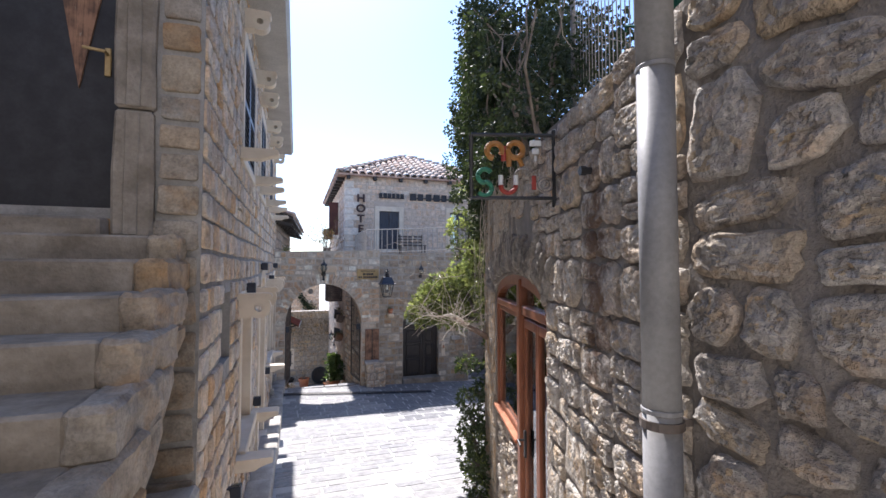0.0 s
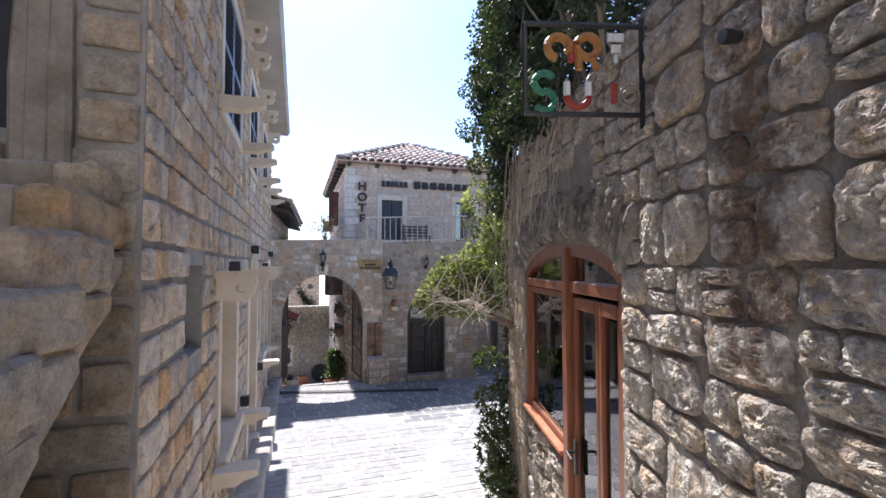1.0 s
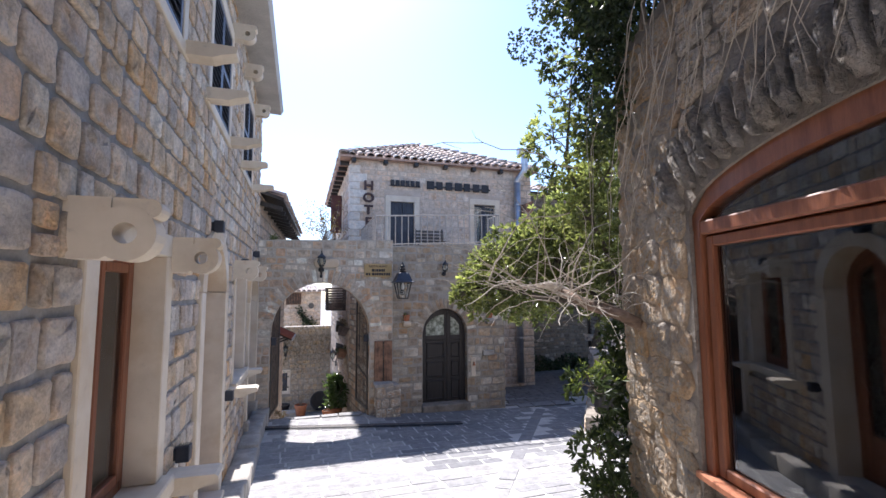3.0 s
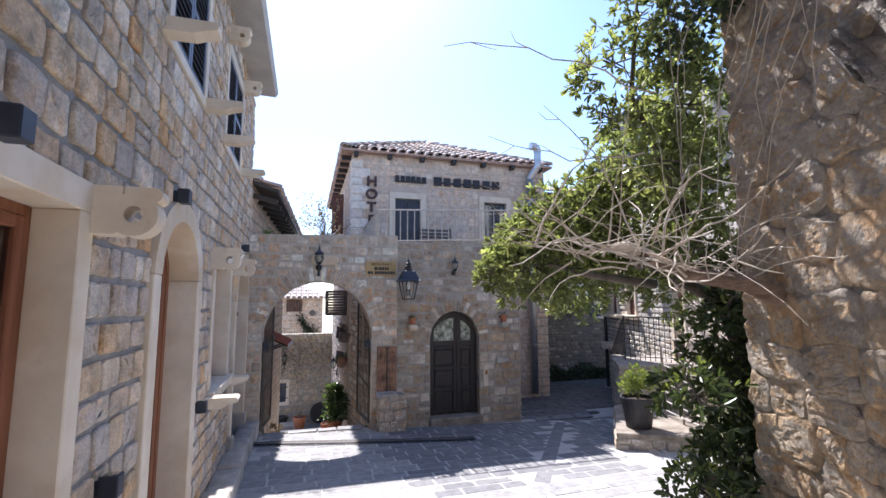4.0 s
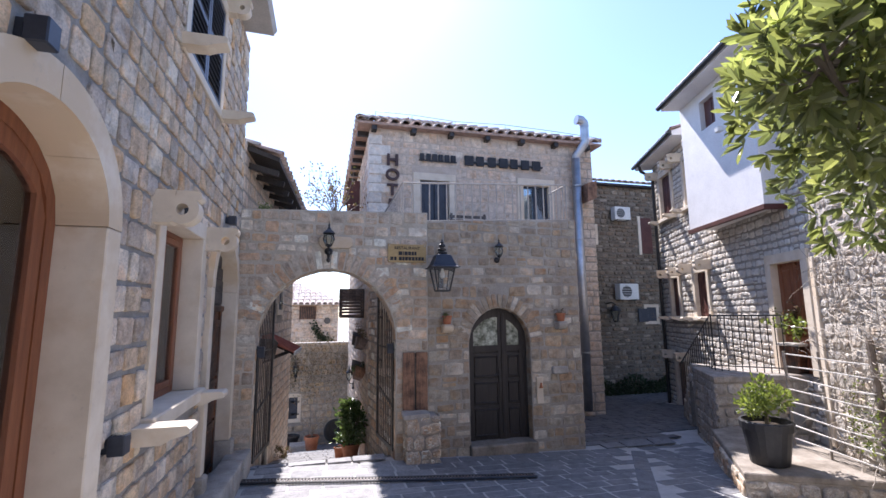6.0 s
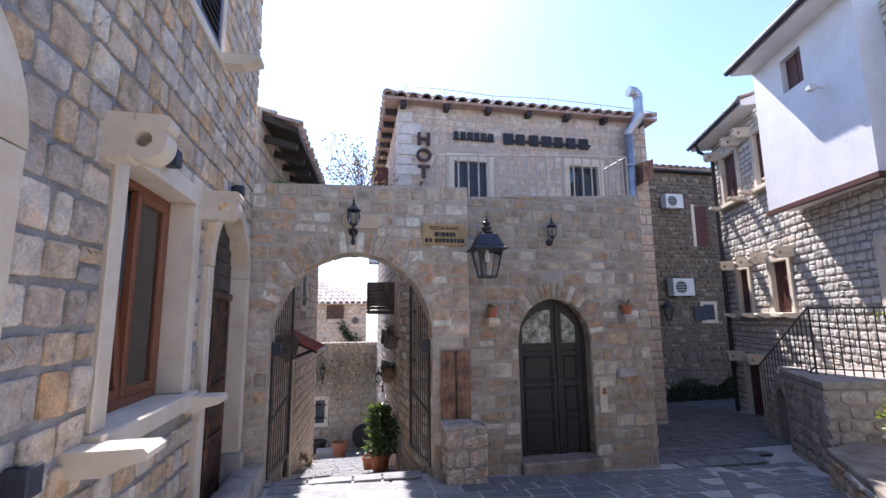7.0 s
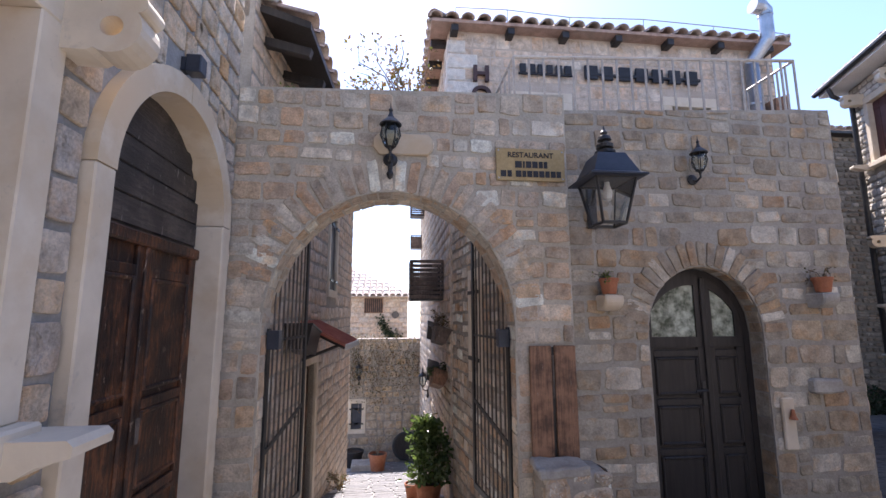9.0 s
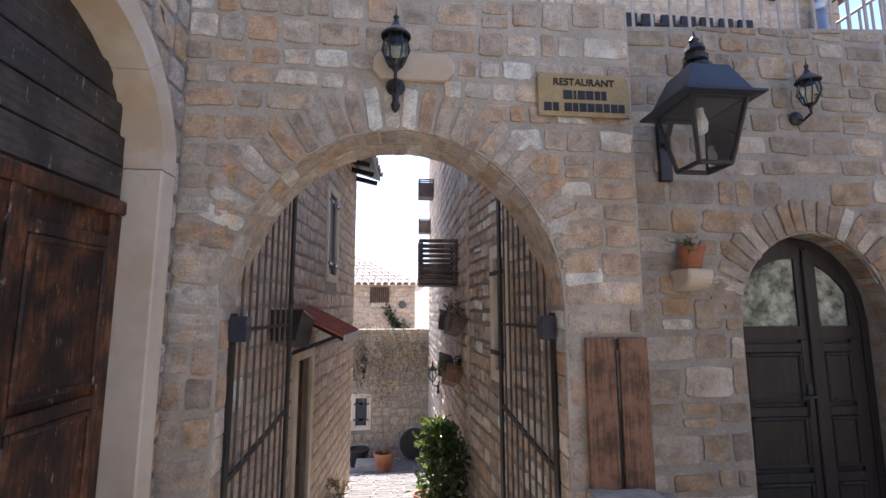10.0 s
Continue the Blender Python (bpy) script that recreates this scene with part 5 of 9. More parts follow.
def door_a():
    op = DOOR_A
    u0, u1, v0, spring, rise = op
    d = tagged(empty("door_1", LEFT), "arched orange wood door with glass in white stone surround", "door", kind="structure")
    arch_surround(d, op, 0.16, -0.045, 0.26, 0.15)
    z0 = 0.34
    part("threshold", box(u0, u1, -0.10, 0.26, 0.0, z0, 0.01), LIMESTONE, d, "white stone threshold")
    y = 0.19
    bm = ring_piece((u0 + 0.075, u1 - 0.075, z0, spring, rise - 0.07), 0.075, y, y + 0.07)
    add_box(bm, u0, u0 + 0.075, y, y + 0.07, z0, spring)
    add_box(bm, u1 - 0.075, u1, y, y + 0.07, z0, spring)
    part("door_frame", bm, WOOD_ORANGE, d, "orange varnished arched frame")
    mid = (u0 + u1) / 2
    for a, b, s in ((u0 + 0.08, mid - 0.002, 1), (mid + 0.002, u1 - 0.08, -1)):
        st = 0.085
        f = lambda u: arch_top((u0 + 0.08, u1 - 0.08, z0, spring, rise - 0.075), u)
        bm = bmesh.new()
        add_prism(bm, [(a, z0), (a + st, z0), (a + st, f(a + st)), (a + 0.001, f(a + 0.001))], y + 0.005, y + 0.055)
        add_prism(bm, [(b - st, z0), (b, z0), (b - 0.001, f(b - 0.001)), (b - st, f(b - st))], y + 0.005, y + 0.055)
        add_box(bm, a + st, b - st, y + 0.01, y + 0.05, z0, z0 + 0.5, 0.006)
        n = 8
        xs = [a + st + (b - a - 2 * st) * i / n for i in range(n + 1)]
        add_prism(bm, [(x, f(x) - 0.09) for x in xs] + [(x, f(x)) for x in xs[::-1]], y + 0.005, y + 0.055)
        leaf = part("door_leaf", bm, WOOD_ORANGE, d)
        part("pane", prism([(xs[0], z0 + 0.5), (xs[-1], z0 + 0.5)] + [(x, f(x) - 0.09) for x in xs[::-1]], y + 0.028, y + 0.034), GLASS, leaf, "tall frosted door pane").visible_shadow = False
    part("door_handle", tube([(mid + 0.05, y, 1.35), (mid + 0.05, y - 0.05, 1.35), (mid + 0.16, y - 0.05, 1.34)], 0.009), IRON, d, "black lever handle")
    part("curtain", wavy_curtain(u0, u1, z0, spring + rise, 0.34, 12), CURTAIN, d, "pale curtain behind the door glass")
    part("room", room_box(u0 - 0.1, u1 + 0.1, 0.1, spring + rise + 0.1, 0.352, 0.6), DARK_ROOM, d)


door_a()


def door_b():
    op = DOOR_B
    u0, u1, v0, spring, rise = op
    d = tagged(empty("door_2", LEFT), "old arched double door of peeling dark brown wood", "door", kind="structure")
    arch_surround(d, op, 0.13, -0.06, 0.26, 0.42)
    for a, b in ((u0 - 0.14, u0 + 0.0), (u1, u1 + 0.14)):
        part("base_stone", box(a, b, -0.10, 0.26, 0.0, 0.42, 0.02), OLD_LIMESTONE, d, "grey stone block under the jamb")
    y, z0, zt = 0.11, 0.08, 1.98
    mid = (u0 + u1) / 2
    part("threshold", box(u0, u1, -0.08, 0.26, -0.05, z0, 0.01), OLD_LIMESTONE, d)
    for a, b in ((u0, mid - 0.003), (mid + 0.003, u1)):
        panel_leaf(d, a, b, z0, zt, y, WOOD_OLD, ((0.03, 0.30), (0.32, 0.56), (0.58, 0.93)))
    part("meeting_strip", box(mid - 0.022, mid + 0.022, y - 0.022, y + 0.01, z0, zt, 0.006), WOOD_OLD, d)
    part("transom", box(u0, u1, y - 0.03, y + 0.05, zt, zt + 0.07, 0.01), WOOD_OLD, d)
    f = lambda u: arch_top(op, u)
    n = 12
    xs = [u0 + 0.001 + (u1 - u0 - 0.002) * i / n for i in range(n + 1)]
    part("overdoor", prism([(u0, zt + 0.07), (u1, zt + 0.07)] + [(x, f(x)) for x in xs[::-1]], y + 0.01, y + 0.04), WOOD_GREYED, d, "blackened boards over the door")
    for i in range(4):
        z = zt + 0.16 + i * 0.15
        half = (u1 - u0) / 2 * math.sqrt(max(0.02, 1 - max(0, (z - spring) / rise) ** 2)) - 0.02
        part("board", box(mid - half, mid + half, y - 0.004, y + 0.012, z - 0.07, z + 0.072, 0.004), WOOD_GREYED, d)
    part("keyhole_plate", box(mid + 0.04, mid + 0.075, y - 0.014, y - 0.006, 0.95, 1.08, 0.003), IRON_RUST, d)


door_b()


def upper_window(name, op):
    u0, u1, v0, v1, _ = op
    w = tagged(empty(name, LEFT), "upper window with closed dark louvred shutters and stone brackets", "window", kind="structure")
    part("lintel", box(u0 - 0.10, u1 + 0.10, -0.026, 0.2, v1, v1 + 0.13, 0.006), LIMESTONE, w)
    for a, b in ((u0 - 0.10, u0), (u1, u1 + 0.10)):
        part("jamb", box(a, b, -0.026, 0.2, v0, v1, 0.005), LIMESTONE, w)
    part("sill", box(u0 - 0.14, u1 + 0.14, -0.030, 0.2, v0 - 0.09, v0 - 0.002, 0.006), LIMESTONE, w)
    for u in (u0 - 0.12, u1 + 0.12):
        part("bracket", scroll_bracket(u, v1 + 0.06, 0.11, 0.20, 0.26, 0.03), LIMESTONE, w, "scrolled white stone bracket with a round hole")
        part("sill_bracket", sill_bracket(u, v0 + 0.03, 0.14, 0.35, 0.10), LIMESTONE, w, "long white stone slab bracket")
    mid = (u0 + u1) / 2
    for a, b in ((u0, mid - 0.003), (mid + 0.003, u1)):
        st = 0.055
        bm = bmesh.new()
        y = -0.016
        for q in ((a, a + st, v0, v1), (b - st, b, v0, v1), (a + st, b - st, v0, v0 + st), (a + st, b - st, v1 - st, v1), (a + st, b - st, (v0 + v1) / 2 - 0.03, (v0 + v1) / 2 + 0.03)):
            add_box(bm, q[0], q[1], y, y + 0.045, q[2], q[3], 0.004)
        sh = part("shutter", bm, NAVY, w, "dark blue-grey louvred shutter")
        k = 15
        for i in range(k):
            z = v0 + st + (v1 - v0 - 2 * st) * (i + 0.5) / k
            if abs(z - (v0 + v1) / 2) < 0.035:
                continue
            part("slat", moved(box(a + st, b - st, -0.024, 0.024, -0.004, 0.004), Matrix.Translation((0, y + 0.022, z)) @ Matrix.Rotation(radians(38), 4, "X")), NAVY, sh)
    part("room", room_box(u0 - 0.02, u1 + 0.02, v0 - 0.02, v1 + 0.02, 0.21, 0.16), DARK_ROOM, w)


for i, o in enumerate(UPPER):
    upper_window("window_%d" % (i + 3), o)


def spot(u, z, down=True):
    """A small dark square up-down wall lamp."""
    lamp = empty("wall_lamp", LEFT @ Matrix.Translation((u, 0, z)))
    tagged(lamp, "small black square spotlight on the stone wall", "wall lamp", "spot lamps on the house wall")
    part("housing", box(-0.043, 0.043, -0.115, -0.03, -0.055, 0.055, 0.006), NAVY, lamp)
    part("mount", box(-0.03, 0.03, -0.03, 0.0, -0.04, 0.04), NAVY, lamp)
    part("lens", box(-0.032, 0.032, -0.105, -0.04, 0.0555, 0.058), GLASS_LAMP, lamp)


for u, z in ((5.16, 2.78), (7.22, 3.01), (9.30, 2.79), (10.94, 3.04), (6.20, 1.30), (8.27, 1.235), (4.10, 1.15)):
    spot(u, z)


def plinth():
    """Stone kerb slabs along the foot of the house."""
    base = empty("plinth", Matrix())
    tagged(base, "low ledge of worn stone slabs along the house wall", "plinth", kind="structure")
    rng = random.Random(9)
    y = 4.2
    while y < 11.7:
        ln = rng.uniform(0.45, 0.8)
        y1 = min(y + ln, 11.72)
        z = ground_z(0, (y + y1) / 2) + 0.20 + 0.05 * (y > 9) + rng.uniform(-.01, .01)
        bm = subdivided(box(-0.50, -0.235 + rng.uniform(-.02, .02), y + 0.006, y1 - 0.006, z - 0.5, z, 0.015), 1)
        part("slab", rough_up(bm, 0.012, 4, y), OLD_LIMESTONE, base, smooth=True)
        y = y1


plinth()

# ---- stair and upper door by the house's end ----
def stair():
    st = empty("stair", Matrix())
    tagged(st, "worn stone stair climbing to the upper door", "stair", kind="structure")
    tops = [(2.90, 3.165), (2.62, 3.035), (2.36, 2.893), (2.10, 2.745), (1.84, 2.59), (1.58, 2.43), (1.32, 2.26), (1.06, 2.08), (0.80, 1.90)]
    for i, (y, z) in enumerate(tops):
        rng = random.Random(i)
        x1 = (-0.595, -0.565, -0.535, -0.515, -0.50, -0.485, -0.47, -0.46, -0.46)[i]
        back = 2.845 if i == 0 else tops[i - 1][0] + 0.02
        under = lambda q: (2.82 + 0.60 * (q - 2.9)) if i < 5 else z - 0.9
        b1 = max(back, y)
        bm = subdivided(prism([(y - 0.27, under(y - 0.27)), (b1, under(b1)), (b1, z), (y - 0.27, z)], -3.48, x1 - 0.12, "X", 0.012), 3)
        part("step", rough_up(bm, 0.014, 2.5, i), STEP_STONE, st, smooth=False)
        # the broken stone that ends the step
        bm = subdivided(box(x1 - 0.13, x1 + 0.0, y - 0.285, b1 - 0.01, z - 0.175, z + 0.004, 0.02), 6)
        part("end_stone", rough_up(rough_up(bm, 0.012, 6, i + 3), 0.012, 21, i), STONE_END, st, "rough reddish and grey stone at the step's end")
        lo = (lambda q: under(q) - 0.02) if i < 5 else (lambda q: z - 1.5)
        bm = subdivided(prism([(y - 0.26, lo(y - 0.26)), (b1 - 0.012, lo(b1 - 0.012)), (b1 - 0.012, z - 0.19), (y - 0.26, z - 0.19)], x1 - 0.215, x1 - 0.006, "X", 0.015), 3)
        part("side_stone", rough_up(bm, 0.014, 7, i + 9), STONE_END, st)
    part("threshold", rough_up(subdivided(box(-3.0, -0.955, 2.70, 2.95, 3.16, 3.262, 0.012), 2), 0.01, 3), STEP_STONE, st, "worn stone threshold")


stair()


def upper_door():
    d = tagged(empty("door_3", turned(-0.52, 2.85, 0, 0)), "dark brown upper door in a worn stone frame", "door", kind="structure")
    rng = random.Random(3)
    for z0, z1 in ((3.16, 3.86), (3.865, 4.62), (4.625, 5.6)):
        bm = subdivided(box(-0.43, -0.235, -0.05, 0.28, z0, z1, 0.015), 1)
        part("jamb", rough_up(bm, 0.012, 5, z0), STEP_STONE, d, "chipped grey stone jamb")
        part("jamb_fillet", rough_up(subdivided(box(-0.37, -0.30, -0.062, -0.04, z0 + .01, z1 - .01, 0.006), 2), 0.005, 6, z0), STEP_STONE, d)
    part("door_leaf", box(-1.60, -0.43, 0.06, 0.11, 3.262, 5.6, 0.004), LETTER, d, "smooth dark door leaf")
    part("diamond_panel", prism([(-0.72, 4.55), (-0.62, 3.98), (-0.52, 4.55), (-0.62, 5.1)], 0.045, 0.062), WOOD_BROWN, d, "brown wedge-shaped panel on the door")
    h = part("door_handle", box(-0.505, -0.475, 0.045, 0.062, 4.06, 4.22, 0.004), BRASS, d, "brass door handle plate")
    part("lever", tube([(-0.49, 0.05, 4.18), (-0.49, 0.0, 4.18), (-0.59, 0.0, 4.19)], 0.009), BRASS, h)
    part("room", box(-1.7, -0.4, 0.2, 0.25, 3.3, 5.7), DARK_ROOM, d)


upper_door()

# ---- leaves, words ----
def leaf_cloud(name, mat, parent, pts, axes, length, width, rng, long=False, label="", curl=0.25):
    """Many small folded leaves, each starting at a point and pointing along its axis."""
    verts, faces, k = [], [], 0
    for p, ax in zip(pts, axes):
        a = Vector(ax).normalized()
        s = a.cross(Vector((rng.uniform(-1, 1), rng.uniform(-1, 1), rng.uniform(-0.3, 1)))).normalized()
        n = s.cross(a)
        ln, wd = length * rng.uniform(0.7, 1.2), width * rng.uniform(0.75, 1.2)
        p = Vector(p)
        if long:
            q = [p, p + a * ln * .35 + s * wd * .45 + n * wd * curl, p + a * ln * .75 + s * wd * .5 + n * wd * curl, p + a * ln,
                 p + a * ln * .75 - s * wd * .5 + n * wd * curl, p + a * ln * .35 - s * wd * .45 + n * wd * curl]
            verts += [v[:] for v in q]
            faces += [(k, k + 1, k + 2, k + 3), (k, k + 3, k + 4, k + 5)]
            k += 6
        else:
            q = [p, p + a * ln * .5 + s * wd * .5 + n * wd * curl, p + a * ln, p + a * ln * .5 - s * wd * .5 + n * wd * curl]
            verts += [v[:] for v in q]
            faces += [(k, k + 1, k + 2), (k, k + 2, k + 3)]
            k += 4
    me = bpy.data.meshes.new(name)
    me.from_pydata(verts, [], faces)
    me.materials.append(mat)
    ob = new(name, me)
    if parent is not None:
        ob.parent = parent
    if label:
        ob["label"] = label
    return ob


def rand_dir(rng, up=0.0):
    while True:
        v = Vector((rng.uniform(-1, 1), rng.uniform(-1, 1), rng.uniform(-1, 1)))
        if 0.1 < v.length < 1:
            return (v.normalized() + Vector((0, 0, up))).normalized()


def word(name, body, size, mat, parent, m, depth=0.012, label="", wide=1.0, bold=0.006):
    """A raised word, standing in the xz plane of m."""
    cu = bpy.data.curves.new(name, "FONT")
    cu.body, cu.size, cu.extrude, cu.align_x, cu.align_y, cu.offset = body, size, depth / 2, "CENTER", "CENTER", bold * size
    tmp = bpy.data.objects.new(name, cu)
    scene.collection.objects.link(tmp)
    me = bpy.data.meshes.new_from_object(tmp.evaluated_get(bpy.context.evaluated_depsgraph_get()))
    bpy.data.objects.remove(tmp)
    me.materials.clear()
    me.materials.append(mat)
    ob = new(name, me)
    ob.parent = parent
    ob.matrix_basis = m @ Matrix.Rotation(radians(90), 4, "X") @ Matrix.Diagonal((wide, 1, 1, 1))
    if label:
        ob["label"] = label
    return ob


# ---- gateway ----
def gate_leaf(hinge, free, n, flip):
    g = empty("gate_leaf", Matrix.Translation((*hinge, 0)))
    tagged(g, "open wrought-iron gate leaf with upright bars and curved top", "gate", "gate leaves in the archway")
    d = Vector((free[0] - hinge[0], free[1] - hinge[1], 0))
    w = d.length
    d.normalize()
    top = lambda s: 1.50 + 1.0 * math.sqrt(max(0, 1 - (1 - s / w) ** 2))
    z0 = 0.02
    at = lambda s, z: Vector((d.x * s, d.y * s, z))
    nrm = Vector((-d.y, d.x, 0))
    def flat(pts, wide, thick):
        bm = bmesh.new()
        m = Matrix((d, nrm, Vector((0, 0, 1)))).transposed().to_4x4()
        for (sa, za), (sb, zb) in zip(pts, pts[1:]):
            a = math.atan2(zb - za, sb - sa)
            ln = math.hypot(sb - sa, zb - za)
            add_box(bm, -ln / 2 - wide * .3, ln / 2 + wide * .3, -thick / 2, thick / 2, -wide / 2, wide / 2)
            new_v = list(bm.verts)[-8:]
            bmesh.ops.transform(bm, matrix=m @ Matrix.Translation(((sa + sb) / 2, 0, (za + zb) / 2)) @ Matrix.Rotation(-a, 4, "Y"), verts=new_v)
        return bm
    arc = [(w * i / 12, top(w * i / 12)) for i in range(13)]
    part("gate_frame", flat([(0, z0), (0, top(0))], 0.05, 0.02), IRON, g)
    part("gate_frame", flat([(w, z0), (w, top(w))], 0.05, 0.02), IRON, g)
    part("top_rail", flat(arc, 0.035, 0.018), IRON, g)
    part("bottom_rail", flat([(0, z0), (w, z0)], 0.05, 0.02), IRON, g)
    part("middle_rail", flat([(0, 1.42), (w, 1.42)], 0.02, 0.012), IRON, g)
    part("slanting_rail", flat([(0, 0.60), (w, 0.80)], 0.035, 0.014), IRON, g)
    for i in range(1, n):
        s = w * i / n
        part("bar", tube([at(s, z0), at(s, top(s))], 0.0085, 6), IRON_RUST, g)
    part("hinge_box", box(-0.09 if flip < 0 else 0.0, 0.0 if flip < 0 else 0.09, -0.06, 0.04, 1.36, 1.50, 0.004), NAVY, g, "dark steel hinge box on the jamb")
    return g


gate_leaf((-0.235, 11.98), (-0.13, 12.86), 9, 1).children[-1].matrix_basis = Matrix.Translation((-0.10, -0.1, 0))
gate_leaf((1.625, 11.98), (1.50, 12.86), 9, -1).children[-1].matrix_basis = Matrix.Translation((0.10, -0.1, 0))


def cafe_door():
    d = tagged(empty("door_4", ARCH), "dark arched double door with two glazed quarter lights", "door", kind="structure")
    u0, u1, v0, spring, rise = CAFE
    y, z0 = 0.21, 0.02
    mid = (u0 + u1) / 2 + 0.10
    fr = (u0 + 0.05, u1 - 0.05, z0, spring, rise - 0.05)
    bm = ring_piece(fr, 0.05, y, y + 0.08)
    add_box(bm, u0, u0 + 0.05, y, y + 0.08, z0, spring)
    add_box(bm, u1 - 0.05, u1, y, y + 0.08, z0, spring)
    part("door_frame", bm, WOOD_DARK, d)
    zt = 1.34
    f = lambda u: arch_top(fr, u)
    for a, b in ((u0 + 0.052, mid - 0.004), (mid + 0.004, u1 - 0.052)):
        leaf = panel_leaf(d, a, b, z0, zt, y + 0.012, WOOD_DARK, ((0.02, 0.36), (0.38, 0.66), (0.68, 0.96)))
        n = 10
        st, zr = 0.07, zt + 0.085
        xs = [a + (b - a) * i / n for i in range(n + 1)]
        gx = [a + st - 0.004 + (b - a - 2 * st + 0.008) * i / n for i in range(n + 1)]
        bm = bmesh.new()
        add_prism(bm, [(x, max(f(x) - 0.095, zt)) for x in xs] + [(x, max(f(x), zt + 0.001)) for x in xs[::-1]], y + 0.004, y + 0.05)
        add_prism(bm, [(a, zt), (a + st, zt), (a + st, f(a + st)), (a, max(f(a), zt + 0.01))], y + 0.006, y + 0.048)
        add_prism(bm, [(b - st, zt), (b, zt), (b, max(f(b), zt + 0.01)), (b - st, f(b - st))], y + 0.006, y + 0.048)
        add_prism(bm, [(a, zt), (b, zt), (b, zr), (a, zr)], y + 0.005, y + 0.047)
        top = part("light_frame", bm, WOOD_DARK, leaf)
        part("pane", prism([(gx[0], zr - 0.01), (gx[-1], zr - 0.01)] + [(x, max(f(x) - 0.085, zr)) for x in gx[::-1]], y + 0.022, y + 0.028), FROSTED, leaf, "rounded frosted pane")
    part("meeting_strip", box(mid - 0.025, mid + 0.025, y - 0.012, y + 0.006, z0, f(mid) - 0.02, 0.006), WOOD_DARK, d)
    h = part("door_handle", box(mid - 0.075, mid - 0.04, y - 0.008, y + 0.004, 0.86, 1.06, 0.004), IRON, d, "dark metal handle plate")
    part("lever", tube([(mid - 0.057, y, 0.99), (mid - 0.057, y - 0.05, 0.99), (mid - 0.16, y - 0.05, 0.985)], 0.009), IRON, h)
    part("threshold", rough_up(subdivided(box(u0 - 0.02, u1 + 0.02, -0.08, 0.5, -0.4, z0, 0.015), 1), 0.008, 4), STEP_STONE, d, "worn stone threshold slab")
    part("room", room_box(u0 - 0.2, u1 + 0.2, -0.1, 2.2, 0.56, 1.0), DARK_ROOM, d)


cafe_door()


def name_plate():
    p = empty("name_plate", Matrix.Translation((1.795, 11.775, 2.815)))
    tagged(p, "brass-coloured restaurant plate with dark raised lettering", "sign")
    part("plate", box(-0.285, 0.285, 0.0, 0.014, -0.135, 0.135, 0.003), BRASS, p)
    word("lettering", "RESTAURANT", 0.062, LETTER, p, Matrix.Translation((0, -0.003, 0.078)), 0.006, wide=1.0)
    for z, h, spans in ((0.0, 0.055, ((-0.13, -0.075), (-0.065, -0.05), (-0.04, 0.005), (0.012, 0.057), (0.066, 0.10), (0.108, 0.138))),
                        (-0.078, 0.052, ((-0.25, -0.205), (-0.195, -0.16), (-0.125, -0.08), (-0.072, -0.04), (-0.032, 0.01), (0.018, 0.06), (0.068, 0.11), (0.12, 0.155), (0.165, 0.205), (0.213, 0.25)))):
        for a, b in spans:
            part("name_bar", box(a, b, -0.004, 0.001, z - h / 2, z + h / 2), LETTER, p)
    for x in (-0.265, 0.265):
        for z in (-0.115, 0.115):
            part("screw", moved(lathe([(0.0, 0.006), (0.006, 0.005), (0.008, 0.0)], 8), Matrix.Translation((x, 0, z)) @ Matrix.Rotation(radians(90), 4, "X")), ZINC, p)


name_plate()


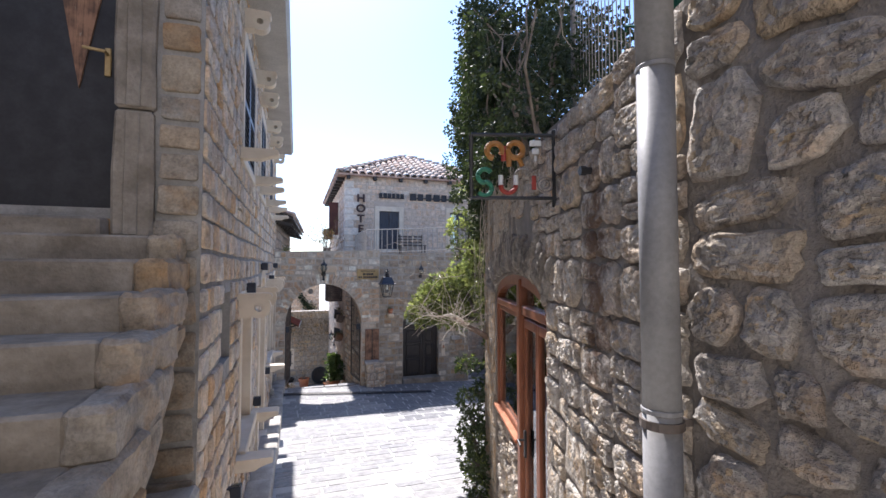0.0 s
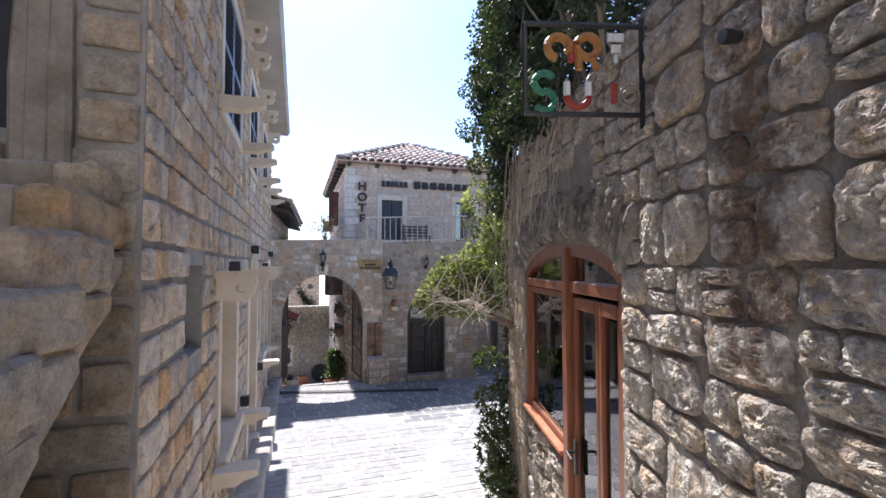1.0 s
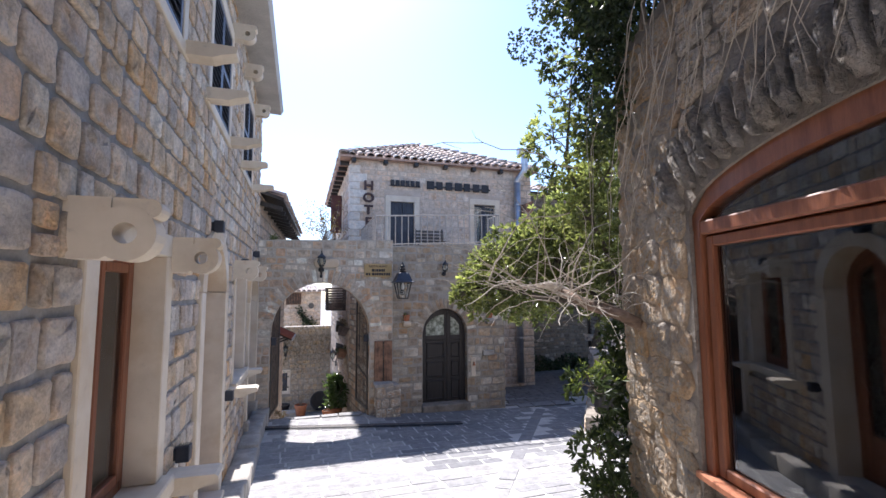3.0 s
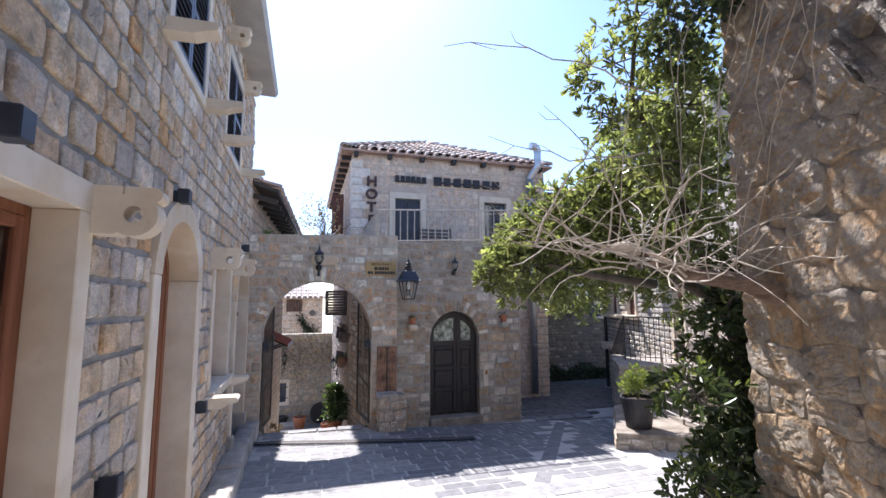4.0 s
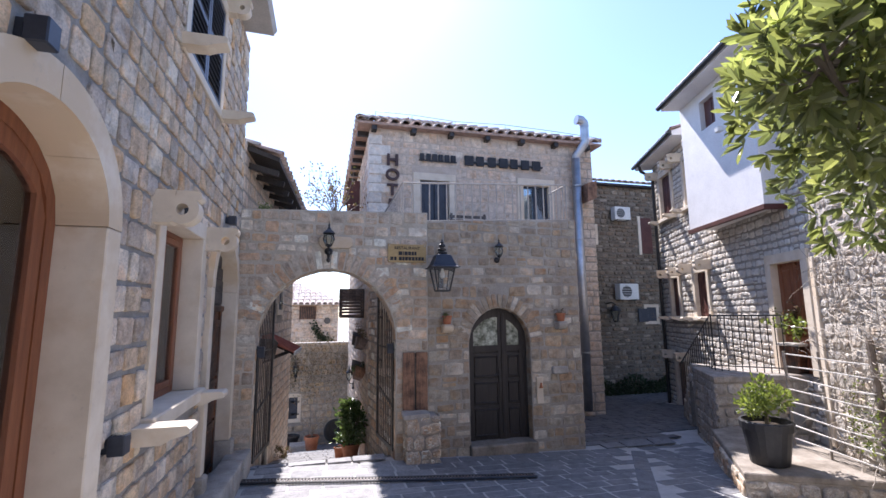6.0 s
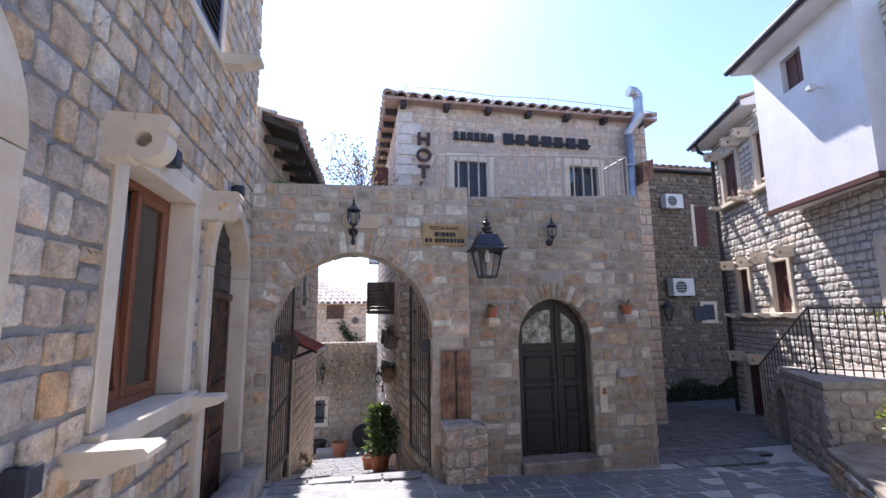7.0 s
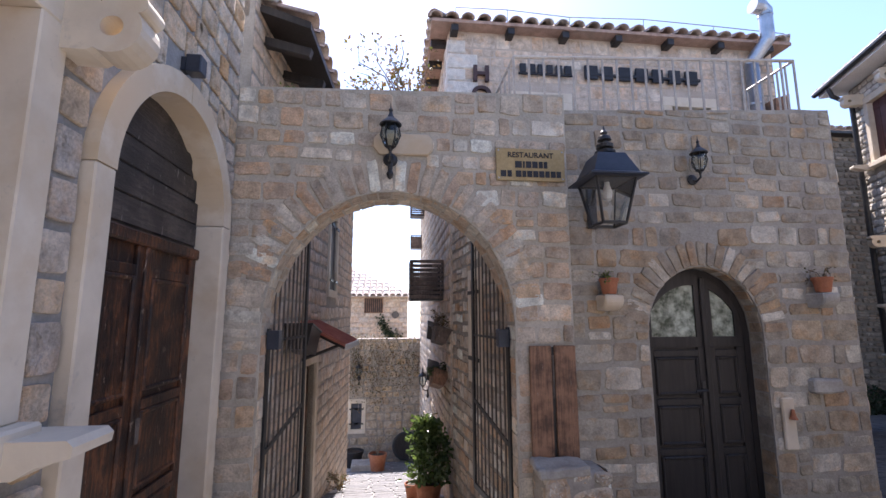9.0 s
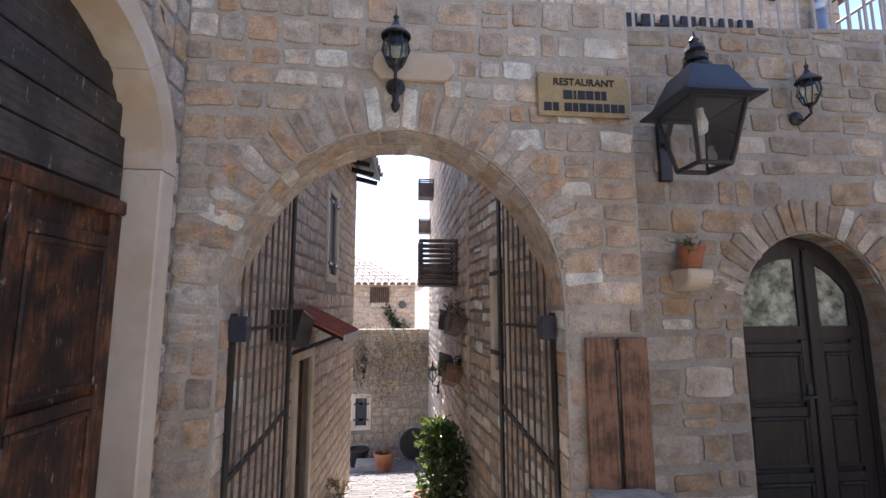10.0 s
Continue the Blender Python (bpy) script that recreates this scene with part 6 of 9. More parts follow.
def big_lantern():
    cx, cy = 2.22, 11.36
    L = empty("street_lantern", Matrix.Translation((cx, cy, 2.43)))
    tagged(L, "large black four-sided iron lantern on a wall bracket", "lantern")
    hb, ht = 0.085, 0.145      # half widths of the cage at its foot and head
    z0, z1 = -0.185, 0.13
    for sx in (-1, 1):
        for sy in (-1, 1):
            part("cage_bar", tube([(sx * hb, sy * hb, z0), (sx * ht, sy * ht, z1)], 0.011, 6), IRON, L)
    for h, z in ((hb, z0), (ht, z1)):
        bm = bmesh.new()
        for a, b in (((-h, -h), (h, -h)), ((h, -h), (h, h)), ((h, h), (-h, h)), ((-h, h), (-h, -h))):
            add_tube(bm, [(*a, z), (*b, z)], 0.012, 6)
        part("cage_rim", bm, IRON, L)
    for i in range(4):
        bm = bmesh.new()
        a0, a1 = radians(90 * i - 45), radians(90 * i + 45)
        r = math.sqrt(2)
        vs = [bm.verts.new((r * h * math.cos(a), r * h * math.sin(a), z)) for h, a, z in ((hb - .005, a0, z0), (hb - .005, a1, z0), (ht - .005, a1, z1), (ht - .005, a0, z1))]
        bm.faces.new(vs)
        part("pane", bm, GLASS_CLEAR, L, "clear glass pane").visible_shadow = False
    def sq(rings):
        bm = bmesh.new()
        rr = [[bm.verts.new((sx * h, sy * h, z)) for sx, sy in ((-1, -1), (1, -1), (1, 1), (-1, 1))] for h, z in rings]
        for r, s in zip(rr, rr[1:]):
            for k in range(4):
                bm.faces.new((r[k], r[(k + 1) % 4], s[(k + 1) % 4], s[k]))
        bm.faces.new(rr[0][::-1])
        bm.faces.new(rr[-1])
        return bm
    part("hood", sq([(0.155, 0.125), (0.205, 0.13), (0.205, 0.142), (0.165, 0.16), (0.10, 0.315), (0.05, 0.33)]), NAVY, L, "dark blue-black sheet hood")
    part("finial", lathe([(0.06, 0.325), (0.075, 0.335), (0.075, 0.352), (0.035, 0.362), (0.035, 0.372), (0.06, 0.38), (0.062, 0.405), (0.03, 0.42), (0.03, 0.43), (0.05, 0.44), (0.045, 0.465), (0.018, 0.48), (0.026, 0.50), (0.012, 0.52), (0.0, 0.56)], 14), IRON, L)
    part("arm", tube([(-0.02, 0.02, 0.40), (0.04, 0.20, 0.34), (0.08, 0.36, 0.20), (0.10, 0.47, 0.08)], 0.016, 8), IRON, L)
    part("wall_plate", box(0.06, 0.14, 0.46, 0.495, -0.12, 0.30, 0.006), IRON, L)
    part("bulb", lathe([(0.0, -0.02), (0.03, 0.0), (0.035, 0.05), (0.02, 0.10), (0.015, 0.16)], 12), PLASTIC_WHITE, L)


big_lantern()


def coach_lamp(m, s=1.0, below=True):
    """A small black wall lamp with a glass bowl, a pointed hood and a curled arm."""
    L = empty("coach_lamp", m @ Matrix.Diagonal((s, s, s, 1)))
    tagged(L, "small black coach lamp with rounded glass on the wall", "wall lamp", "coach lamps on the gateway wall")
    y = -0.13
    part("wall_rose", moved(lathe([(0.0, 0.03), (0.03, 0.028), (0.055, 0.01), (0.06, 0.0)], 14), Matrix.Translation((0, 0, -0.16)) @ Matrix.Rotation(radians(90), 4, "X")), IRON, L)
    part("arm", tube([(0, 0, -0.16), (0, -0.06, -0.20), (0, y, -0.17), (0, y, -0.10)], 0.011, 8), IRON, L)
    part("bowl", lathe([(0.035, -0.10), (0.065, -0.06), (0.078, 0.0), (0.072, 0.05), (0.06, 0.085)], 16, c=(0, y, 0)), GLASS_LAMP, L, "rounded lamp glass")
    part("cup", lathe([(0.0, -0.14), (0.012, -0.135), (0.02, -0.115), (0.04, -0.10), (0.036, -0.095)], 14, c=(0, y, 0)), IRON, L)
    for k in range(6):
        a = 2 * math.pi * k / 6
        part("rib", tube([(0.038 * math.cos(a), y + 0.038 * math.sin(a), -0.10), (0.082 * math.cos(a), y + 0.082 * math.sin(a), 0.0), (0.064 * math.cos(a), y + 0.064 * math.sin(a), 0.085)], 0.005, 5), IRON, L)
    part("hood", lathe([(0.085, 0.08), (0.09, 0.09), (0.07, 0.115), (0.03, 0.15), (0.016, 0.18), (0.012, 0.2), (0.018, 0.215), (0.006, 0.235), (0.0, 0.29)], 16, c=(0, y, 0)), IRON, L)
    if below:
        part("drop", lathe([(0.0, -0.34), (0.02, -0.32), (0.03, -0.29), (0.018, -0.26), (0.022, -0.22), (0.016, -0.17)], 10, c=(0, -0.03, 0)), IRON, L)
    return L


plaque = obj("stone_plaque", rough_up(prism([(-0.235, -0.03), (-0.19, -0.085), (0.19, -0.085), (0.235, -0.04), (0.235, 0.045), (0.19, 0.09), (-0.20, 0.085), (-0.235, 0.04)], -0.012, 0.04, "Y", 0.006), 0.004, 9), LIMESTONE_YELLOW)
plaque.matrix_basis = Matrix.Translation((0.768, 11.79, 2.95))
tagged(plaque, "pale octagonal stone set in the wall behind the lamp", "plaque")
coach_lamp(Matrix.Translation((0.665, 11.785, 2.97)), 0.95)
coach_lamp(Matrix.Translation((3.235, 11.835, 2.88)), 0.80, False)


def wall_shutter():
    s = empty("wall_hatch", Matrix.Translation((1.915, 11.79, 0.97)))
    tagged(s, "weathered brown wooden hatch of two boards on the wall", "hatch")
    for a, b in ((-0.18, -0.012), (0.014, 0.18)):
        part("board", rough_up(subdivided(box(a, b, -0.03, 0.0, -0.41, 0.41, 0.005), 1), 0.003, 6, a), WOOD_BROWN, s)
    part("cover_strip", box(-0.014, 0.016, -0.012, -0.001, -0.40, 0.40, 0.003), WOOD_DARK, s)
    part("latch", box(-0.006, 0.008, -0.026, -0.011, 0.02, 0.34, 0.002), IRON_RUST, s, "thin rusty latch bar")


wall_shutter()


def stone_bench():
    ob = empty("stone_block", Matrix.Translation((1.98, 11.68, 0.20)))
    tagged(ob, "rough block of broken limestone masonry against the wall", "stone block")
    part("core", rough_up(subdivided(box(-0.23, 0.24, -0.15, 0.14, -0.36, 0.33, 0.05, 2), 2), 0.03, 4, 5.0), MORTAR_WARM, ob, smooth=True)
    for face, u0, u1 in ((Matrix.Translation((0, -0.14, 0)), -0.24, 0.25), (Matrix.Translation((-0.22, 0, 0)) @ Matrix.Rotation(radians(-90), 4, "Z"), -0.15, 0.14), (Matrix.Translation((0.23, 0, 0)) @ Matrix.Rotation(radians(90), 4, "Z"), -0.15, 0.14)):
        f = empty("masonry_face", face)
        f.parent = ob
        lay("stone", f, WARMROUGH, rubble(random.Random(8), u0, u1, -0.34, 0.34, 0.34, 0.26, 0.006, (0.012, 0.03)), lambda u, v: True)
    t = rough_up(subdivided(box(-0.30, 0.08, -0.15, 0.12, -0.03, 0.03, 0.012), 3), 0.03, 6, 2.0)
    ob = obj("cap_stone", t, OLD_LIMESTONE)
    ob.matrix_basis = Matrix.Translation((2.0, 11.67, 0.545))
    tagged(ob, "flat pale broken slab lying on the stone block", "slab")


stone_bench()


def flower_pot(m, r, h, mat, name="flower_pot", label="small terracotta pot with a straggly plant", cat="flower pot", group=""):
    p = empty(name, m)
    tagged(p, label, cat, group)
    part("pot", lathe([(0.0, 0.0), (r * .68, 0.0), (r * .72, 0.01), (r * .92, h * .8), (r, h * .8), (r * 1.02, h * .97), (r * .98, h), (r * .9, h), (r * .86, h * .86)], 20), mat, p, smooth=False)
    part("soil", lathe([(0.0, h * .88), (r * .5, h * .885), (r * .87, h * .865)], 16), SOIL, p)
    return p


def tuft(parent, h, spread, n, ln, wd, mat, seed, droop=0.0, stems=7, name="foliage"):
    """Thin stems with leaves on them, rising from h."""
    rng = random.Random(seed)
    pts, axes = [], []
    bm = bmesh.new()
    for _ in range(stems):
        d = Vector((rng.uniform(-1, 1), rng.uniform(-1, 1), 0)) * spread
        top = d + Vector((0, 0, rng.uniform(0.4, 1.0) * spread * 1.3 - droop * d.length))
        midp = d * 0.35 + Vector((0, 0, max(top.z, 0.02) * 0.7))
        path = [Vector((0, 0, h)), midp + Vector((0, 0, h)), top + Vector((0, 0, h))]
        add_tube(bm, path, 0.003 + spread * 0.006, 5)
        for _ in range(max(1, n // stems)):
            t = rng.random() ** 0.7
            q = path[0].lerp(path[1], t * 2) if t < .5 else path[1].lerp(path[2], t * 2 - 1)
            pts.append(q + rand_dir(rng) * spread * 0.16)
            axes.append(rand_dir(rng, 0.4 - droop))
    tagged(part("branchwork", bm, BARK, parent), kind="stuff")
    leaf_cloud(name, mat, parent, pts, axes, ln, wd, rng)


for x, z, sd in ((2.40, 1.70, 1), (4.27, 1.72, 2)):
    bracket = obj("stone_corbel", rough_up(subdivided(prism([(0.06, 0.065), (-0.17, 0.065), (-0.175, 0.015), (-0.15, -0.03), (-0.10, -0.055), (0.06, -0.06)], -0.075, 0.075, "X", 0.012), 1), 0.008, 6, sd), LIMESTONE if sd == 1 else OLD_LIMESTONE)
    bracket.matrix_basis = Matrix.Translation((x, 11.86, z))
    tagged(bracket, "small pale stone ledge jutting from the wall", "corbel", "stone ledges on the cafe wall")
    pot = flower_pot(Matrix.Translation((x - 0.01, 11.755, z + 0.072)), 0.075, 0.125, TERRACOTTA, group="pots on the wall ledges")
    tuft(pot, 0.11, 0.11, 90, 0.03, 0.012, LEAF_DRY if sd == 2 else LEAF_POT, sd, 0.6)
ledge = obj("stone_corbel", rough_up(subdivided(box(-0.13, 0.13, -0.07, 0.06, -0.055, 0.055, 0.015), 1), 0.015, 6, 4), OLD_LIMESTONE)
ledge.matrix_basis = Matrix.Translation((4.25, 11.86, 1.03))
tagged(ledge, "mossy grey stone ledge jutting from the wall", "corbel", "stone ledges on the cafe wall")


def bell_stone():
    b = empty("bell_plate", Matrix.Translation((3.89, 11.825, 0.74)))
    tagged(b, "narrow whitewashed stone with a dark bell niche", "plaque")
    part("stone", rough_up(subdivided(box(-0.055, 0.055, 0.0, 0.03, -0.20, 0.20, 0.008), 1), 0.006, 5), LIMESTONE, b)
    part("bell", lathe([(0.0, 0.05), (0.012, 0.045), (0.02, 0.0), (0.032, -0.03), (0.0, -0.03)], 10, c=(0.01, -0.022, 0.07)), TERRACOTTA, b)


bell_stone()


def drain():
    d = empty("drain_channel", Matrix())
    tagged(d, "narrow slotted drain across the paving", "drain", kind="structure")
    a, b = Vector((-0.26, 11.20, 0)), Vector((3.18, 10.61, 0))
    n = 90
    wdir = (b - a).normalized()
    side = Vector((-wdir.y, wdir.x, 0))
    for i in range(n):
        p = a.lerp(b, (i + 0.5) / n)
        z = ground_z(p.x, p.y) + 0.026
        m = Matrix.Translation((p.x, p.y, z)) @ Matrix((wdir, side, Vector((0, 0, 1)))).transposed().to_4x4()
        part("slat", moved(box(-0.011, 0.011, -0.05, 0.05, -0.012, 0.0), m), IRON_RUST, d)
    for s in (-0.06, 0.06):
        bm = bmesh.new()
        for i in range(12):
            p, q = a.lerp(b, i / 12) + side * s, a.lerp(b, (i + 1) / 12) + side * s
            p.z, q.z = ground_z(p.x, p.y) + 0.018, ground_z(q.x, q.y) + 0.018
            add_tube(bm, [p, q], 0.012, 4)
        part("rim", bm, IRON, d)


drain()

# ---- hotel front ----
def hotel_window(name, op, shut):
    u0, u1, v0, v1, _ = op
    w = tagged(empty(name, Matrix.Translation((0, HY0, 0))), "hotel window in a pale stone surround" + (" with closed dark shutters" if shut else " with glass ajar"), "window", kind="structure")
    for a in ((u0 - 0.15, u0, v0, v1), (u1, u1 + 0.15, v0, v1), (u0 - 0.15, u1 + 0.15, v1, v1 + 0.16)):
        part("surround", box(a[0], a[1], -0.03, 0.2, a[2], a[3], 0.006), LIMESTONE, w)
    part("sill", box(u0 - 0.2, u1 + 0.2, -0.07, 0.2, v0 - 0.1, v0, 0.008), LIMESTONE, w)
    mid = (u0 + u1) / 2
    if shut:
        for a, b in ((u0, mid - .004), (mid + .004, u1)):
            sh = part("shutter", box(a, b, 0.06, 0.09, v0, v1, 0.004), NAVY, w)
            for i in range(3):
                x = a + (b - a) * (i + 0.5) / 3
                part("board", box(x - (b - a) / 6.6, x + (b - a) / 6.6, 0.05, 0.062, v0 + 0.02, v1 - 0.02, 0.003), NAVY, sh)
    else:
        casement(w, u0, mid, v0, v1, 0.08, NAVY, (0, 0), 0.05)
        casement(w, mid, u1, v0, v1, 0.08, NAVY, (0, 0), 0.05)
        part("curtain", wavy_curtain(u0, mid - 0.1, v0, v1, 0.2, 5), CURTAIN, w)
    part("room", room_box(u0 - 0.02, u1 + 0.02, v0 - 0.02, v1 + 0.02, 0.402, 0.6), DARK_ROOM, w)


hotel_window("window_6", HWIN[0], True)
hotel_window("window_7", HWIN[1], False)


def hotel_sign():
    s = empty("hotel_sign", Matrix.Translation((1.985, HY0 - 0.05, 4.7)))
    tagged(s, "upright row of dark red-brown hotel letters on the wall", "sign")
    for i, c in enumerate("HOTEL"):
        word("letter", c, 0.345, LETTER_RED, s, Matrix.Translation((0, 0, 0.545 - 0.335 * i)), 0.05, wide=1.1, bold=0.028)
    n = empty("name_sign", Matrix.Translation((2.57, HY0 - 0.06, 5.32)))
    tagged(n, "long dark raised hotel name sign on the wall", "sign")
    rng = random.Random(8)
    def glyph(x, w, h, z, kind):
        bm = box(x, x + w * (0.86 + 0.07 * (kind % 3)), -0.02, 0.02, z, z + h, 0.008)
        part("shape", bm, LETTER, n)
    for i in range(6):
        glyph(0.02 + i * 0.143, 0.112, 0.15, -0.01, i)
    part("under_bar", box(0.0, 0.87, -0.01, 0.02, -0.03, -0.008), LETTER, n)
    for i in range(7):
        glyph(1.06 + i * 0.28, 0.215, 0.23, -0.06, i + 2)
    part("under_bar", box(1.16, 3.0, -0.026, 0.02, 0.0, 0.035), LETTER, n)


hotel_sign()


def terrace_rail():
    r = empty("terrace_railing", Matrix())
    tagged(r, "grey iron railing round the terrace above the cafe", "railing")
    x0, x1, y0, y1 = 1.80, 4.72, 12.20, 14.60
    zt = lambda x: 4.02 + 0.05 * (x - x0)
    part("top_rail", tube([(x0, y0, zt(x0)), (x1, y0, zt(x1))], 0.016, 6), RAIL_PALE, r)
    part("bottom_rail", tube([(x0, y0, zt(x0) - 0.63), (x1, y0, zt(x1) - 0.63)], 0.013, 6), RAIL_PALE, r)
    for x, ye, n in ((x0, y1, 14), (x1, 12.8, 6)):
        part("side_rail", tube([(x, y0, zt(x)), (x, ye, zt(x))], 0.014, 6), RAIL_PALE, r)
        for i in range(1, n + 1):
            y = y0 + (ye - y0) * i / n
            part("baluster", tube([(x, y, 3.29), (x, y, zt(x))], 0.011, 5), RAIL_PALE, r)
    for i in range(21):
        x = x0 + (x1 - x0) * i / 20
        part("baluster", tube([(x, y0, 3.30), (x, y0, zt(x))], 0.012, 5), RAIL_PALE, r)
    b = empty("terrace_bench", Matrix.Translation((3.62, 14.25, 3.30)))
    tagged(b, "small slatted dark bench against the hotel wall", "bench")
    for k in range(5):
        part("slat", box(-0.42, 0.42, -0.2 + k * 0.07, -0.15 + k * 0.07, 0.40, 0.425, 0.004), IRON_RUST, b)
    for k in range(3):
        part("back_slat", box(-0.42, 0.42, 0.15, 0.175, 0.5 + k * 0.09, 0.56 + k * 0.09, 0.004), IRON_RUST, b)
    for sx in (-0.38, 0.38):
        part("leg", box(sx - 0.02, sx + 0.02, 0.14, 0.18, 0.0, 0.78), IRON_RUST, b)
        part("leg", box(sx - 0.02, sx + 0.02, -0.19, -0.15, 0.0, 0.40), IRON_RUST, b)


terrace_rail()


def flue():
    p = empty("flue_pipe", Matrix.Translation((6.40, 14.50, 0)))
    tagged(p, "shiny zinc flue pipe climbing the hotel wall", "pipe")
    part("pipe", tube([(0.0, 0.0, -0.25), (0.0, 0, 5.60)], 0.10, 16), ZINC, p, smooth=True)
    part("elbow", tube([(0, 0, 5.58), (0.01, -0.01, 5.66), (0.09, -0.09, 5.80), (0.16, -0.17, 5.93), (0.17, -0.18, 6.02)], 0.103, 16), ZINC, p)
    part("pipe", tube([(0.17, -0.18, 6.0), (0.17, -0.18, 6.36)], 0.10, 16), ZINC, p)
    part("cowl", tube([(0.17, -0.18, 6.34), (0.17, -0.18, 6.42), (0.10, -0.18, 6.50), (-0.04, -0.18, 6.51)], [0.108, 0.11, 0.112, 0.115], 16), ZINC, p, "bent cowl turned to one side")
    for z in (1.0, 2.3, 3.6, 4.9):
        part("clamp", lathe([(0.102, z), (0.109, z + 0.002), (0.109, z + 0.03), (0.102, z + 0.032)], 16), ZINC, p)
    h = empty("hanging_box", Matrix.Translation((6.70, 14.42, 4.75)))
    tagged(h, "small dark brown wooden box fixed on the hotel corner", "box")
    part("casing", prism([(-0.13, -0.25), (0.10, -0.15), (0.13, 0.28), (-0.12, 0.20)], -0.10, 0.26), WOOD_BROWN, h)
    wires = empty("roof_cable", Matrix())
    tagged(wires, "thin lightning cable on short posts along the roof edge", "cable")
    pts = [(1.6, 14.6, 6.32), (2.4, 14.55, 6.30), (3.4, 14.55, 6.25), (4.6, 14.5, 6.27), (5.8, 14.5, 6.24), (7.0, 14.45, 6.16)]
    part("cable", tube(pts, 0.008, 5), STEEL_WIRE, wires)
    for q in pts:
        part("post", tube([q, (q[0], q[1] + 0.02, 6.02)], 0.006, 5), STEEL_WIRE, wires)


flue()

# ---- glazed door in the rubble wall ----
def right_door():
    d = tagged(empty("door_5", RIGHT), "orange wood glazed door and side window under a flat arch", "door", kind="structure")
    u0, u1, v0, spring, rise = RD
    y, z0 = 0.015, 0.72
    f = lambda u: arch_top((u0, u1, z0, spring, rise), u)
    bm = bmesh.new()
    n = 16
    xs = [u0 + (u1 - u0) * i / n for i in range(n + 1)]
    add_prism(bm, [(x, max(f(x) - 0.08, spring - 0.06)) for x in xs] + [(x, f(x) + 0.002) for x in xs[::-1]], y, y + 0.09)
    add_box(bm, u0, u0 + 0.055, y, y + 0.09, 1.64, spring, 0.006)
    add_box(bm, u1 - 0.07, u1, y, y + 0.09, z0, spring, 0.006)
    part("door_frame", bm, WOOD_ORANGE, d, "orange varnished wooden frame")
    part("post", box(-2.545, -2.455, y - 0.02, y + 0.09, z0, f(-2.5) - 0.03, 0.008), WOOD_ORANGE, d)
    part("transom", box(u0 + 0.055, -2.547, y - 0.005, y + 0.08, 2.635, 2.695, 0.008), WOOD_ORANGE, d)
    part("transom", box(-2.453, u1 - 0.07, y - 0.005, y + 0.08, 2.635, 2.705, 0.008), WOOD_ORANGE, d)
    for a, b in ((u0 + 0.07, -2.577), (-2.418, u1 - 0.07)):
        k = 8
        gx = [a + (b - a) * i / k for i in range(k + 1)]
        part("fanlight", prism([(gx[0], 2.70), (gx[-1], 2.70)] + [(x, max(f(x) - 0.05, 2.71)) for x in gx[::-1]], y + 0.04, y + 0.046), GLASS, d, "curved fanlight pane")
    # the side window hangs tilted a little
    casement(d, u0 + 0.06, -2.55, 1.65, 2.63, y + 0.015, WOOD_ORANGE, (0, 0), 0.045)
    part("window_sill", moved(box(u0 - 0.02, -2.56, -0.02, 0.12, -0.015, 0.015, 0.005), Matrix.Translation((0, 0, 1.63))), TERRACOTTA, d, "thin brick sill")
    for a, b in ((-2.438, -2.057), (-2.054, u1 - 0.072)):
        st = 0.04
        bm = bmesh.new()
        for q in ((a, a + st, z0, 2.61), (b - st, b, z0, 2.61), (a + st, b - st, 2.54, 2.61), (a + st, b - st, z0, z0 + 0.55)):
            add_box(bm, q[0], q[1], y + 0.012, y + 0.06, q[2], q[3], 0.006)
        leaf = part("door_leaf", bm, WOOD_ORANGE, d)
        part("panel", box(a + st + 0.02, b - st - 0.02, y + 0.004, y + 0.02, z0 + 0.1, z0 + 0.45, 0.01), WOOD_ORANGE, leaf)
        part("pane", box(a + st, b - st, y + 0.034, y + 0.040, z0 + 0.55, 2.54), GLASS, leaf, "tall clear door pane")
    h = part("door_handle", box(-2.40, -2.37, y - 0.004, y + 0.014, 1.58, 1.78, 0.004), IRON, d, "dark lever handle")
    part("lever", tube([(-2.385, y, 1.71), (-2.385, y - 0.05, 1.71), (-2.30, y - 0.05, 1.70)], 0.009), IRON, h)
    bm = room_box(u0 - 0.25, u1 + 0.25, 0.4, 3.2, 0.502, 2.6)
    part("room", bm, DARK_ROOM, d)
    # masonry below the side window
    part("mortar", box(u0 - 0.02, -2.578, 0.05, 0.45, 0.2, 1.585), MORTAR_DARK, d)
    rng = random.Random(33)
    pl = coursed(rng, u0, -2.58, 0.3, 1.58, (0.14, 0.26), (0.16, 0.36), 0.03, lambda a, b: [], (0.03, 0.055), y=0.05, tilt=6, wave=0.02)
    lay("stone", d, RUBBLE, pl, lambda u, v: True)


right_door()


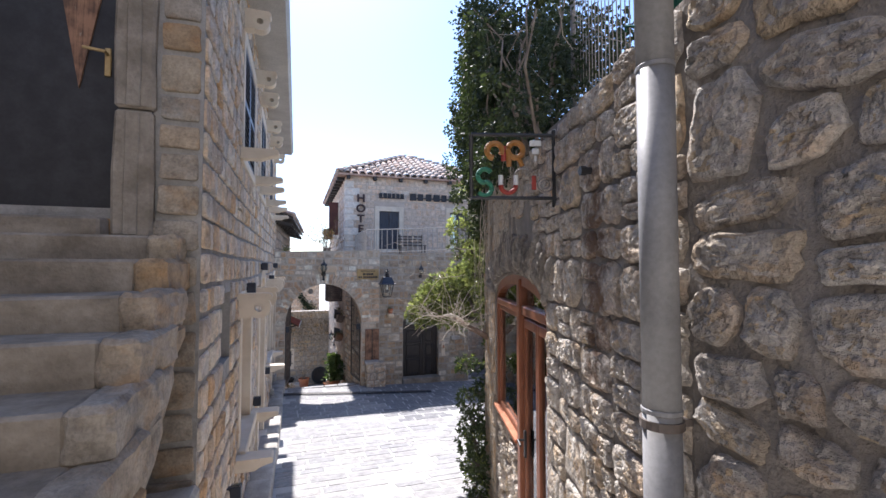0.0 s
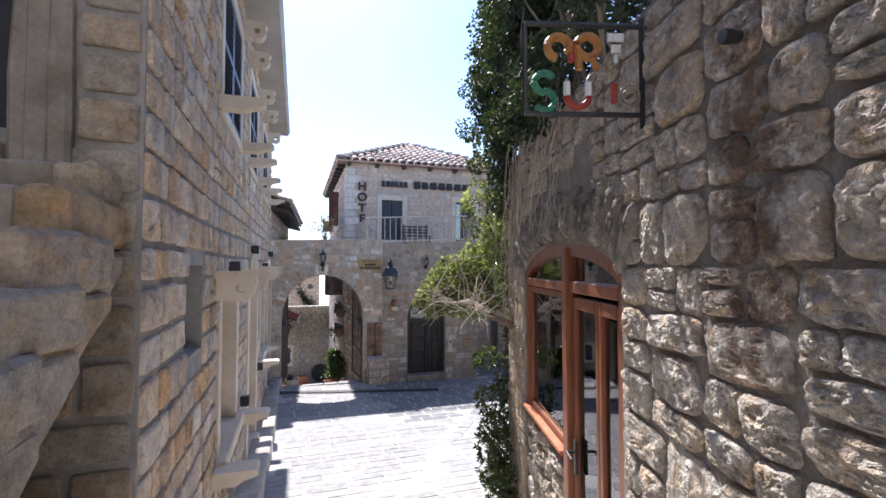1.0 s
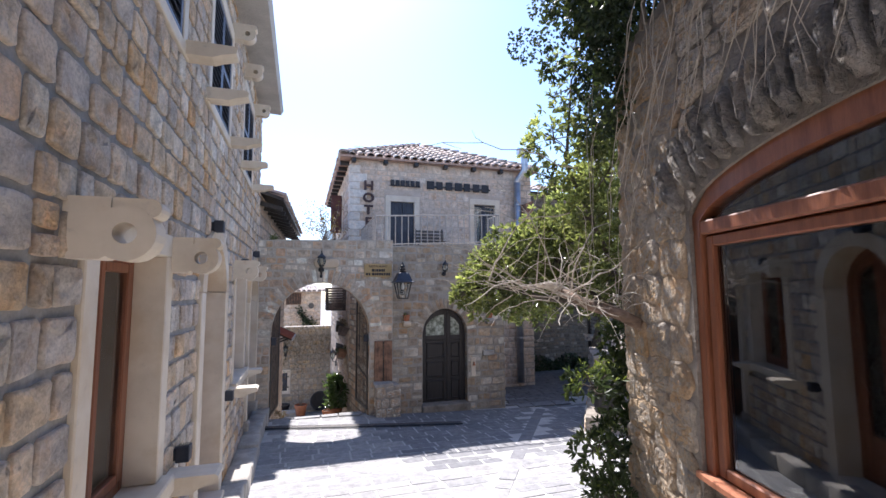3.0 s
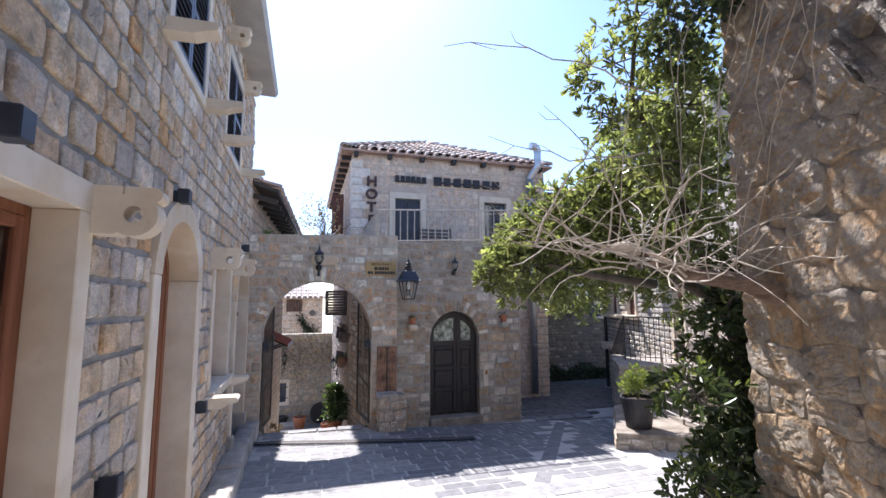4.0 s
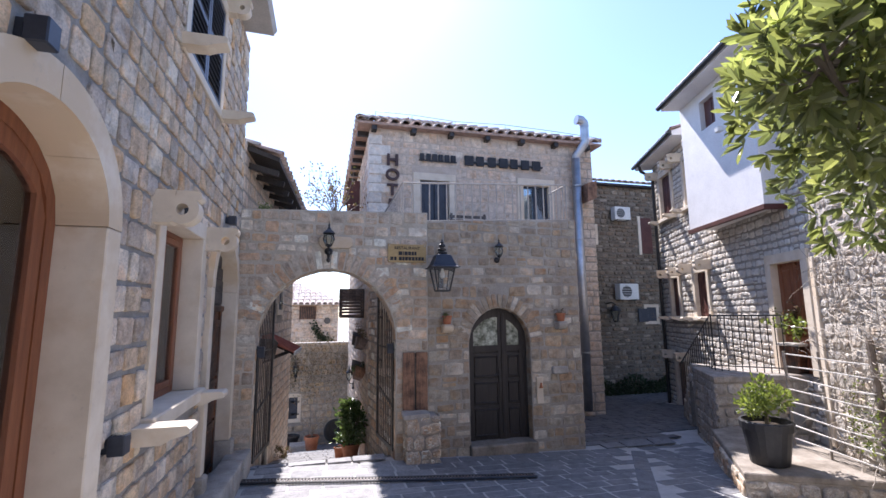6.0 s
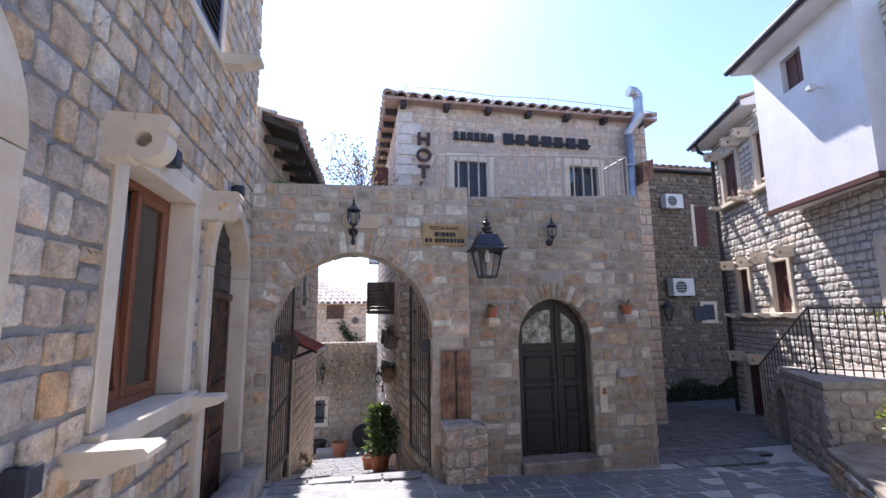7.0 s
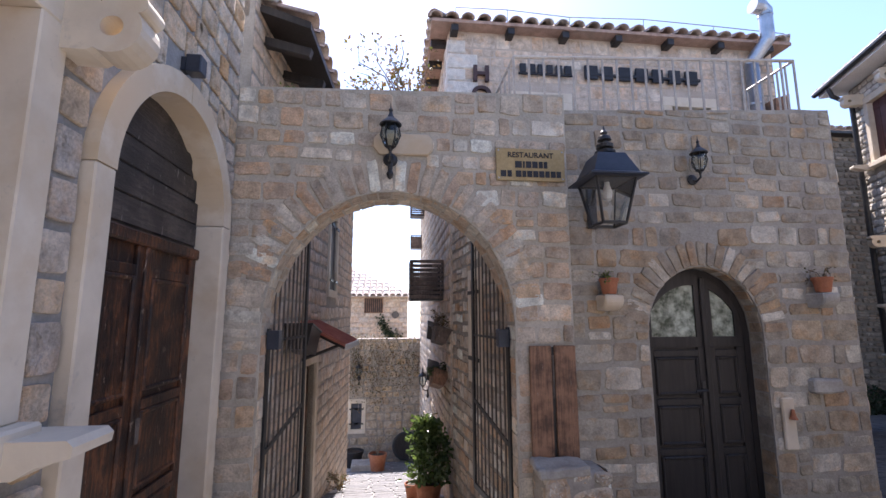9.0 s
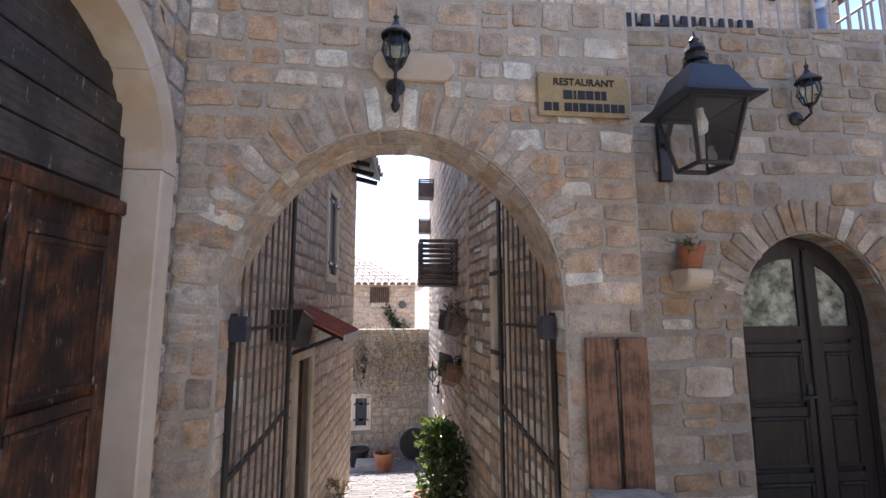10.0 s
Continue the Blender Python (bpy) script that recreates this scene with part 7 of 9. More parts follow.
def downpipe():
    p = empty("downpipe", RIGHT @ Matrix.Translation((-0.285, -0.085, 0)))
    tagged(p, "grey round downpipe fixed to the rubble wall", "downpipe")
    for z0, z1 in ((1.2, 2.60), (2.60, 3.585), (3.585, 5.4)):
        part("pipe", tube([(0, 0, z0), (0, 0, z1 - 0.002)], 0.052, 24), PIPE_GREY, p, smooth=True)
    for z in (2.60, 3.585):
        part("collar", lathe([(0.0525, z - 0.012), (0.0555, z - 0.010), (0.0555, z), (0.0525, z + 0.003)], 24), PIPE_GREY, p)
    for z in (2.56, 4.4):
        part("clamp", lathe([(0.053, z - 0.012), (0.06, z - 0.012), (0.06, z + 0.012), (0.053, z + 0.012)], 20), IRON_RUST, p, "rusty pipe clamp")
        part("clamp_arm", box(-0.012, 0.012, 0.05, 0.16, z - 0.01, z + 0.01), IRON_RUST, p)


downpipe()


def art_sign():
    """A small iron frame at right angles to the wall, hung with coloured odds and ends."""
    m = RIGHT @ Matrix.Translation((-1.45, 0, 3.555))
    s = empty("art_sign", m)
    tagged(s, "iron-framed hanging sign with coloured rings and horseshoes", "sign")
    w, h = 0.46, 0.175
    bm = bmesh.new()
    for a, b in (((0, -h), (-w, -h)), ((-w, -h), (-w, h)), ((-w, h), (0, h)), ((0, -h - 0.05), (0, h + 0.03))):
        add_tube(bm, [(0, a[0] - 0.03, a[1]), (0, b[0] - 0.03, b[1])], 0.011, 6)
    part("iron_frame", bm, IRON, s)
    def loop(y, z, r, t0, t1, mat, name, thick=0.012, n=16):
        part(name, tube([(0, y + r * math.cos(radians(t0 + (t1 - t0) * i / n)), z + r * math.sin(radians(t0 + (t1 - t0) * i / n))) for i in range(n + 1)], thick, 6), mat, s)
    OR, GR, RE = (plain_mat(n, a, b, 12, 0.5, 0.2, 0.002) for n, a, b in (("orange_enamel", (0.30, 0.13, 0.03), (0.40, 0.19, 0.05)), ("green_enamel", (0.03, 0.15, 0.09), (0.05, 0.22, 0.13)), ("red_enamel", (0.28, 0.035, 0.025), (0.38, 0.06, 0.04))))
    loop(-0.36, 0.085, 0.042, -30, 260, OR, "ring", 0.017)
    part("tail", tube([(0, -0.31, 0.11), (0, -0.31, 0.03)], 0.014, 6), RE, s)
    loop(-0.245, 0.09, 0.042, 0, 360, OR, "ring", 0.017)
    part("tail", tube([(0, -0.28, 0.08), (0, -0.28, 0.0)], 0.015, 6), OR, s)
    part("tail", tube([(0, -0.23, 0.05), (0, -0.205, 0.0)], 0.014, 6), OR, s)
    for z in (0.13, 0.085, 0.045):
        part("white_piece", box(-0.006, 0.006, -0.165 + (0.13 - z) * .3, -0.10 - (0.13 - z) * .3, z - 0.016, z + 0.016, 0.003), PLASTIC_WHITE, s)
    loop(-0.415, -0.055, 0.038, 30, 270, GR, "curl", 0.014)
    loop(-0.415, -0.125, 0.038, 90, -150, GR, "curl", 0.014)
    loop(-0.285, -0.105, 0.042, 180, 360, RE, "horseshoe", 0.014)
    for yy in (-0.327, -0.243):
        part("shoe_end", tube([(0, yy, -0.105), (0, yy, -0.05)], 0.014, 6), PLASTIC_WHITE, s)
    loop(-0.20, -0.06, 0.05, 180, 60, STEEL_WIRE, "wire", 0.006)
    part("figure", box(-0.008, 0.008, -0.155, -0.13, -0.13, -0.05, 0.004), RE, s)
    loop(-0.08, -0.10, 0.042, 0, 360, STEEL_WIRE, "wheel", 0.005)
    loop(-0.08, -0.10, 0.024, 0, 360, STEEL_WIRE, "wheel", 0.005)
    part("wall_arm", tube([(0, -0.03, 0.17), (0, 0.03, 0.17)], 0.009, 6), IRON_RUST, s)
    part("wall_arm", tube([(0, -0.03, -0.2), (0, 0.03, -0.2)], 0.009, 6), IRON_RUST, s)
    bolt = empty("wall_pipe_stub", RIGHT @ Matrix.Translation((-0.93, 0, 3.42)))
    tagged(bolt, "short black pipe stub poking from the wall", "pipe stub")
    part("stub", tube([(0, 0.05, 0), (0, -0.07, 0.0)], 0.016, 10), IRON, bolt)
    part("ring", tube([(0, -0.05, 0), (0, -0.075, 0.0)], 0.021, 10), IRON, bolt)


art_sign()


def along(s, out, z):
    """A point by its way along the rubble wall, its distance out of the face and its height."""
    return RIGHT @ Vector((-s, -out, z))


def hedge():
    h = empty("ivy_hedge", Matrix.Translation(along(3.0, -0.2, 3.8)))
    tagged(h, "dense dark ivy hedge spilling over the wall top", "hedge")
    inv = h.matrix_basis.inverted()
    rng = random.Random(77)
    blobs = []
    for i in range(95):
        s = rng.uniform(1.6, 5.35)
        k = (s - 1.3) / 3.4
        low = 3.9 if s < 4.2 else 3.95 + (s - 4.2) * 0.45
        r = rng.uniform(0.15, 0.30)
        z = rng.uniform(low, max(low, 4.15 + 1.7 * min(1, k * 1.5)))
        blobs.append((along(s, rng.uniform(-0.5, 0.02) - 0.35 * r, z), r * (1.0 if s > 2.2 else 0.8)))
    # a thicker brow over the doorway
    for i in range(34):
        blobs.append((along(rng.uniform(2.2, 4.5), rng.uniform(-0.05, 0.22), rng.uniform(3.82, 4.3)), rng.uniform(0.09, 0.17)))
    for i in range(30):
        blobs.append((along(rng.uniform(4.1, 5.3), rng.uniform(0.0, 0.32), rng.uniform(3.95, 5.3)), rng.uniform(0.08, 0.17)))
    # loose sprigs that hang out over the alley
    for i in range(46):
        s = rng.uniform(1.4, 4.6)
        blobs.append((along(s, rng.uniform(0.05, 0.42), rng.uniform(3.75, 4.6)), rng.uniform(0.035, 0.085)))
    for i in range(12):
        blobs.append((along(rng.uniform(3.9, 4.6), rng.uniform(-0.05, 0.12), rng.uniform(3.3, 3.9)), rng.uniform(0.06, 0.13)))
    # the crown leans out over the alley and shades the wall below
    for i in range(64):
        blobs.append((along(rng.uniform(2.9, 4.3), rng.uniform(0.0, 0.24), rng.uniform(4.5, 5.6)), rng.uniform(0.12, 0.22)))
    # unseen clumps high above, added to throw dappled shade on the wall
    for i in range(60):
        blobs.append((along(rng.uniform(3.4, 4.4), rng.uniform(0.1, 0.85), rng.uniform(6.65, 7.5)), rng.uniform(0.16, 0.28)))
    pts, axes = [], []
    for c, r in blobs:
        for _ in range(int(5200 * r * r) + 60):
            d = rand_dir(rng)
            pts.append(inv @ (c + d * r * rng.uniform(0.55, 1.08)))
            axes.append((d + rand_dir(rng) * 0.9 + Vector((0, 0, -0.5))).normalized())
    leaf_cloud("ivy_leaves", LEAF_IVY, h, pts, axes, 0.04, 0.028, rng)
    bm = bmesh.new()
    for i in range(30):
        s = rng.uniform(1.6, 4.7)
        p = [along(s, rng.uniform(-.1, .05), 3.78)]
        for k in range(4):
            p.append(p[-1] + Vector((rng.uniform(-.2, .2), rng.uniform(-.2, .2), rng.uniform(0.15, 0.45))))
        add_tube(bm, [inv @ q for q in p], [0.012, 0.010, 0.008, 0.006, 0.003], 5)
    tagged(part("branchwork", bm, BARK, h), kind="stuff")
    # bare tips against the sky
    bm = bmesh.new()
    for i in range(60):
        c, r = rng.choice(blobs[:70])
        p = [c]
        d = (along(0, 1, 0) - along(0, 0, 0)) * rng.uniform(0.2, 1.0) + rand_dir(rng, 0.3)
        for k in range(4):
            d = (d + rand_dir(rng) * 0.45).normalized()
            p.append(p[-1] + d * rng.uniform(0.08, 0.17))
        add_tube(bm, [inv @ q for q in p], [0.004, 0.004, 0.003, 0.002, 0.0012], 4)
    tagged(part("bare_tip_growth", bm, TWIG, h), kind="stuff")


hedge()


def top_fence():
    f = empty("wall_fence", RIGHT)
    tagged(f, "wire fence with torn green netting on the wall top", "fence")
    for u in (-0.2, -1.0, -1.9):
        part("post", tube([(u, 0.25, 3.6), (u, 0.25, 5.2)], 0.018, 8), STEEL_WIRE, f)
    for i in range(36):
        u = -0.22 - i * 0.047
        part("wire", tube([(u, 0.25, 3.75), (u, 0.25, 5.1)], 0.003, 4), STEEL_WIRE, f)
    for z in (3.95, 4.4, 4.85):
        part("wire", tube([(-0.2, 0.25, z), (-1.9, 0.25, z)], 0.004, 4), STEEL_WIRE, f)
    rng = random.Random(4)
    bm = bmesh.new()
    for i in range(46):
        a = Vector((-0.25 - rng.random() * 0.9, 0.21 + rng.uniform(-.03, .03), 3.85 + rng.random() * 0.9))
        p = [a]
        for k in range(3):
            p.append(p[-1] + Vector((rng.uniform(-.2, .2), rng.uniform(-.02, .02), rng.uniform(-.15, .15))))
        add_tube(bm, p, 0.006, 4)
    for i in range(44):
        z = 3.80 + i * 0.026
        add_tube(bm, [(-0.24, 0.225, z), (-0.55 + 0.1 * math.sin(i), 0.20, z + 0.03), (-0.85 + 0.15 * math.sin(i * 1.3), 0.225, z - 0.05)], 0.005, 4)
        u = -0.24 - i * 0.015
        add_tube(bm, [(u, 0.222, 3.78), (u - 0.02, 0.205, 4.3), (u + 0.015, 0.22, 4.95)], 0.005, 4)
    part("netting", bm, NET_GREEN, f, "torn green shade netting")


top_fence()


def tree():
    base = Vector((2.78, 5.20, ground_z(2.78, 5.20)))
    t = empty("tree", Matrix.Translation(base))
    tagged(t, "small evergreen tree with glossy leaves at the wall's end", "tree")
    L = lambda *p: Vector(p) - base
    part("trunk", tube([L(2.78, 5.20, base.z - 0.1), L(2.76, 5.20, 1.0), L(2.70, 5.22, 1.7), L(2.56, 5.30, 2.2), L(2.30, 5.52, 2.42)], [0.06, 0.052, 0.044, 0.036, 0.026], 12), BARK_DARK, t, smooth=True)
    part("limb", tube([L(2.34, 5.52, 2.3), L(2.0, 5.6, 2.35), L(1.8, 5.75, 2.42), L(1.55, 5.85, 2.42)], [0.026, 0.02, 0.013, 0.006], 10), BARK_DARK, t, smooth=True)
    part("limb", tube([L(2.28, 5.55, 2.4), L(2.25, 5.75, 2.6), L(2.3, 5.95, 2.75), L(2.25, 6.2, 2.85)], [0.028, 0.022, 0.016, 0.008], 10), BARK_DARK, t, smooth=True)
    part("limb", tube([L(2.25, 5.75, 2.6), L(2.45, 5.8, 2.85), L(2.65, 5.8, 3.1)], [0.02, 0.015, 0.007], 8), BARK_DARK, t, smooth=True)
    part("limb", tube([L(2.56, 5.30, 2.2), L(2.4, 5.34, 2.7), L(2.1, 5.35, 3.3), L(2.1, 5.25, 3.9)], [0.026, 0.02, 0.014, 0.007], 8), BARK_DARK, t, smooth=True)
    rng = random.Random(5)
    blobs = [((1.66, 5.86, 2.40), .24, 1), ((1.50, 5.87, 2.37), .10, 1), ((1.90, 5.95, 2.50), .34, 1), ((2.25, 6.0, 2.60), .40, 1), ((1.87, 5.82, 2.70), .22, 1), ((2.16, 5.78, 2.86), .23, 1),
             ((2.55, 5.90, 2.70), .42, 1), ((1.78, 6.05, 2.58), .19, 1), ((2.55, 5.75, 3.08), .38, 1), ((2.02, 5.42, 3.20), .16, .45), ((2.02, 5.40, 3.50), .20, .4), ((2.12, 5.25, 3.85), .26, .4), ((2.25, 6.15, 2.35), .30, .9), ((2.6, 5.7, 2.35), .25, .9), ((1.98, 5.62, 3.52), .10, .9),
             ((2.15, 5.2, 2.9), .22, .8), ((2.3, 5.2, 3.2), .28, .8), ((2.2, 5.1, 3.5), .28, .4), ((2.5, 5.3, 3.4), .33, .5), ((2.6, 5.4, 2.9), .30, .9), ((2.4, 5.3, 2.5), .22, .9)]
    # lower growth round the trunk, its leaf colour darkened for shade
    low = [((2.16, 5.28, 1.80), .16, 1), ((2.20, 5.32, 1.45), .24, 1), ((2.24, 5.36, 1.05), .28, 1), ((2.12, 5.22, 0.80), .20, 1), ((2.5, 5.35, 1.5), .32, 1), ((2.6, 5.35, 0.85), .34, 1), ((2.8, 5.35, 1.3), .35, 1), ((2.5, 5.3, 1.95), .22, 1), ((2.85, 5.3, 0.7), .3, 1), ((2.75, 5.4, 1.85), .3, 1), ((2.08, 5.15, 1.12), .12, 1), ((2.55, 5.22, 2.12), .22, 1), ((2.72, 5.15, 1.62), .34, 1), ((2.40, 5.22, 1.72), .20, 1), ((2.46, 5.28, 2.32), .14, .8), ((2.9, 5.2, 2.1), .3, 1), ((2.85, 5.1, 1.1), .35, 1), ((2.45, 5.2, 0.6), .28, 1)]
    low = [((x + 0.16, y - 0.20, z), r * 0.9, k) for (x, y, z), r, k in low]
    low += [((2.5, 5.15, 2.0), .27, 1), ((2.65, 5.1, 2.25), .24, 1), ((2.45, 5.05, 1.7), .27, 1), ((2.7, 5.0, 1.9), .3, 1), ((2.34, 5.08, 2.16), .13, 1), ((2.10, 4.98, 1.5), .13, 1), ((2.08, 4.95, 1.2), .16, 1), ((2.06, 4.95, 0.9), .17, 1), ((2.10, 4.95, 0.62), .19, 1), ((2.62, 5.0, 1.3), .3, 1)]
    low += [(tuple(along(q, out, z)), r, 1) for q, out, z, r in ((4.18, 0.16, 0.75, .17), (4.10, 0.20, 1.05, .17), (4.05, 0.18, 1.30, .15), (4.22, 0.20, 1.5, .16), (4.0, 0.14, 0.8, .15), (3.95, 0.15, 1.1, .12), (4.25, 0.18, 1.85, .16), (3.84, 0.16, 0.70, .14), (3.82, 0.15, 0.92, .12), (3.72, 0.14, 0.62, .11))]
    def rosettes(bl, per, ln, wd, up):
        pts, axes, tips_p, tips_a = [], [], [], []
        for c, r, k in bl:
            for _ in range(int(per * r * r * k)):
                d = rand_dir(rng, 0.15)
                q = Vector(c) - base + Vector((d.x * r * 1.05, d.y * r * 1.05, d.z * r * 0.95)) * rng.uniform(0.5, 1.02)
                young = d.z > 0.05 and rng.random() < 0.44
                ax = (d + Vector((0, 0, up))).normalized()
                for j in range(rng.randint(6, 9)):
                    a = (ax * 0.7 + rand_dir(rng) * 0.95).normalized()
                    (tips_p if young else pts).append(q)
                    (tips_a if young else axes).append(a)
        return pts, axes, tips_p, tips_a
    p, a, tp, ta = rosettes(blobs, 2750, .08, .028, 0.4)
    leaf_cloud("crown", LEAF_TREE, t, p, a, 0.053, 0.016, rng, True)
    leaf_cloud("young_leaves", LEAF_YOUNG, t, tp, ta, 0.046, 0.014, rng, True, "yellow-green young leaves")
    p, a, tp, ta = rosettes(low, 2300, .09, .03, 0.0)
    leaf_cloud("lower_leaves", LEAF_LOW, t, p, a, 0.052, 0.016, rng, True, "lower leaves round the trunk, shade put into their colour")
    leaf_cloud("lower_growth", LEAF_POT, t, tp[::4], ta[::4], 0.045, 0.014, rng, True, "yellow-green tips low on the tree")
    # twigs that carry the clumps
    bm = bmesh.new()
    for c, r, k in blobs + low:
        for _ in range(5):
            d = rand_dir(rng)
            p0 = Vector(c) - base
            add_tube(bm, [p0 - d * r * 0.3, p0 + d * r * 0.4 + rand_dir(rng) * 0.04, p0 + d * r * 0.9], [0.006, 0.004, 0.002], 5)
    tagged(part("branchwork", bm, BARK_DARK, t), kind="stuff")


tree()


def creeper():
    base = along(4.2, 0.05, 2.2)
    c = empty("dry_creeper", Matrix.Translation(base))
    tagged(c, "tangle of bare pale creeper stems hanging off the wall", "creeper")
    rng = random.Random(15)
    hub = Vector((1.78, 4.98, 2.40)) - base
    part("old_stem", tube([along(4.0, -0.02, 2.2) - base, along(4.05, 0.10, 2.27) - base, along(4.2, 0.2, 2.31) - base, hub], [0.034, 0.032, 0.030, 0.024], 12), BARK_RED, c, "thick twisted creeper stem", smooth=True)
    for i in range(58):
        flow = Vector(rng.choice(((-0.9, 0.25, 0.2), (-0.85, 0.1, -0.05), (-0.7, 0.1, 0.6), (-0.3, 0.1, 0.9), (0.25, -0.1, 0.9), (0.35, -0.7, 0.55), (0.3, -0.8, 0.2), (0.35, -0.75, 0.35))))
        d = (flow + rand_dir(rng) * 0.38).normalized()
        k = rng.random()
        p, q = [hub + Vector((0.30, -0.28, -0.10)).lerp(Vector((-0.38, 0.22, 0.05)), k) + rand_dir(rng) * 0.05], d.copy()
        n = rng.randint(4, 9)
        for k in range(n):
            q = (q + rand_dir(rng) * 0.33 + Vector((0, 0, -0.012 * k))).normalized()
            p.append(p[-1] + q * rng.uniform(0.05, 0.115))
            out = RIGHT.inverted() @ (p[-1] + base)
            if -4.3 < out.x < 0 and out.y > -0.07:
                out.y = -0.07
                p[-1] = RIGHT @ out - base
        r0 = rng.choice((0.0025, 0.003, 0.004, 0.0062))
        part("stem", tube(p, [r0 * (1 - 0.75 * k / n) for k in range(n + 1)], 5), TWIG, c)
    part("knuckle", rough_up(tube([hub + Vector((0.10, -0.03, -0.05)), hub + Vector((0.04, 0, -0.01)), hub + Vector((-0.05, 0.02, 0.03)), hub + Vector((-0.12, 0.05, 0.03))], [0.026, 0.036, 0.028, 0.008], 10), 0.008, 22), TWIG, c, "pale gnarled knuckle of the stem")
    # long loose whips against the sky
    for start, end, sag in (((2.05, 5.15, 3.2), (0.95, 5.08, 3.25), 0.07), ((2.0, 5.15, 2.9), (1.25, 5.3, 2.95), -0.05), ((1.8, 5.0, 2.45), (1.2, 5.2, 2.5), -0.05), ((1.8, 5.0, 2.4), (1.5, 5.2, 3.1), 0.10), ((1.8, 4.95, 2.4), (1.62, 4.35, 2.35), -0.12), ((1.8, 4.95, 2.45), (1.58, 4.45, 2.6), 0.05)):
        a, b = Vector(start) - base, Vector(end) - base
        p = [a.lerp(b, k / 8) + Vector((0, 0, sag * math.sin(math.pi * k / 8))) + rand_dir(rng) * 0.02 for k in range(9)]
        part("whip", tube(p, [0.005 - 0.00045 * k for k in range(9)], 5), TWIG, c)
        for k in (3, 5, 7):
            q = p[k] + rand_dir(rng) * 0.12
            part("side_twig", tube([p[k], p[k].lerp(q, .5) + rand_dir(rng) * 0.02, q], [0.003, 0.002, 0.001], 4), TWIG, c)
    # fine stems that hang down the face of the wall
    for i in range(46):
        s, z = rng.uniform(2.1, 4.35), rng.uniform(3.5, 3.9)
        o = rng.uniform(0.06, 0.12)
        p = [along(s, o, z) - base]
        n = rng.randint(4, 9)
        for k in range(n):
            s += rng.uniform(-0.05, 0.13)
            z -= rng.uniform(0.06, 0.2)
            if s < 3.6 and z < 3.0:
                break
            p.append(along(min(s, 4.4), o + rng.uniform(-.015, .02), z) - base)
        n = len(p) - 1
        if n < 2:
            continue
        part("hanging_stem", tube(p, [0.003 * (1 - 0.6 * k / n) for k in range(n + 1)], 4), TWIG, c)


creeper()

# ---- house at the right end: windows, brackets, eave ----
def facade_window(name, op, brackets=True, label="window with red-brown shutters in a pale stone surround"):
    u0, u1, v0, v1, _ = op
    w = tagged(empty(name, FACADE), label, "window", kind="structure")
    part("lintel", box(u0 - 0.11, u1 + 0.11, -0.05, 0.2, v1, v1 + 0.13, 0.006), LIMESTONE, w)
    for a, b in ((u0 - 0.11, u0), (u1, u1 + 0.11)):
        part("jamb", box(a, b, -0.05, 0.2, v0, v1, 0.005), LIMESTONE, w)
    part("sill", box(u0 - 0.2, u1 + 0.2, -0.12, 0.2, v0 - 0.09, v0 - 0.002, 0.008), LIMESTONE, w)
    if brackets:
        for u in (u0 - 0.16, u1 + 0.16):
            part("bracket", scroll_bracket(u, v1 + 0.02, 0.14, 0.22, 0.36, 0.03), LIMESTONE, w, "scrolled stone bracket casting a long shadow")
            part("sill_bracket", sill_bracket(u, v0 - 0.01, 0.14, 0.34, 0.10), LIMESTONE, w)
    mid = (u0 + u1) / 2
    for a, b in ((u0, mid - .003), (mid + .003, u1)):
        sh = part("shutter", box(a, b, 0.05, 0.085, v0, v1, 0.004), WOOD_RED, w)
        for i in range(2):
            x = a + (b - a) * (i + 0.5) / 2
            part("board", box(x - (b - a) / 4.3, x + (b - a) / 4.3, 0.04, 0.052, v0 + 0.02, v1 - 0.02, 0.003), WOOD_RED, sh)
        part("brace", box(a + 0.02, b - 0.02, 0.03, 0.042, v0 + 0.12, v0 + 0.17), WOOD_RED, sh)
        part("brace", box(a + 0.02, b - 0.02, 0.03, 0.042, v1 - 0.17, v1 - 0.12), WOOD_RED, sh)
    part("room", room_box(u0 - 0.02, u1 + 0.02, v0 - 0.02, v1 + 0.02, 0.402, 0.3), DARK_ROOM, w)


for i, o in enumerate(FWIN[:5]):
    facade_window("window_%d" % (8 + i), o, brackets=True)
part("ledge", box(0.885, 1.415, -0.10, 0.1, 1.715, 1.795, 0.006), LIMESTONE, wall_facade, "pale ledge between the two sills")


def facade_door():
    u0, u1, v0, v1, _ = FWIN[5]
    d = tagged(empty("door_6", FACADE), "orange-brown wooden terrace door in a stone surround", "door", kind="structure")
    part("lintel", box(u0 - 0.15, u1 + 0.15, -0.05, 0.2, v1, v1 + 0.16, 0.006), LIMESTONE, d)
    for a, b in ((u0 - 0.15, u0), (u1, u1 + 0.15)):
        part("jamb", box(a, b, -0.05, 0.2, v0, v1, 0.005), LIMESTONE, d)
    panel_leaf(d, u0, (u0 + u1) / 2, v0, v1, 0.08, WOOD_ORANGE, ((0.03, 0.3), (0.33, 0.95)))
    panel_leaf(d, (u0 + u1) / 2, u1, v0, v1, 0.08, WOOD_ORANGE, ((0.03, 0.3), (0.33, 0.95)))


facade_door()


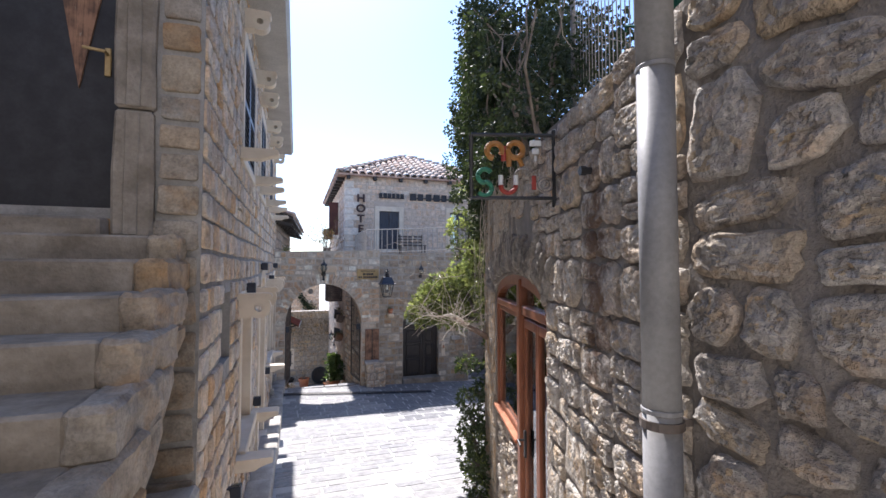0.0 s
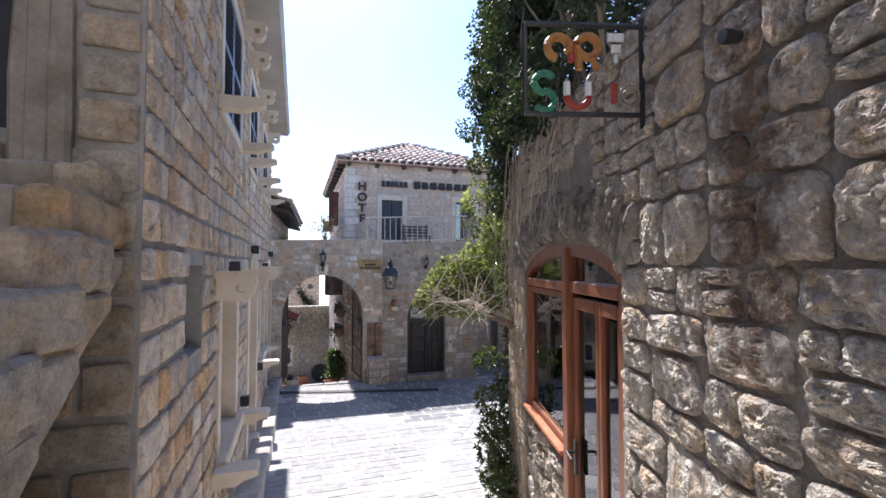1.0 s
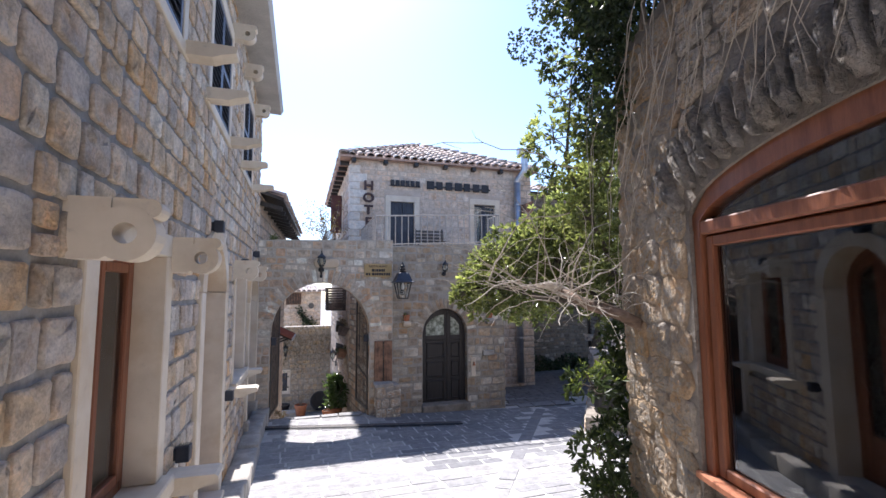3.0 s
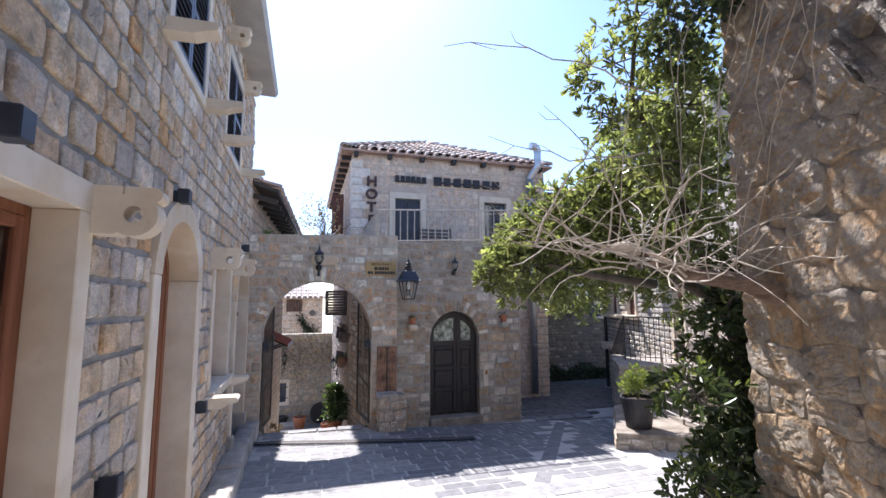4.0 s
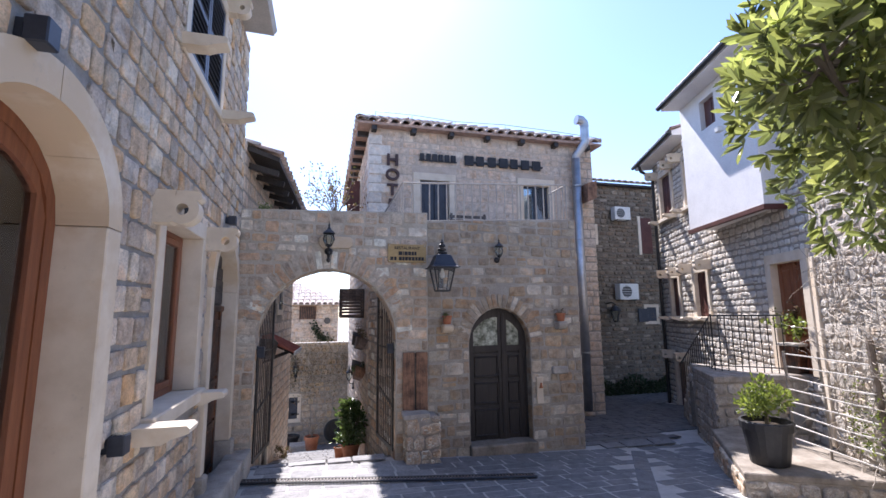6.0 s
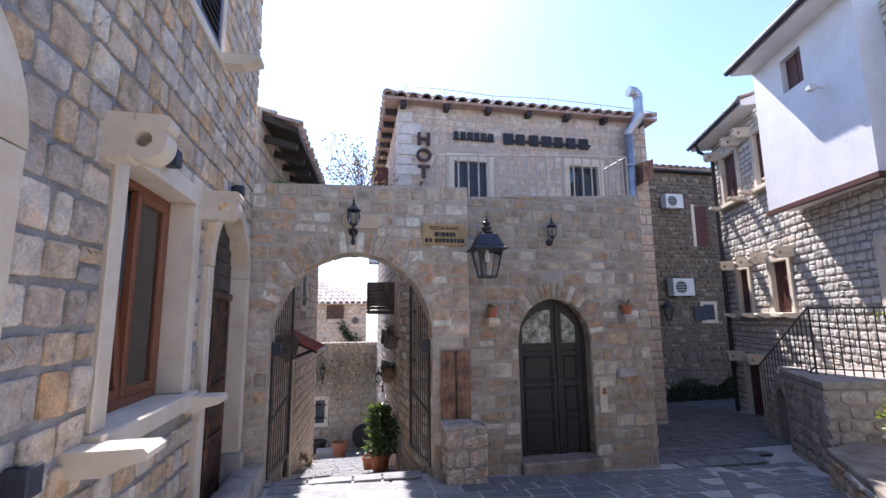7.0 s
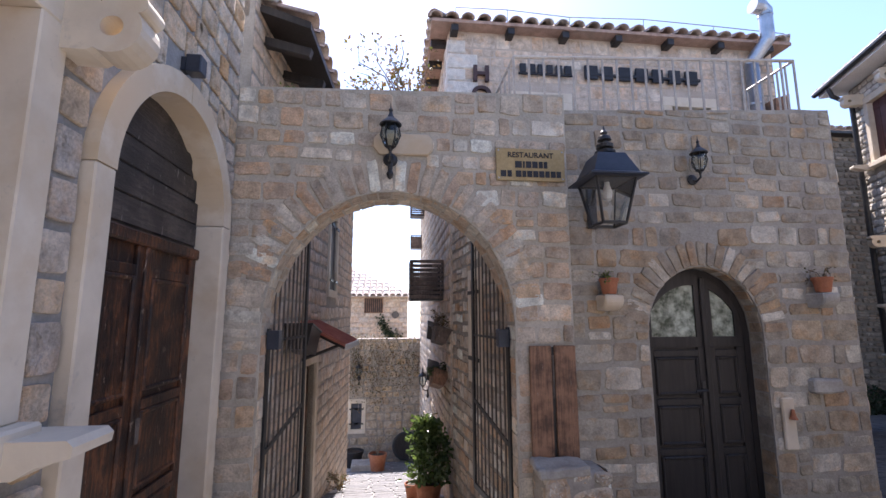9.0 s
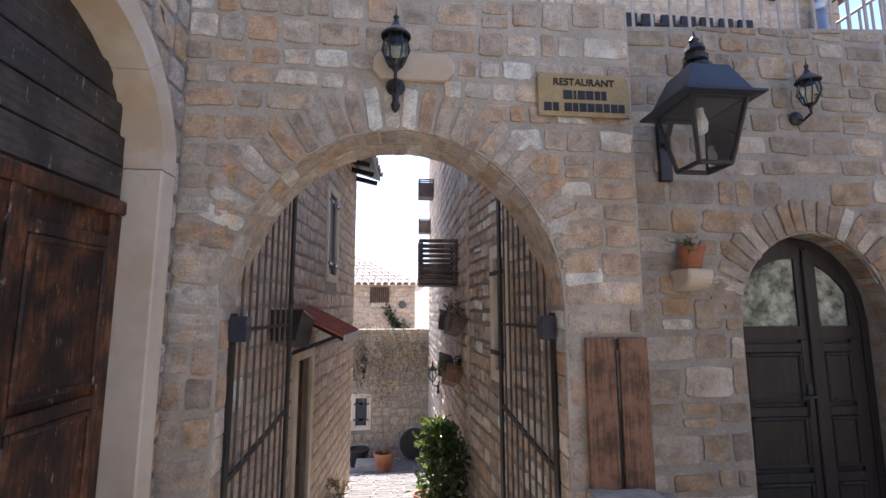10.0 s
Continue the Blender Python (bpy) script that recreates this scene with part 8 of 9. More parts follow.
def facade_roof():
    r = tagged(empty("roof_facade", FACADE), "tiled eave with a dark gutter above the pale stone house", "roof", kind="structure")
    part("soffit", prism([(0.3, 6.09), (-0.42, 6.07), (-0.42, 6.19), (2.6, 7.23), (2.6, 7.03)], -0.75, 2.0, "X"), PLASTER, r)
    part("gutter", tube([(-0.8, -0.47, 6.17), (2.0, -0.47, 6.17)], 0.055, 8), IRON, r)
    tile_slope(r, (-0.75, -0.40, 6.21), (1, 0, 0), (0, 2.6, 0.9), 2.7, lambda a: (0.0, 2.4), lambda a, d: d < 0.3, 20, seed=6)
    p = empty("downpipe", FACADE @ Matrix.Translation((-0.36, -0.09, 0)))
    tagged(p, "dark brown downpipe at the corner of the pale house", "downpipe")
    part("pipe", tube([(0, -0.35, 6.11), (0, -0.3, 5.93), (0, 0, 5.73), (0, 0, -0.6)], 0.045, 10), IRON, p)
    for z in (0.8, 2.4, 4.2):
        part("clamp", lathe([(0.046, z), (0.053, z), (0.053, z + 0.03), (0.046, z + 0.03)], 12), IRON, p)


facade_roof()


def white_bay():
    A, B = Vector((8.12, 13.0)), Vector((7.46, 10.78))
    C, D = Vector((10.2, 10.0)), Vector((10.6, 12.3))
    b = tagged(empty("bay_white", Matrix()), "overhanging white rendered upper storey with a brown lower edge", "upper storey", kind="structure")
    z0, z1 = 3.62, 6.32
    d = (B - A).normalized()
    ln = (B - A).length
    # front with a small window in it, then the other sides
    deg = math.degrees(math.atan2(d.y, d.x))
    front = turned(A.x, A.y, 0, deg)
    win = (0.76, 1.26, 5.52, 6.12, 0)
    f = part("bay_front", wall_core(0, ln, z0, z1, 0.0, 0.25, [win]), PLASTER, b)
    f.matrix_basis = front
    for p, q, n in ((B, C, "bay_side"), (D, A, "bay_side")):
        e = (q - p).normalized()
        s = part(n, box(0.003, (q - p).length, 0.0, 0.25, z0, z1), PLASTER, b)
        s.matrix_basis = turned(p.x, p.y, 0, math.degrees(math.atan2(e.y, e.x)))
    part("bay_floor", prism([(A.x + .05, A.y - .08), (B.x + .05, B.y + .06), (C.x, C.y), (D.x, D.y)], z0 + 0.01, z0 + 0.12, "Z"), PLASTER, b)
    t = part("edge_board", box(-0.03, ln + 0.03, -0.03, 0.05, z0 - 0.07, z0 + 0.012, 0.004), WOOD_RED, b, "red-brown edge board")
    t.matrix_basis = front
    e = (C - B).normalized()
    t = part("edge_board", box(-0.03, 2.0, -0.03, 0.05, z0 - 0.07, z0 + 0.012, 0.004), WOOD_RED, b)
    t.matrix_basis = turned(B.x, B.y, 0, math.degrees(math.atan2(e.y, e.x)))
    w = tagged(empty("window_13", front), "small square window with red-brown shutter in white render", "window", kind="structure")
    part("shutter", box(win[0], win[1], 0.10, 0.13, win[2], win[3], 0.004), WOOD_RED, w)
    part("strip", box((win[0] + win[1]) / 2 - 0.01, (win[0] + win[1]) / 2 + 0.01, 0.09, 0.102, win[2], win[3]), WOOD_RED, w)
    l = empty("wall_lamp", front @ Matrix.Translation((1.6, 0, 5.2)))
    tagged(l, "small white floodlight on the rendered wall", "wall lamp")
    part("arm", tube([(0, 0.0, 0), (0, -0.12, 0.02)], 0.018, 8), PLASTIC_WHITE, l)
    part("head", box(-0.05, 0.07, -0.22, -0.11, -0.05, 0.05, 0.015), PLASTIC_WHITE, l)
    r = tagged(empty("roof_bay", Matrix()), "tiled roof with a deep pale eave over the white storey", "roof", kind="structure")
    s = part("soffit", prism([(0.3, z1), (-0.40, z1 - 0.01), (-0.40, z1 + 0.1), (2.4, z1 + 1.0), (2.4, z1 + .8)], 0.0, ln + 0.2, "X"), PLASTER, r)
    s.matrix_basis = front
    g = part("gutter", tube([(-0.04, -0.45, z1 + 0.07), (ln + 0.2, -0.45, z1 + 0.07)], 0.055, 8), IRON, r)
    g.matrix_basis = front
    grp = part("roof_deck", box(0.0, ln + 0.2, -0.38, -0.28, z1 + 0.09, z1 + 0.12), WOOD_DARK, r)
    grp.matrix_basis = front
    o = front @ Vector((0.02, -0.38, z1 + 0.12))
    u = (front.to_3x3() @ Vector((1, 0, 0)))
    up = (front.to_3x3() @ Vector((0, 3.0, 0.9)))
    tile_slope(r, o, u, up, ln + 0.1, lambda a: (0.0, 2.4), lambda a, d: d < 0.3, 20, seed=7)


white_bay()


def near_house():
    """The creeper-grown house front beside the platform."""
    ang = math.degrees(math.atan2(-0.8614, -0.508))
    m = turned(6.62, 9.54, 0, ang)
    w = tagged(empty("wall_creeper_house", m), "sunlit pale rubble house wall with bare creeper stems", "wall", kind="structure")
    op = (1.96, 2.55, 1.32, 2.60, 0)
    part("mortar", wall_core(0.0, 4.2, -0.2, 3.6, 0.0, 0.35, [(op[0] - .03, op[1] + .03, op[2] - .03, op[3] + .03, 0)]), MORTAR_ARCH, w)
    rng = random.Random(81)
    small = (0.32, 0.25, 0.018, (0.010, 0.024))
    pl = rubble(rng, 0.0, op[0] - 0.14, 0.05, 3.6, *small) + rubble(rng, op[1] + 0.14, 4.2, 0.05, 3.6, *small)
    pl += rubble(rng, op[0] - 0.14, op[1] + 0.14, 0.05, op[2] - 0.08, *small) + rubble(rng, op[0] - 0.14, op[1] + 0.14, op[3] + 0.12, 3.6, *small)
    lay("stone", w, CREEPERRUBBLE, pl, lambda u, v: u < 2.4 and v < 3.0)
    part("corner_post", box(-0.06, 0.04, -0.04, 0.1, 0.3, 2.6, 0.006), LIMESTONE, w, "pale upright corner stone")
    win = tagged(empty("window_14", m), "old window opening with timber lintel and creeper stems", "window", kind="structure")
    part("jamb", box(op[0] - 0.15, op[0], -0.05, 0.2, op[2] - 0.5, op[3], 0.006), DRESSED_PINK, win, "pinkish dressed stone pilaster")
    part("jamb", box(op[1], op[1] + 0.13, -0.04, 0.2, op[2], op[3], 0.006), DRESSED_PINK, win)
    part("lintel", box(op[0] - 0.1, op[1] + 0.1, -0.02, 0.2, op[3], op[3] + 0.1, 0.006), WOOD_BROWN, win, "brown timber lintel")
    part("sill", box(op[0] - 0.16, op[1] + 0.16, -0.06, 0.2, op[2] - 0.08, op[2] - 0.002, 0.006), DRESSED_PINK, win)
    part("boarding", box(op[0], op[1], 0.16, 0.19, op[2], op[3]), WOOD_BROWN, win, "weathered boards filling the opening")
    c = empty("dry_creeper", m)
    tagged(c, "bare grey creeper stems spread over the house wall", "creeper")
    for i in range(420):
        u, z = rng.uniform(0.15, 3.0), rng.uniform(0.2, 2.7)
        p, d = [Vector((u, -0.07, z))], Vector((rng.uniform(-1, 1), rng.uniform(-.15, .1), rng.uniform(-.4, 1))).normalized()
        n = rng.randint(4, 8)
        for k in range(n):
            d = (d + Vector((rng.uniform(-.5, .5), rng.uniform(-.25, .2), rng.uniform(-.5, .5)))).normalized()
            q = p[-1] + d * rng.uniform(.06, .14)
            q.y = min(q.y, -0.05)
            p.append(q)
        part("stem", tube(p, [0.0048 * (1 - .7 * k / n) for k in range(n + 1)], 4), TWIG if i % 3 else BARK, c)
    pts = [Vector((rng.uniform(0.5, 2.6), rng.uniform(-.16, -.05), abs(rng.gauss(0, .35)) + 0.45)) for _ in range(700)]
    leaf_cloud("creeper_leaves", LEAF_POT, c, pts, [rand_dir(rng, .3) for _ in pts], 0.04, 0.025, rng)


near_house()

# ---- terrace, stair and platform ----
def terrace():
    P1, P2, P3, P4 = (6.31, 10.96), (7.02, 12.09), (8.75, 12.0), (8.45, 10.54)
    t = tagged(empty("terrace", Matrix()), "raised stone terrace with a coping and small arched recess", "terrace", kind="structure")
    # The dark wall stone on top stands in for shade on the coping.
    part("terrace_top", rough_up(subdivided(prism([P1, P4, P3, P2], 0.86, 0.95, "Z", 0.012), 3), 0.015, 5), STONE_TERRACE, t, "worn flat stone terrace paving")
    for a, b in ((P2, P1), (P1, P4)):
        a, b = Vector(a), Vector(b)
        d = (b - a).normalized()
        m = turned(a.x, a.y, 0, math.degrees(math.atan2(d.y, d.x)))
        w = tagged(empty("wall_terrace", m), "retaining wall of grey rubble below the terrace", "wall", kind="structure")
        ln = (b - a).length
        part("mortar", wall_core(0.12, ln - 0.12, -0.5, 0.86, 0.03, 0.12, []), MORTAR_WARM, w)
        rng = random.Random(int(ln * 100))
        pl = coursed(rng, 0.0, ln, -0.3, 0.86, (0.10, 0.17), (0.14, 0.32), 0.018, lambda va, vb: [], (0.014, 0.03), y=0.03, tilt=3, ragged=0.08)
        lay("stone", w, TERRACESTONE, pl, lambda u, v: True)
    part("corner_core", prism([(6.356, 10.98), (6.50, 10.953), (6.435, 11.10)], -0.5, 0.86, "Z"), MORTAR_WARM, t)
    a, b = Vector((8.26, 13.72)), Vector((7.025, 12.10))
    d = (b - a).normalized()
    ln = (b - a).length
    w = tagged(empty("wall_stair_flank", turned(a.x, a.y, 0, math.degrees(math.atan2(d.y, d.x)))), "rubble wall carrying the terrace stair", "wall", kind="structure")
    slope = lambda u: min(0.97, -0.12 + 1.28 * u / ln)
    hole = (ln - 0.72, ln - 0.05, -0.9, 0.36, 0.28)
    part("mortar", wall_core(0.0, ln - 0.003, -0.9, slope, 0.0, 0.30, [hole]), MORTAR_WARM, w)
    part("recess_back", box(ln - 0.75, ln - 0.02, 0.31, 0.36, -0.9, 0.7), DARK_ROOM, w)
    lay("stone", w, TERRACESTONE, coursed(random.Random(73), 0.0, ln, -0.8, slope, (0.10, 0.17), (0.14, 0.30), 0.018, blocker([hole], [(0.03, 0, 0.04)]), (0.012, 0.026), tilt=3, ragged=0.08), lambda u, v: True)
    r = empty("terrace_railing", Matrix())
    tagged(r, "black iron balustrade round the stone terrace", "railing")
    def run(a, b, za, zb, n, h=0.88):
        a, b = Vector(a), Vector(b)
        part("top_rail", tube([(a.x, a.y, za + h), (b.x, b.y, zb + h)], 0.014, 6), IRON, r)
        part("bottom_rail", tube([(a.x, a.y, za + 0.08), (b.x, b.y, zb + 0.08)], 0.010, 6), IRON, r)
        for i in range(n + 1):
            p = a.lerp(b, i / n)
            z = za + (zb - za) * i / n
            part("baluster", tube([(p.x, p.y, z), (p.x, p.y, z + h)], 0.008, 5), IRON, r)
    run((6.95, 11.53), (7.62, 10.85), 0.95, 0.95, 10, 0.90)
    run((6.97, 11.56), (8.24, 13.70), 0.97, -0.10, 16, 0.90)
    for i in range(7):
        y = 12.45 + i * 0.24
        z = 0.80 - i * 0.17
        part("step", moved(box(-0.13, 1.0, 0, 0.25, -0.9, z, 0.01), turned(7.86 + i * 0.16, y, 0, -35)), OLD_LIMESTONE, t)
    # a fig-like shrub by the terrace door
    sh = empty("planter_shrub", Matrix.Translation((8.0, 10.86, 0.952)))
    tagged(sh, "leafy green shrub in a dark trough before the terrace door", "potted shrub")
    part("trough", prism([(-0.12, 0.0), (0.12, 0.0), (0.16, 0.42), (-0.16, 0.42)], -0.28, 0.28, "X", 0.01), WOOD_OLD, sh, "dark weathered wooden trough")
    part("rim", box(-0.30, 0.30, -0.18, 0.18, 0.42, 0.46, 0.006), OLD_LIMESTONE, sh)
    tuft(sh, 0.44, 0.40, 650, 0.075, 0.05, LEAF_POT, 31, 0.0, 18)
    tuft(sh, 0.80, 0.28, 160, 0.05, 0.03, LEAF_DRY, 32, 0.0, 12, "dry_foliage")


terrace()


def platform():
    poly = [(6.02, 10.76), (4.93, 9.30), (5.10, 9.20), (6.05, 8.68), (6.66, 9.55), (6.75, 10.9)]
    p = tagged(empty("platform", Matrix()), "low stone platform with a worn step in front", "platform", kind="structure")
    bm = prism(poly, -0.5, 0.24, "Z")
    part("base", bm, MORTAR_WARM, p)
    for k in range(len(poly) - 3):
        a, b = Vector(poly[k]), Vector(poly[k + 1])
        d = b - a
        fm = turned(a.x, a.y, 0, math.degrees(math.atan2(d.y, d.x)))
        row = empty("rubble_edge", fm)
        row.parent = p
        lay("stone", row, CREEPERRUBBLE if k else WARM, coursed(random.Random(60 + k), 0.0, d.length, -0.3, 0.19, (0.11, 0.16), (0.14, 0.30), 0.02, lambda va, vb: [], (0.015, 0.035), tilt=3), lambda u, v: True)
    bm = prism([(x + (5.8 - x) * -0.015, y + (9.7 - y) * -0.015) for x, y in poly], 0.19, 0.255, "Z", 0.012)
    # The darker step stone puts partial shade into the slab's colour.
    part("top_slab", rough_up(bm, 0.01, 3), STEP_STONE, p, "worn grey-brown top slab, darkened for partial shade")
    a, b = Vector((5.20, 8.90, 0)), Vector((6.10, 8.52, 0))
    rng = random.Random(6)
    for i in range(7):
        q0, q1 = a.lerp(b, i / 7), a.lerp(b, (i + 1) / 7)
        d = (q1 - q0)
        m = turned(q0.x, q0.y, 0, math.degrees(math.atan2(d.y, d.x)))
        part("step_stone", moved(rough_up(subdivided(box(0.006, d.length - 0.006, -0.02, 0.24, -0.4, 0.05 + rng.uniform(-.03, .015), 0.03), 2), 0.025, 5, i), m), STONE_CREEPER, p)
    pot = flower_pot(Matrix.Translation((5.45, 9.44, 0.256)), 0.26, 0.46, PLASTIC_BLACK, "plant_tub", "large black plastic tub with a leafy green shrub", "plant pot")
    part("stem", tube([(0.0, 0.0, 0.38), (0.02, 0.0, 0.50), (0.03, 0.02, 0.62)], [0.022, 0.018, 0.012], 8), BARK, pot)
    rb = random.Random(12)
    pts, axes = [], []
    for cx, cz, r in ((0.06, 0.70, 0.20), (-0.14, 0.64, 0.15), (0.24, 0.66, 0.15), (0.0, 0.84, 0.12), (-0.04, 0.60, 0.16)):
        for _ in range(int(6500 * r * r)):
            dv = rand_dir(rb)
            pts.append(Vector((cx, 0.03, cz)) + Vector((dv.x * 1.15, dv.y, dv.z * 0.8)) * r * rb.uniform(0.45, 1.05))
            axes.append((dv + rand_dir(rb) * 0.7 + Vector((0, 0, 0.3))).normalized())
    leaf_cloud("foliage", LEAF_POT, pot, pts, axes, 0.055, 0.026, rb, True)
    f = empty("wire_fence", Matrix())
    tagged(f, "bent rusty wire fence panel beside the platform", "fence")
    A, B = Vector((6.03, 8.68, 0.2)), Vector((6.36, 9.86, 0.25))
    for q, h, r in ((A, 1.42, 0.034), (A.lerp(B, .55), 1.22, 0.014), (B, 1.16, 0.016)):
        part("post", tube([q, q + Vector((0.01, 0, h * 0.5)), q + Vector((-0.02, 0, h))], r, 7), BARK if r > 0.03 else STEEL_WIRE, f)
    for i in range(8):
        z, sag = 0.16 + i * 0.145, 0.012 * (i % 3)
        part("rod", tube([A + Vector((-0.035, 0, z)), A.lerp(B, .3) + Vector((-.03, 0, z - 0.01 - sag)), A.lerp(B, .7) + Vector((-.03, .02, z - 0.03)), B + Vector((0, 0, z - 0.06 + sag))], 0.0085, 5), RAIL_WIRE, f)
    mb = empty("meter_box", Matrix.Translation((7.55, 10.74, 0.21)) @ Matrix.Rotation(radians(-8), 4, "Z"))
    tagged(mb, "small grey meter box on the terrace wall", "meter box")
    part("casing", box(-0.11, 0.11, -0.06, 0.1, -0.02, 0.30, 0.01), PIPE_GREY, mb)
    part("lid", box(-0.095, 0.095, -0.068, -0.058, 0.0, 0.28, 0.004), PIPE_GREY, mb)


platform()


# ---- alley ----
def air_unit(m, label):
    a = empty("air_conditioner", m)
    tagged(a, label, "air conditioner", "air conditioners on the alley wall")
    part("casing", box(-0.36, 0.36, -0.32, -0.04, -0.26, 0.26, 0.02), PLASTIC_WHITE, a)
    part("grille_ring", moved(lathe([(0.19, 0.0), (0.205, 0.008), (0.205, 0.0)], 24), Matrix.Translation((-0.10, -0.322, 0)) @ Matrix.Rotation(radians(90), 4, "X")), PLASTIC_WHITE, a)
    part("grille", moved(lathe([(0.0, 0.0), (0.19, 0.001)], 24), Matrix.Translation((-0.10, -0.323, 0)) @ Matrix.Rotation(radians(90), 4, "X")), PLASTIC_BLACK, a, "dark round fan grille")
    for k in range(5):
        part("grille_bar", box(-0.29, 0.09, -0.330, -0.325, -0.16 + k * 0.08 - .006, -0.16 + k * 0.08 + .006), PLASTIC_WHITE, a)
    for x in (-0.25, 0.25):
        part("bracket", box(x - 0.015, x + 0.015, -0.33, 0.0, -0.29, -0.26), IRON, a)


def alley_things():
    W = turned(5.5, 18.3, 0, 0)
    air_unit(Matrix.Translation((10.30, 18.28, 5.22)) @ Matrix.Scale(0.85, 4), "white air conditioner high on the alley wall")
    air_unit(Matrix.Translation((10.32, 18.28, 2.575)), "white air conditioner low on the alley wall")
    for name, op, lab in (("window_15", (3.55, 3.85, 4.25, 4.75, 0), "small dark window high in the alley wall"), ("window_16", (5.66, 6.04, 1.60, 2.06, 0), "small dark opening low in the alley wall")):
        u0, u1, v0, v1, _ = op
        w = tagged(empty(name, W), lab, "window", kind="structure")
        for a in ((u0 - .1, u0, v0 - .1, v1 + .1), (u1, u1 + .1, v0 - .1, v1 + .1), (u0, u1, v1, v1 + .1), (u0, u1, v0 - .1, v0)):
            part("surround", box(a[0], a[1], -0.06, 0.02, a[2], a[3], 0.004), LIMESTONE, w)
        part("dark_pane", box(u0, u1, -0.045, -0.035, v0, v1), NAVY, w)
        if name == "window_16":
            part("shutter", box(u0 - 0.36, u0 + 0.02, -0.10, -0.07, v0 - 0.02, v1 - 0.04, 0.004), NAVY, w, "dark shutter leaf standing open")
    w = tagged(empty("window_17", W), "narrow red-brown shuttered window in the alley wall", "window", kind="structure")
    part("surround", box(5.55, 5.66, -0.05, 0.02, 3.85, 5.2, 0.004), LIMESTONE, w)
    part("shutter", box(5.66, 6.1, -0.045, 0.01, 3.9, 5.15, 0.004), WOOD_RED, w)
    l = empty("alley_lantern", Matrix.Translation((9.76, 18.0, 1.85)))
    tagged(l, "black hanging lantern on the alley wall", "lantern")
    part("arm", tube([(-0.1, 0.28, 0.35), (-0.1, 0.0, 0.38), (0, -0.05, 0.3)], 0.018, 6), IRON, l)
    part("cage", lathe([(0.08, -0.22), (0.17, 0.1), (0.16, 0.12)], 4), GLASS_LAMP, l)
    for k in range(4):
        a = math.pi / 2 * k
        part("cage_bar", tube([(0.08 * math.cos(a), 0.08 * math.sin(a), -0.22), (0.17 * math.cos(a), 0.17 * math.sin(a), 0.1)], 0.014, 5), IRON, l)
    part("hood", lathe([(0.2, 0.1), (0.2, 0.12), (0.1, 0.24), (0.03, 0.28), (0.0, 0.34)], 12), IRON, l)
    part("foot", lathe([(0.0, -0.26), (0.06, -0.25), (0.085, -0.22)], 8), IRON, l)
    g = empty("wall_ivy", W)
    tagged(g, "low dark green growth along the foot of the alley wall", "ivy")
    rng = random.Random(37)
    pts = []
    for _ in range(2600):
        u = rng.uniform(3.2, 7.6)
        z0 = ground_z(5.5 + u, 18.2)
        pts.append(Vector((u, -rng.uniform(0.05, 0.16), z0 + rng.random() ** 1.3 * (0.50 + 0.14 * math.sin(u * 4.1)))))
    leaf_cloud("leaves", LEAF_IVY, g, pts, [rand_dir(rng, 0.2) for _ in pts], 0.09, 0.06, rng)
    r = tagged(empty("roof_alley", W), "clay tile eave above the alley wall", "roof", kind="structure")
    part("eave_board", box(-0.5, 8.5, -0.25, 0.4, 6.2, 6.26), WOOD_DARK, r)
    tile_slope(r, (-0.4, -0.28, 6.28), (1, 0, 0), (0, 2.0, 0.7), 8.6, lambda a: (0.0, 1.8), lambda a, d: d < 0.2 and 3 < a < 7.5, 30, seed=8)


alley_things()

# ---- things in the passage ----
def iron_shutter_window(name, m, op, label, mat=NAVY, open_leaf=True):
    u0, u1, v0, v1, _ = op
    w = tagged(empty(name, m), label, "window", kind="structure")
    for a in ((u0 - 0.11, u0, v0, v1), (u1, u1 + 0.11, v0, v1), (u0 - 0.11, u1 + 0.11, v1, v1 + 0.12), (u0 - 0.11, u1 + 0.11, v0 - 0.12, v0)):
        part("surround", box(a[0], a[1], -0.035, 0.15, a[2], a[3], 0.006), LIMESTONE, w)
    part("shutter", box(u0 + 0.01, u1 - 0.01, 0.02, 0.05, v0, v1, 0.004), mat, w)
    for z in (v0 + 0.15, v1 - 0.15):
        part("hinge", box(u0 - 0.05, u0 + 0.2, -0.055, -0.036, z - 0.02, z + 0.02), IRON, w)
        part("hinge", box(u1 - 0.2, u1 + 0.05, -0.055, -0.036, z - 0.02, z + 0.02), IRON, w)
    if open_leaf:
        part("shutter_leaf", box(u1 + 0.0, u1 + 0.03, -0.38, -0.045, v0, v1, 0.004), mat, w, "shutter leaf standing open")


iron_shutter_window("window_18", PASSAGE_LEFT, (3.75, 4.35, 2.05, 3.3, 0), "upper passage window with dark iron-strapped shutters", NAVY, False)
iron_shutter_window("window_19", CAFE_PASS, (1.08, 1.38, 0.98, 2.02, 0), "tall shuttered window in the hotel's side wall", NAVY, False)
iron_shutter_window("window_20", turned(HX0, HY1, 0, -90), (4.4, 4.9, 4.2, 5.4, 0), "upper shuttered window in the hotel's side wall", WOOD_RED)
iron_shutter_window("window_21", turned(-4.0, 21.8, 0, 0), (3.55, 3.85, -1.55, -0.85, 0), "small window with a pale frame in the old wall", NAVY, False)


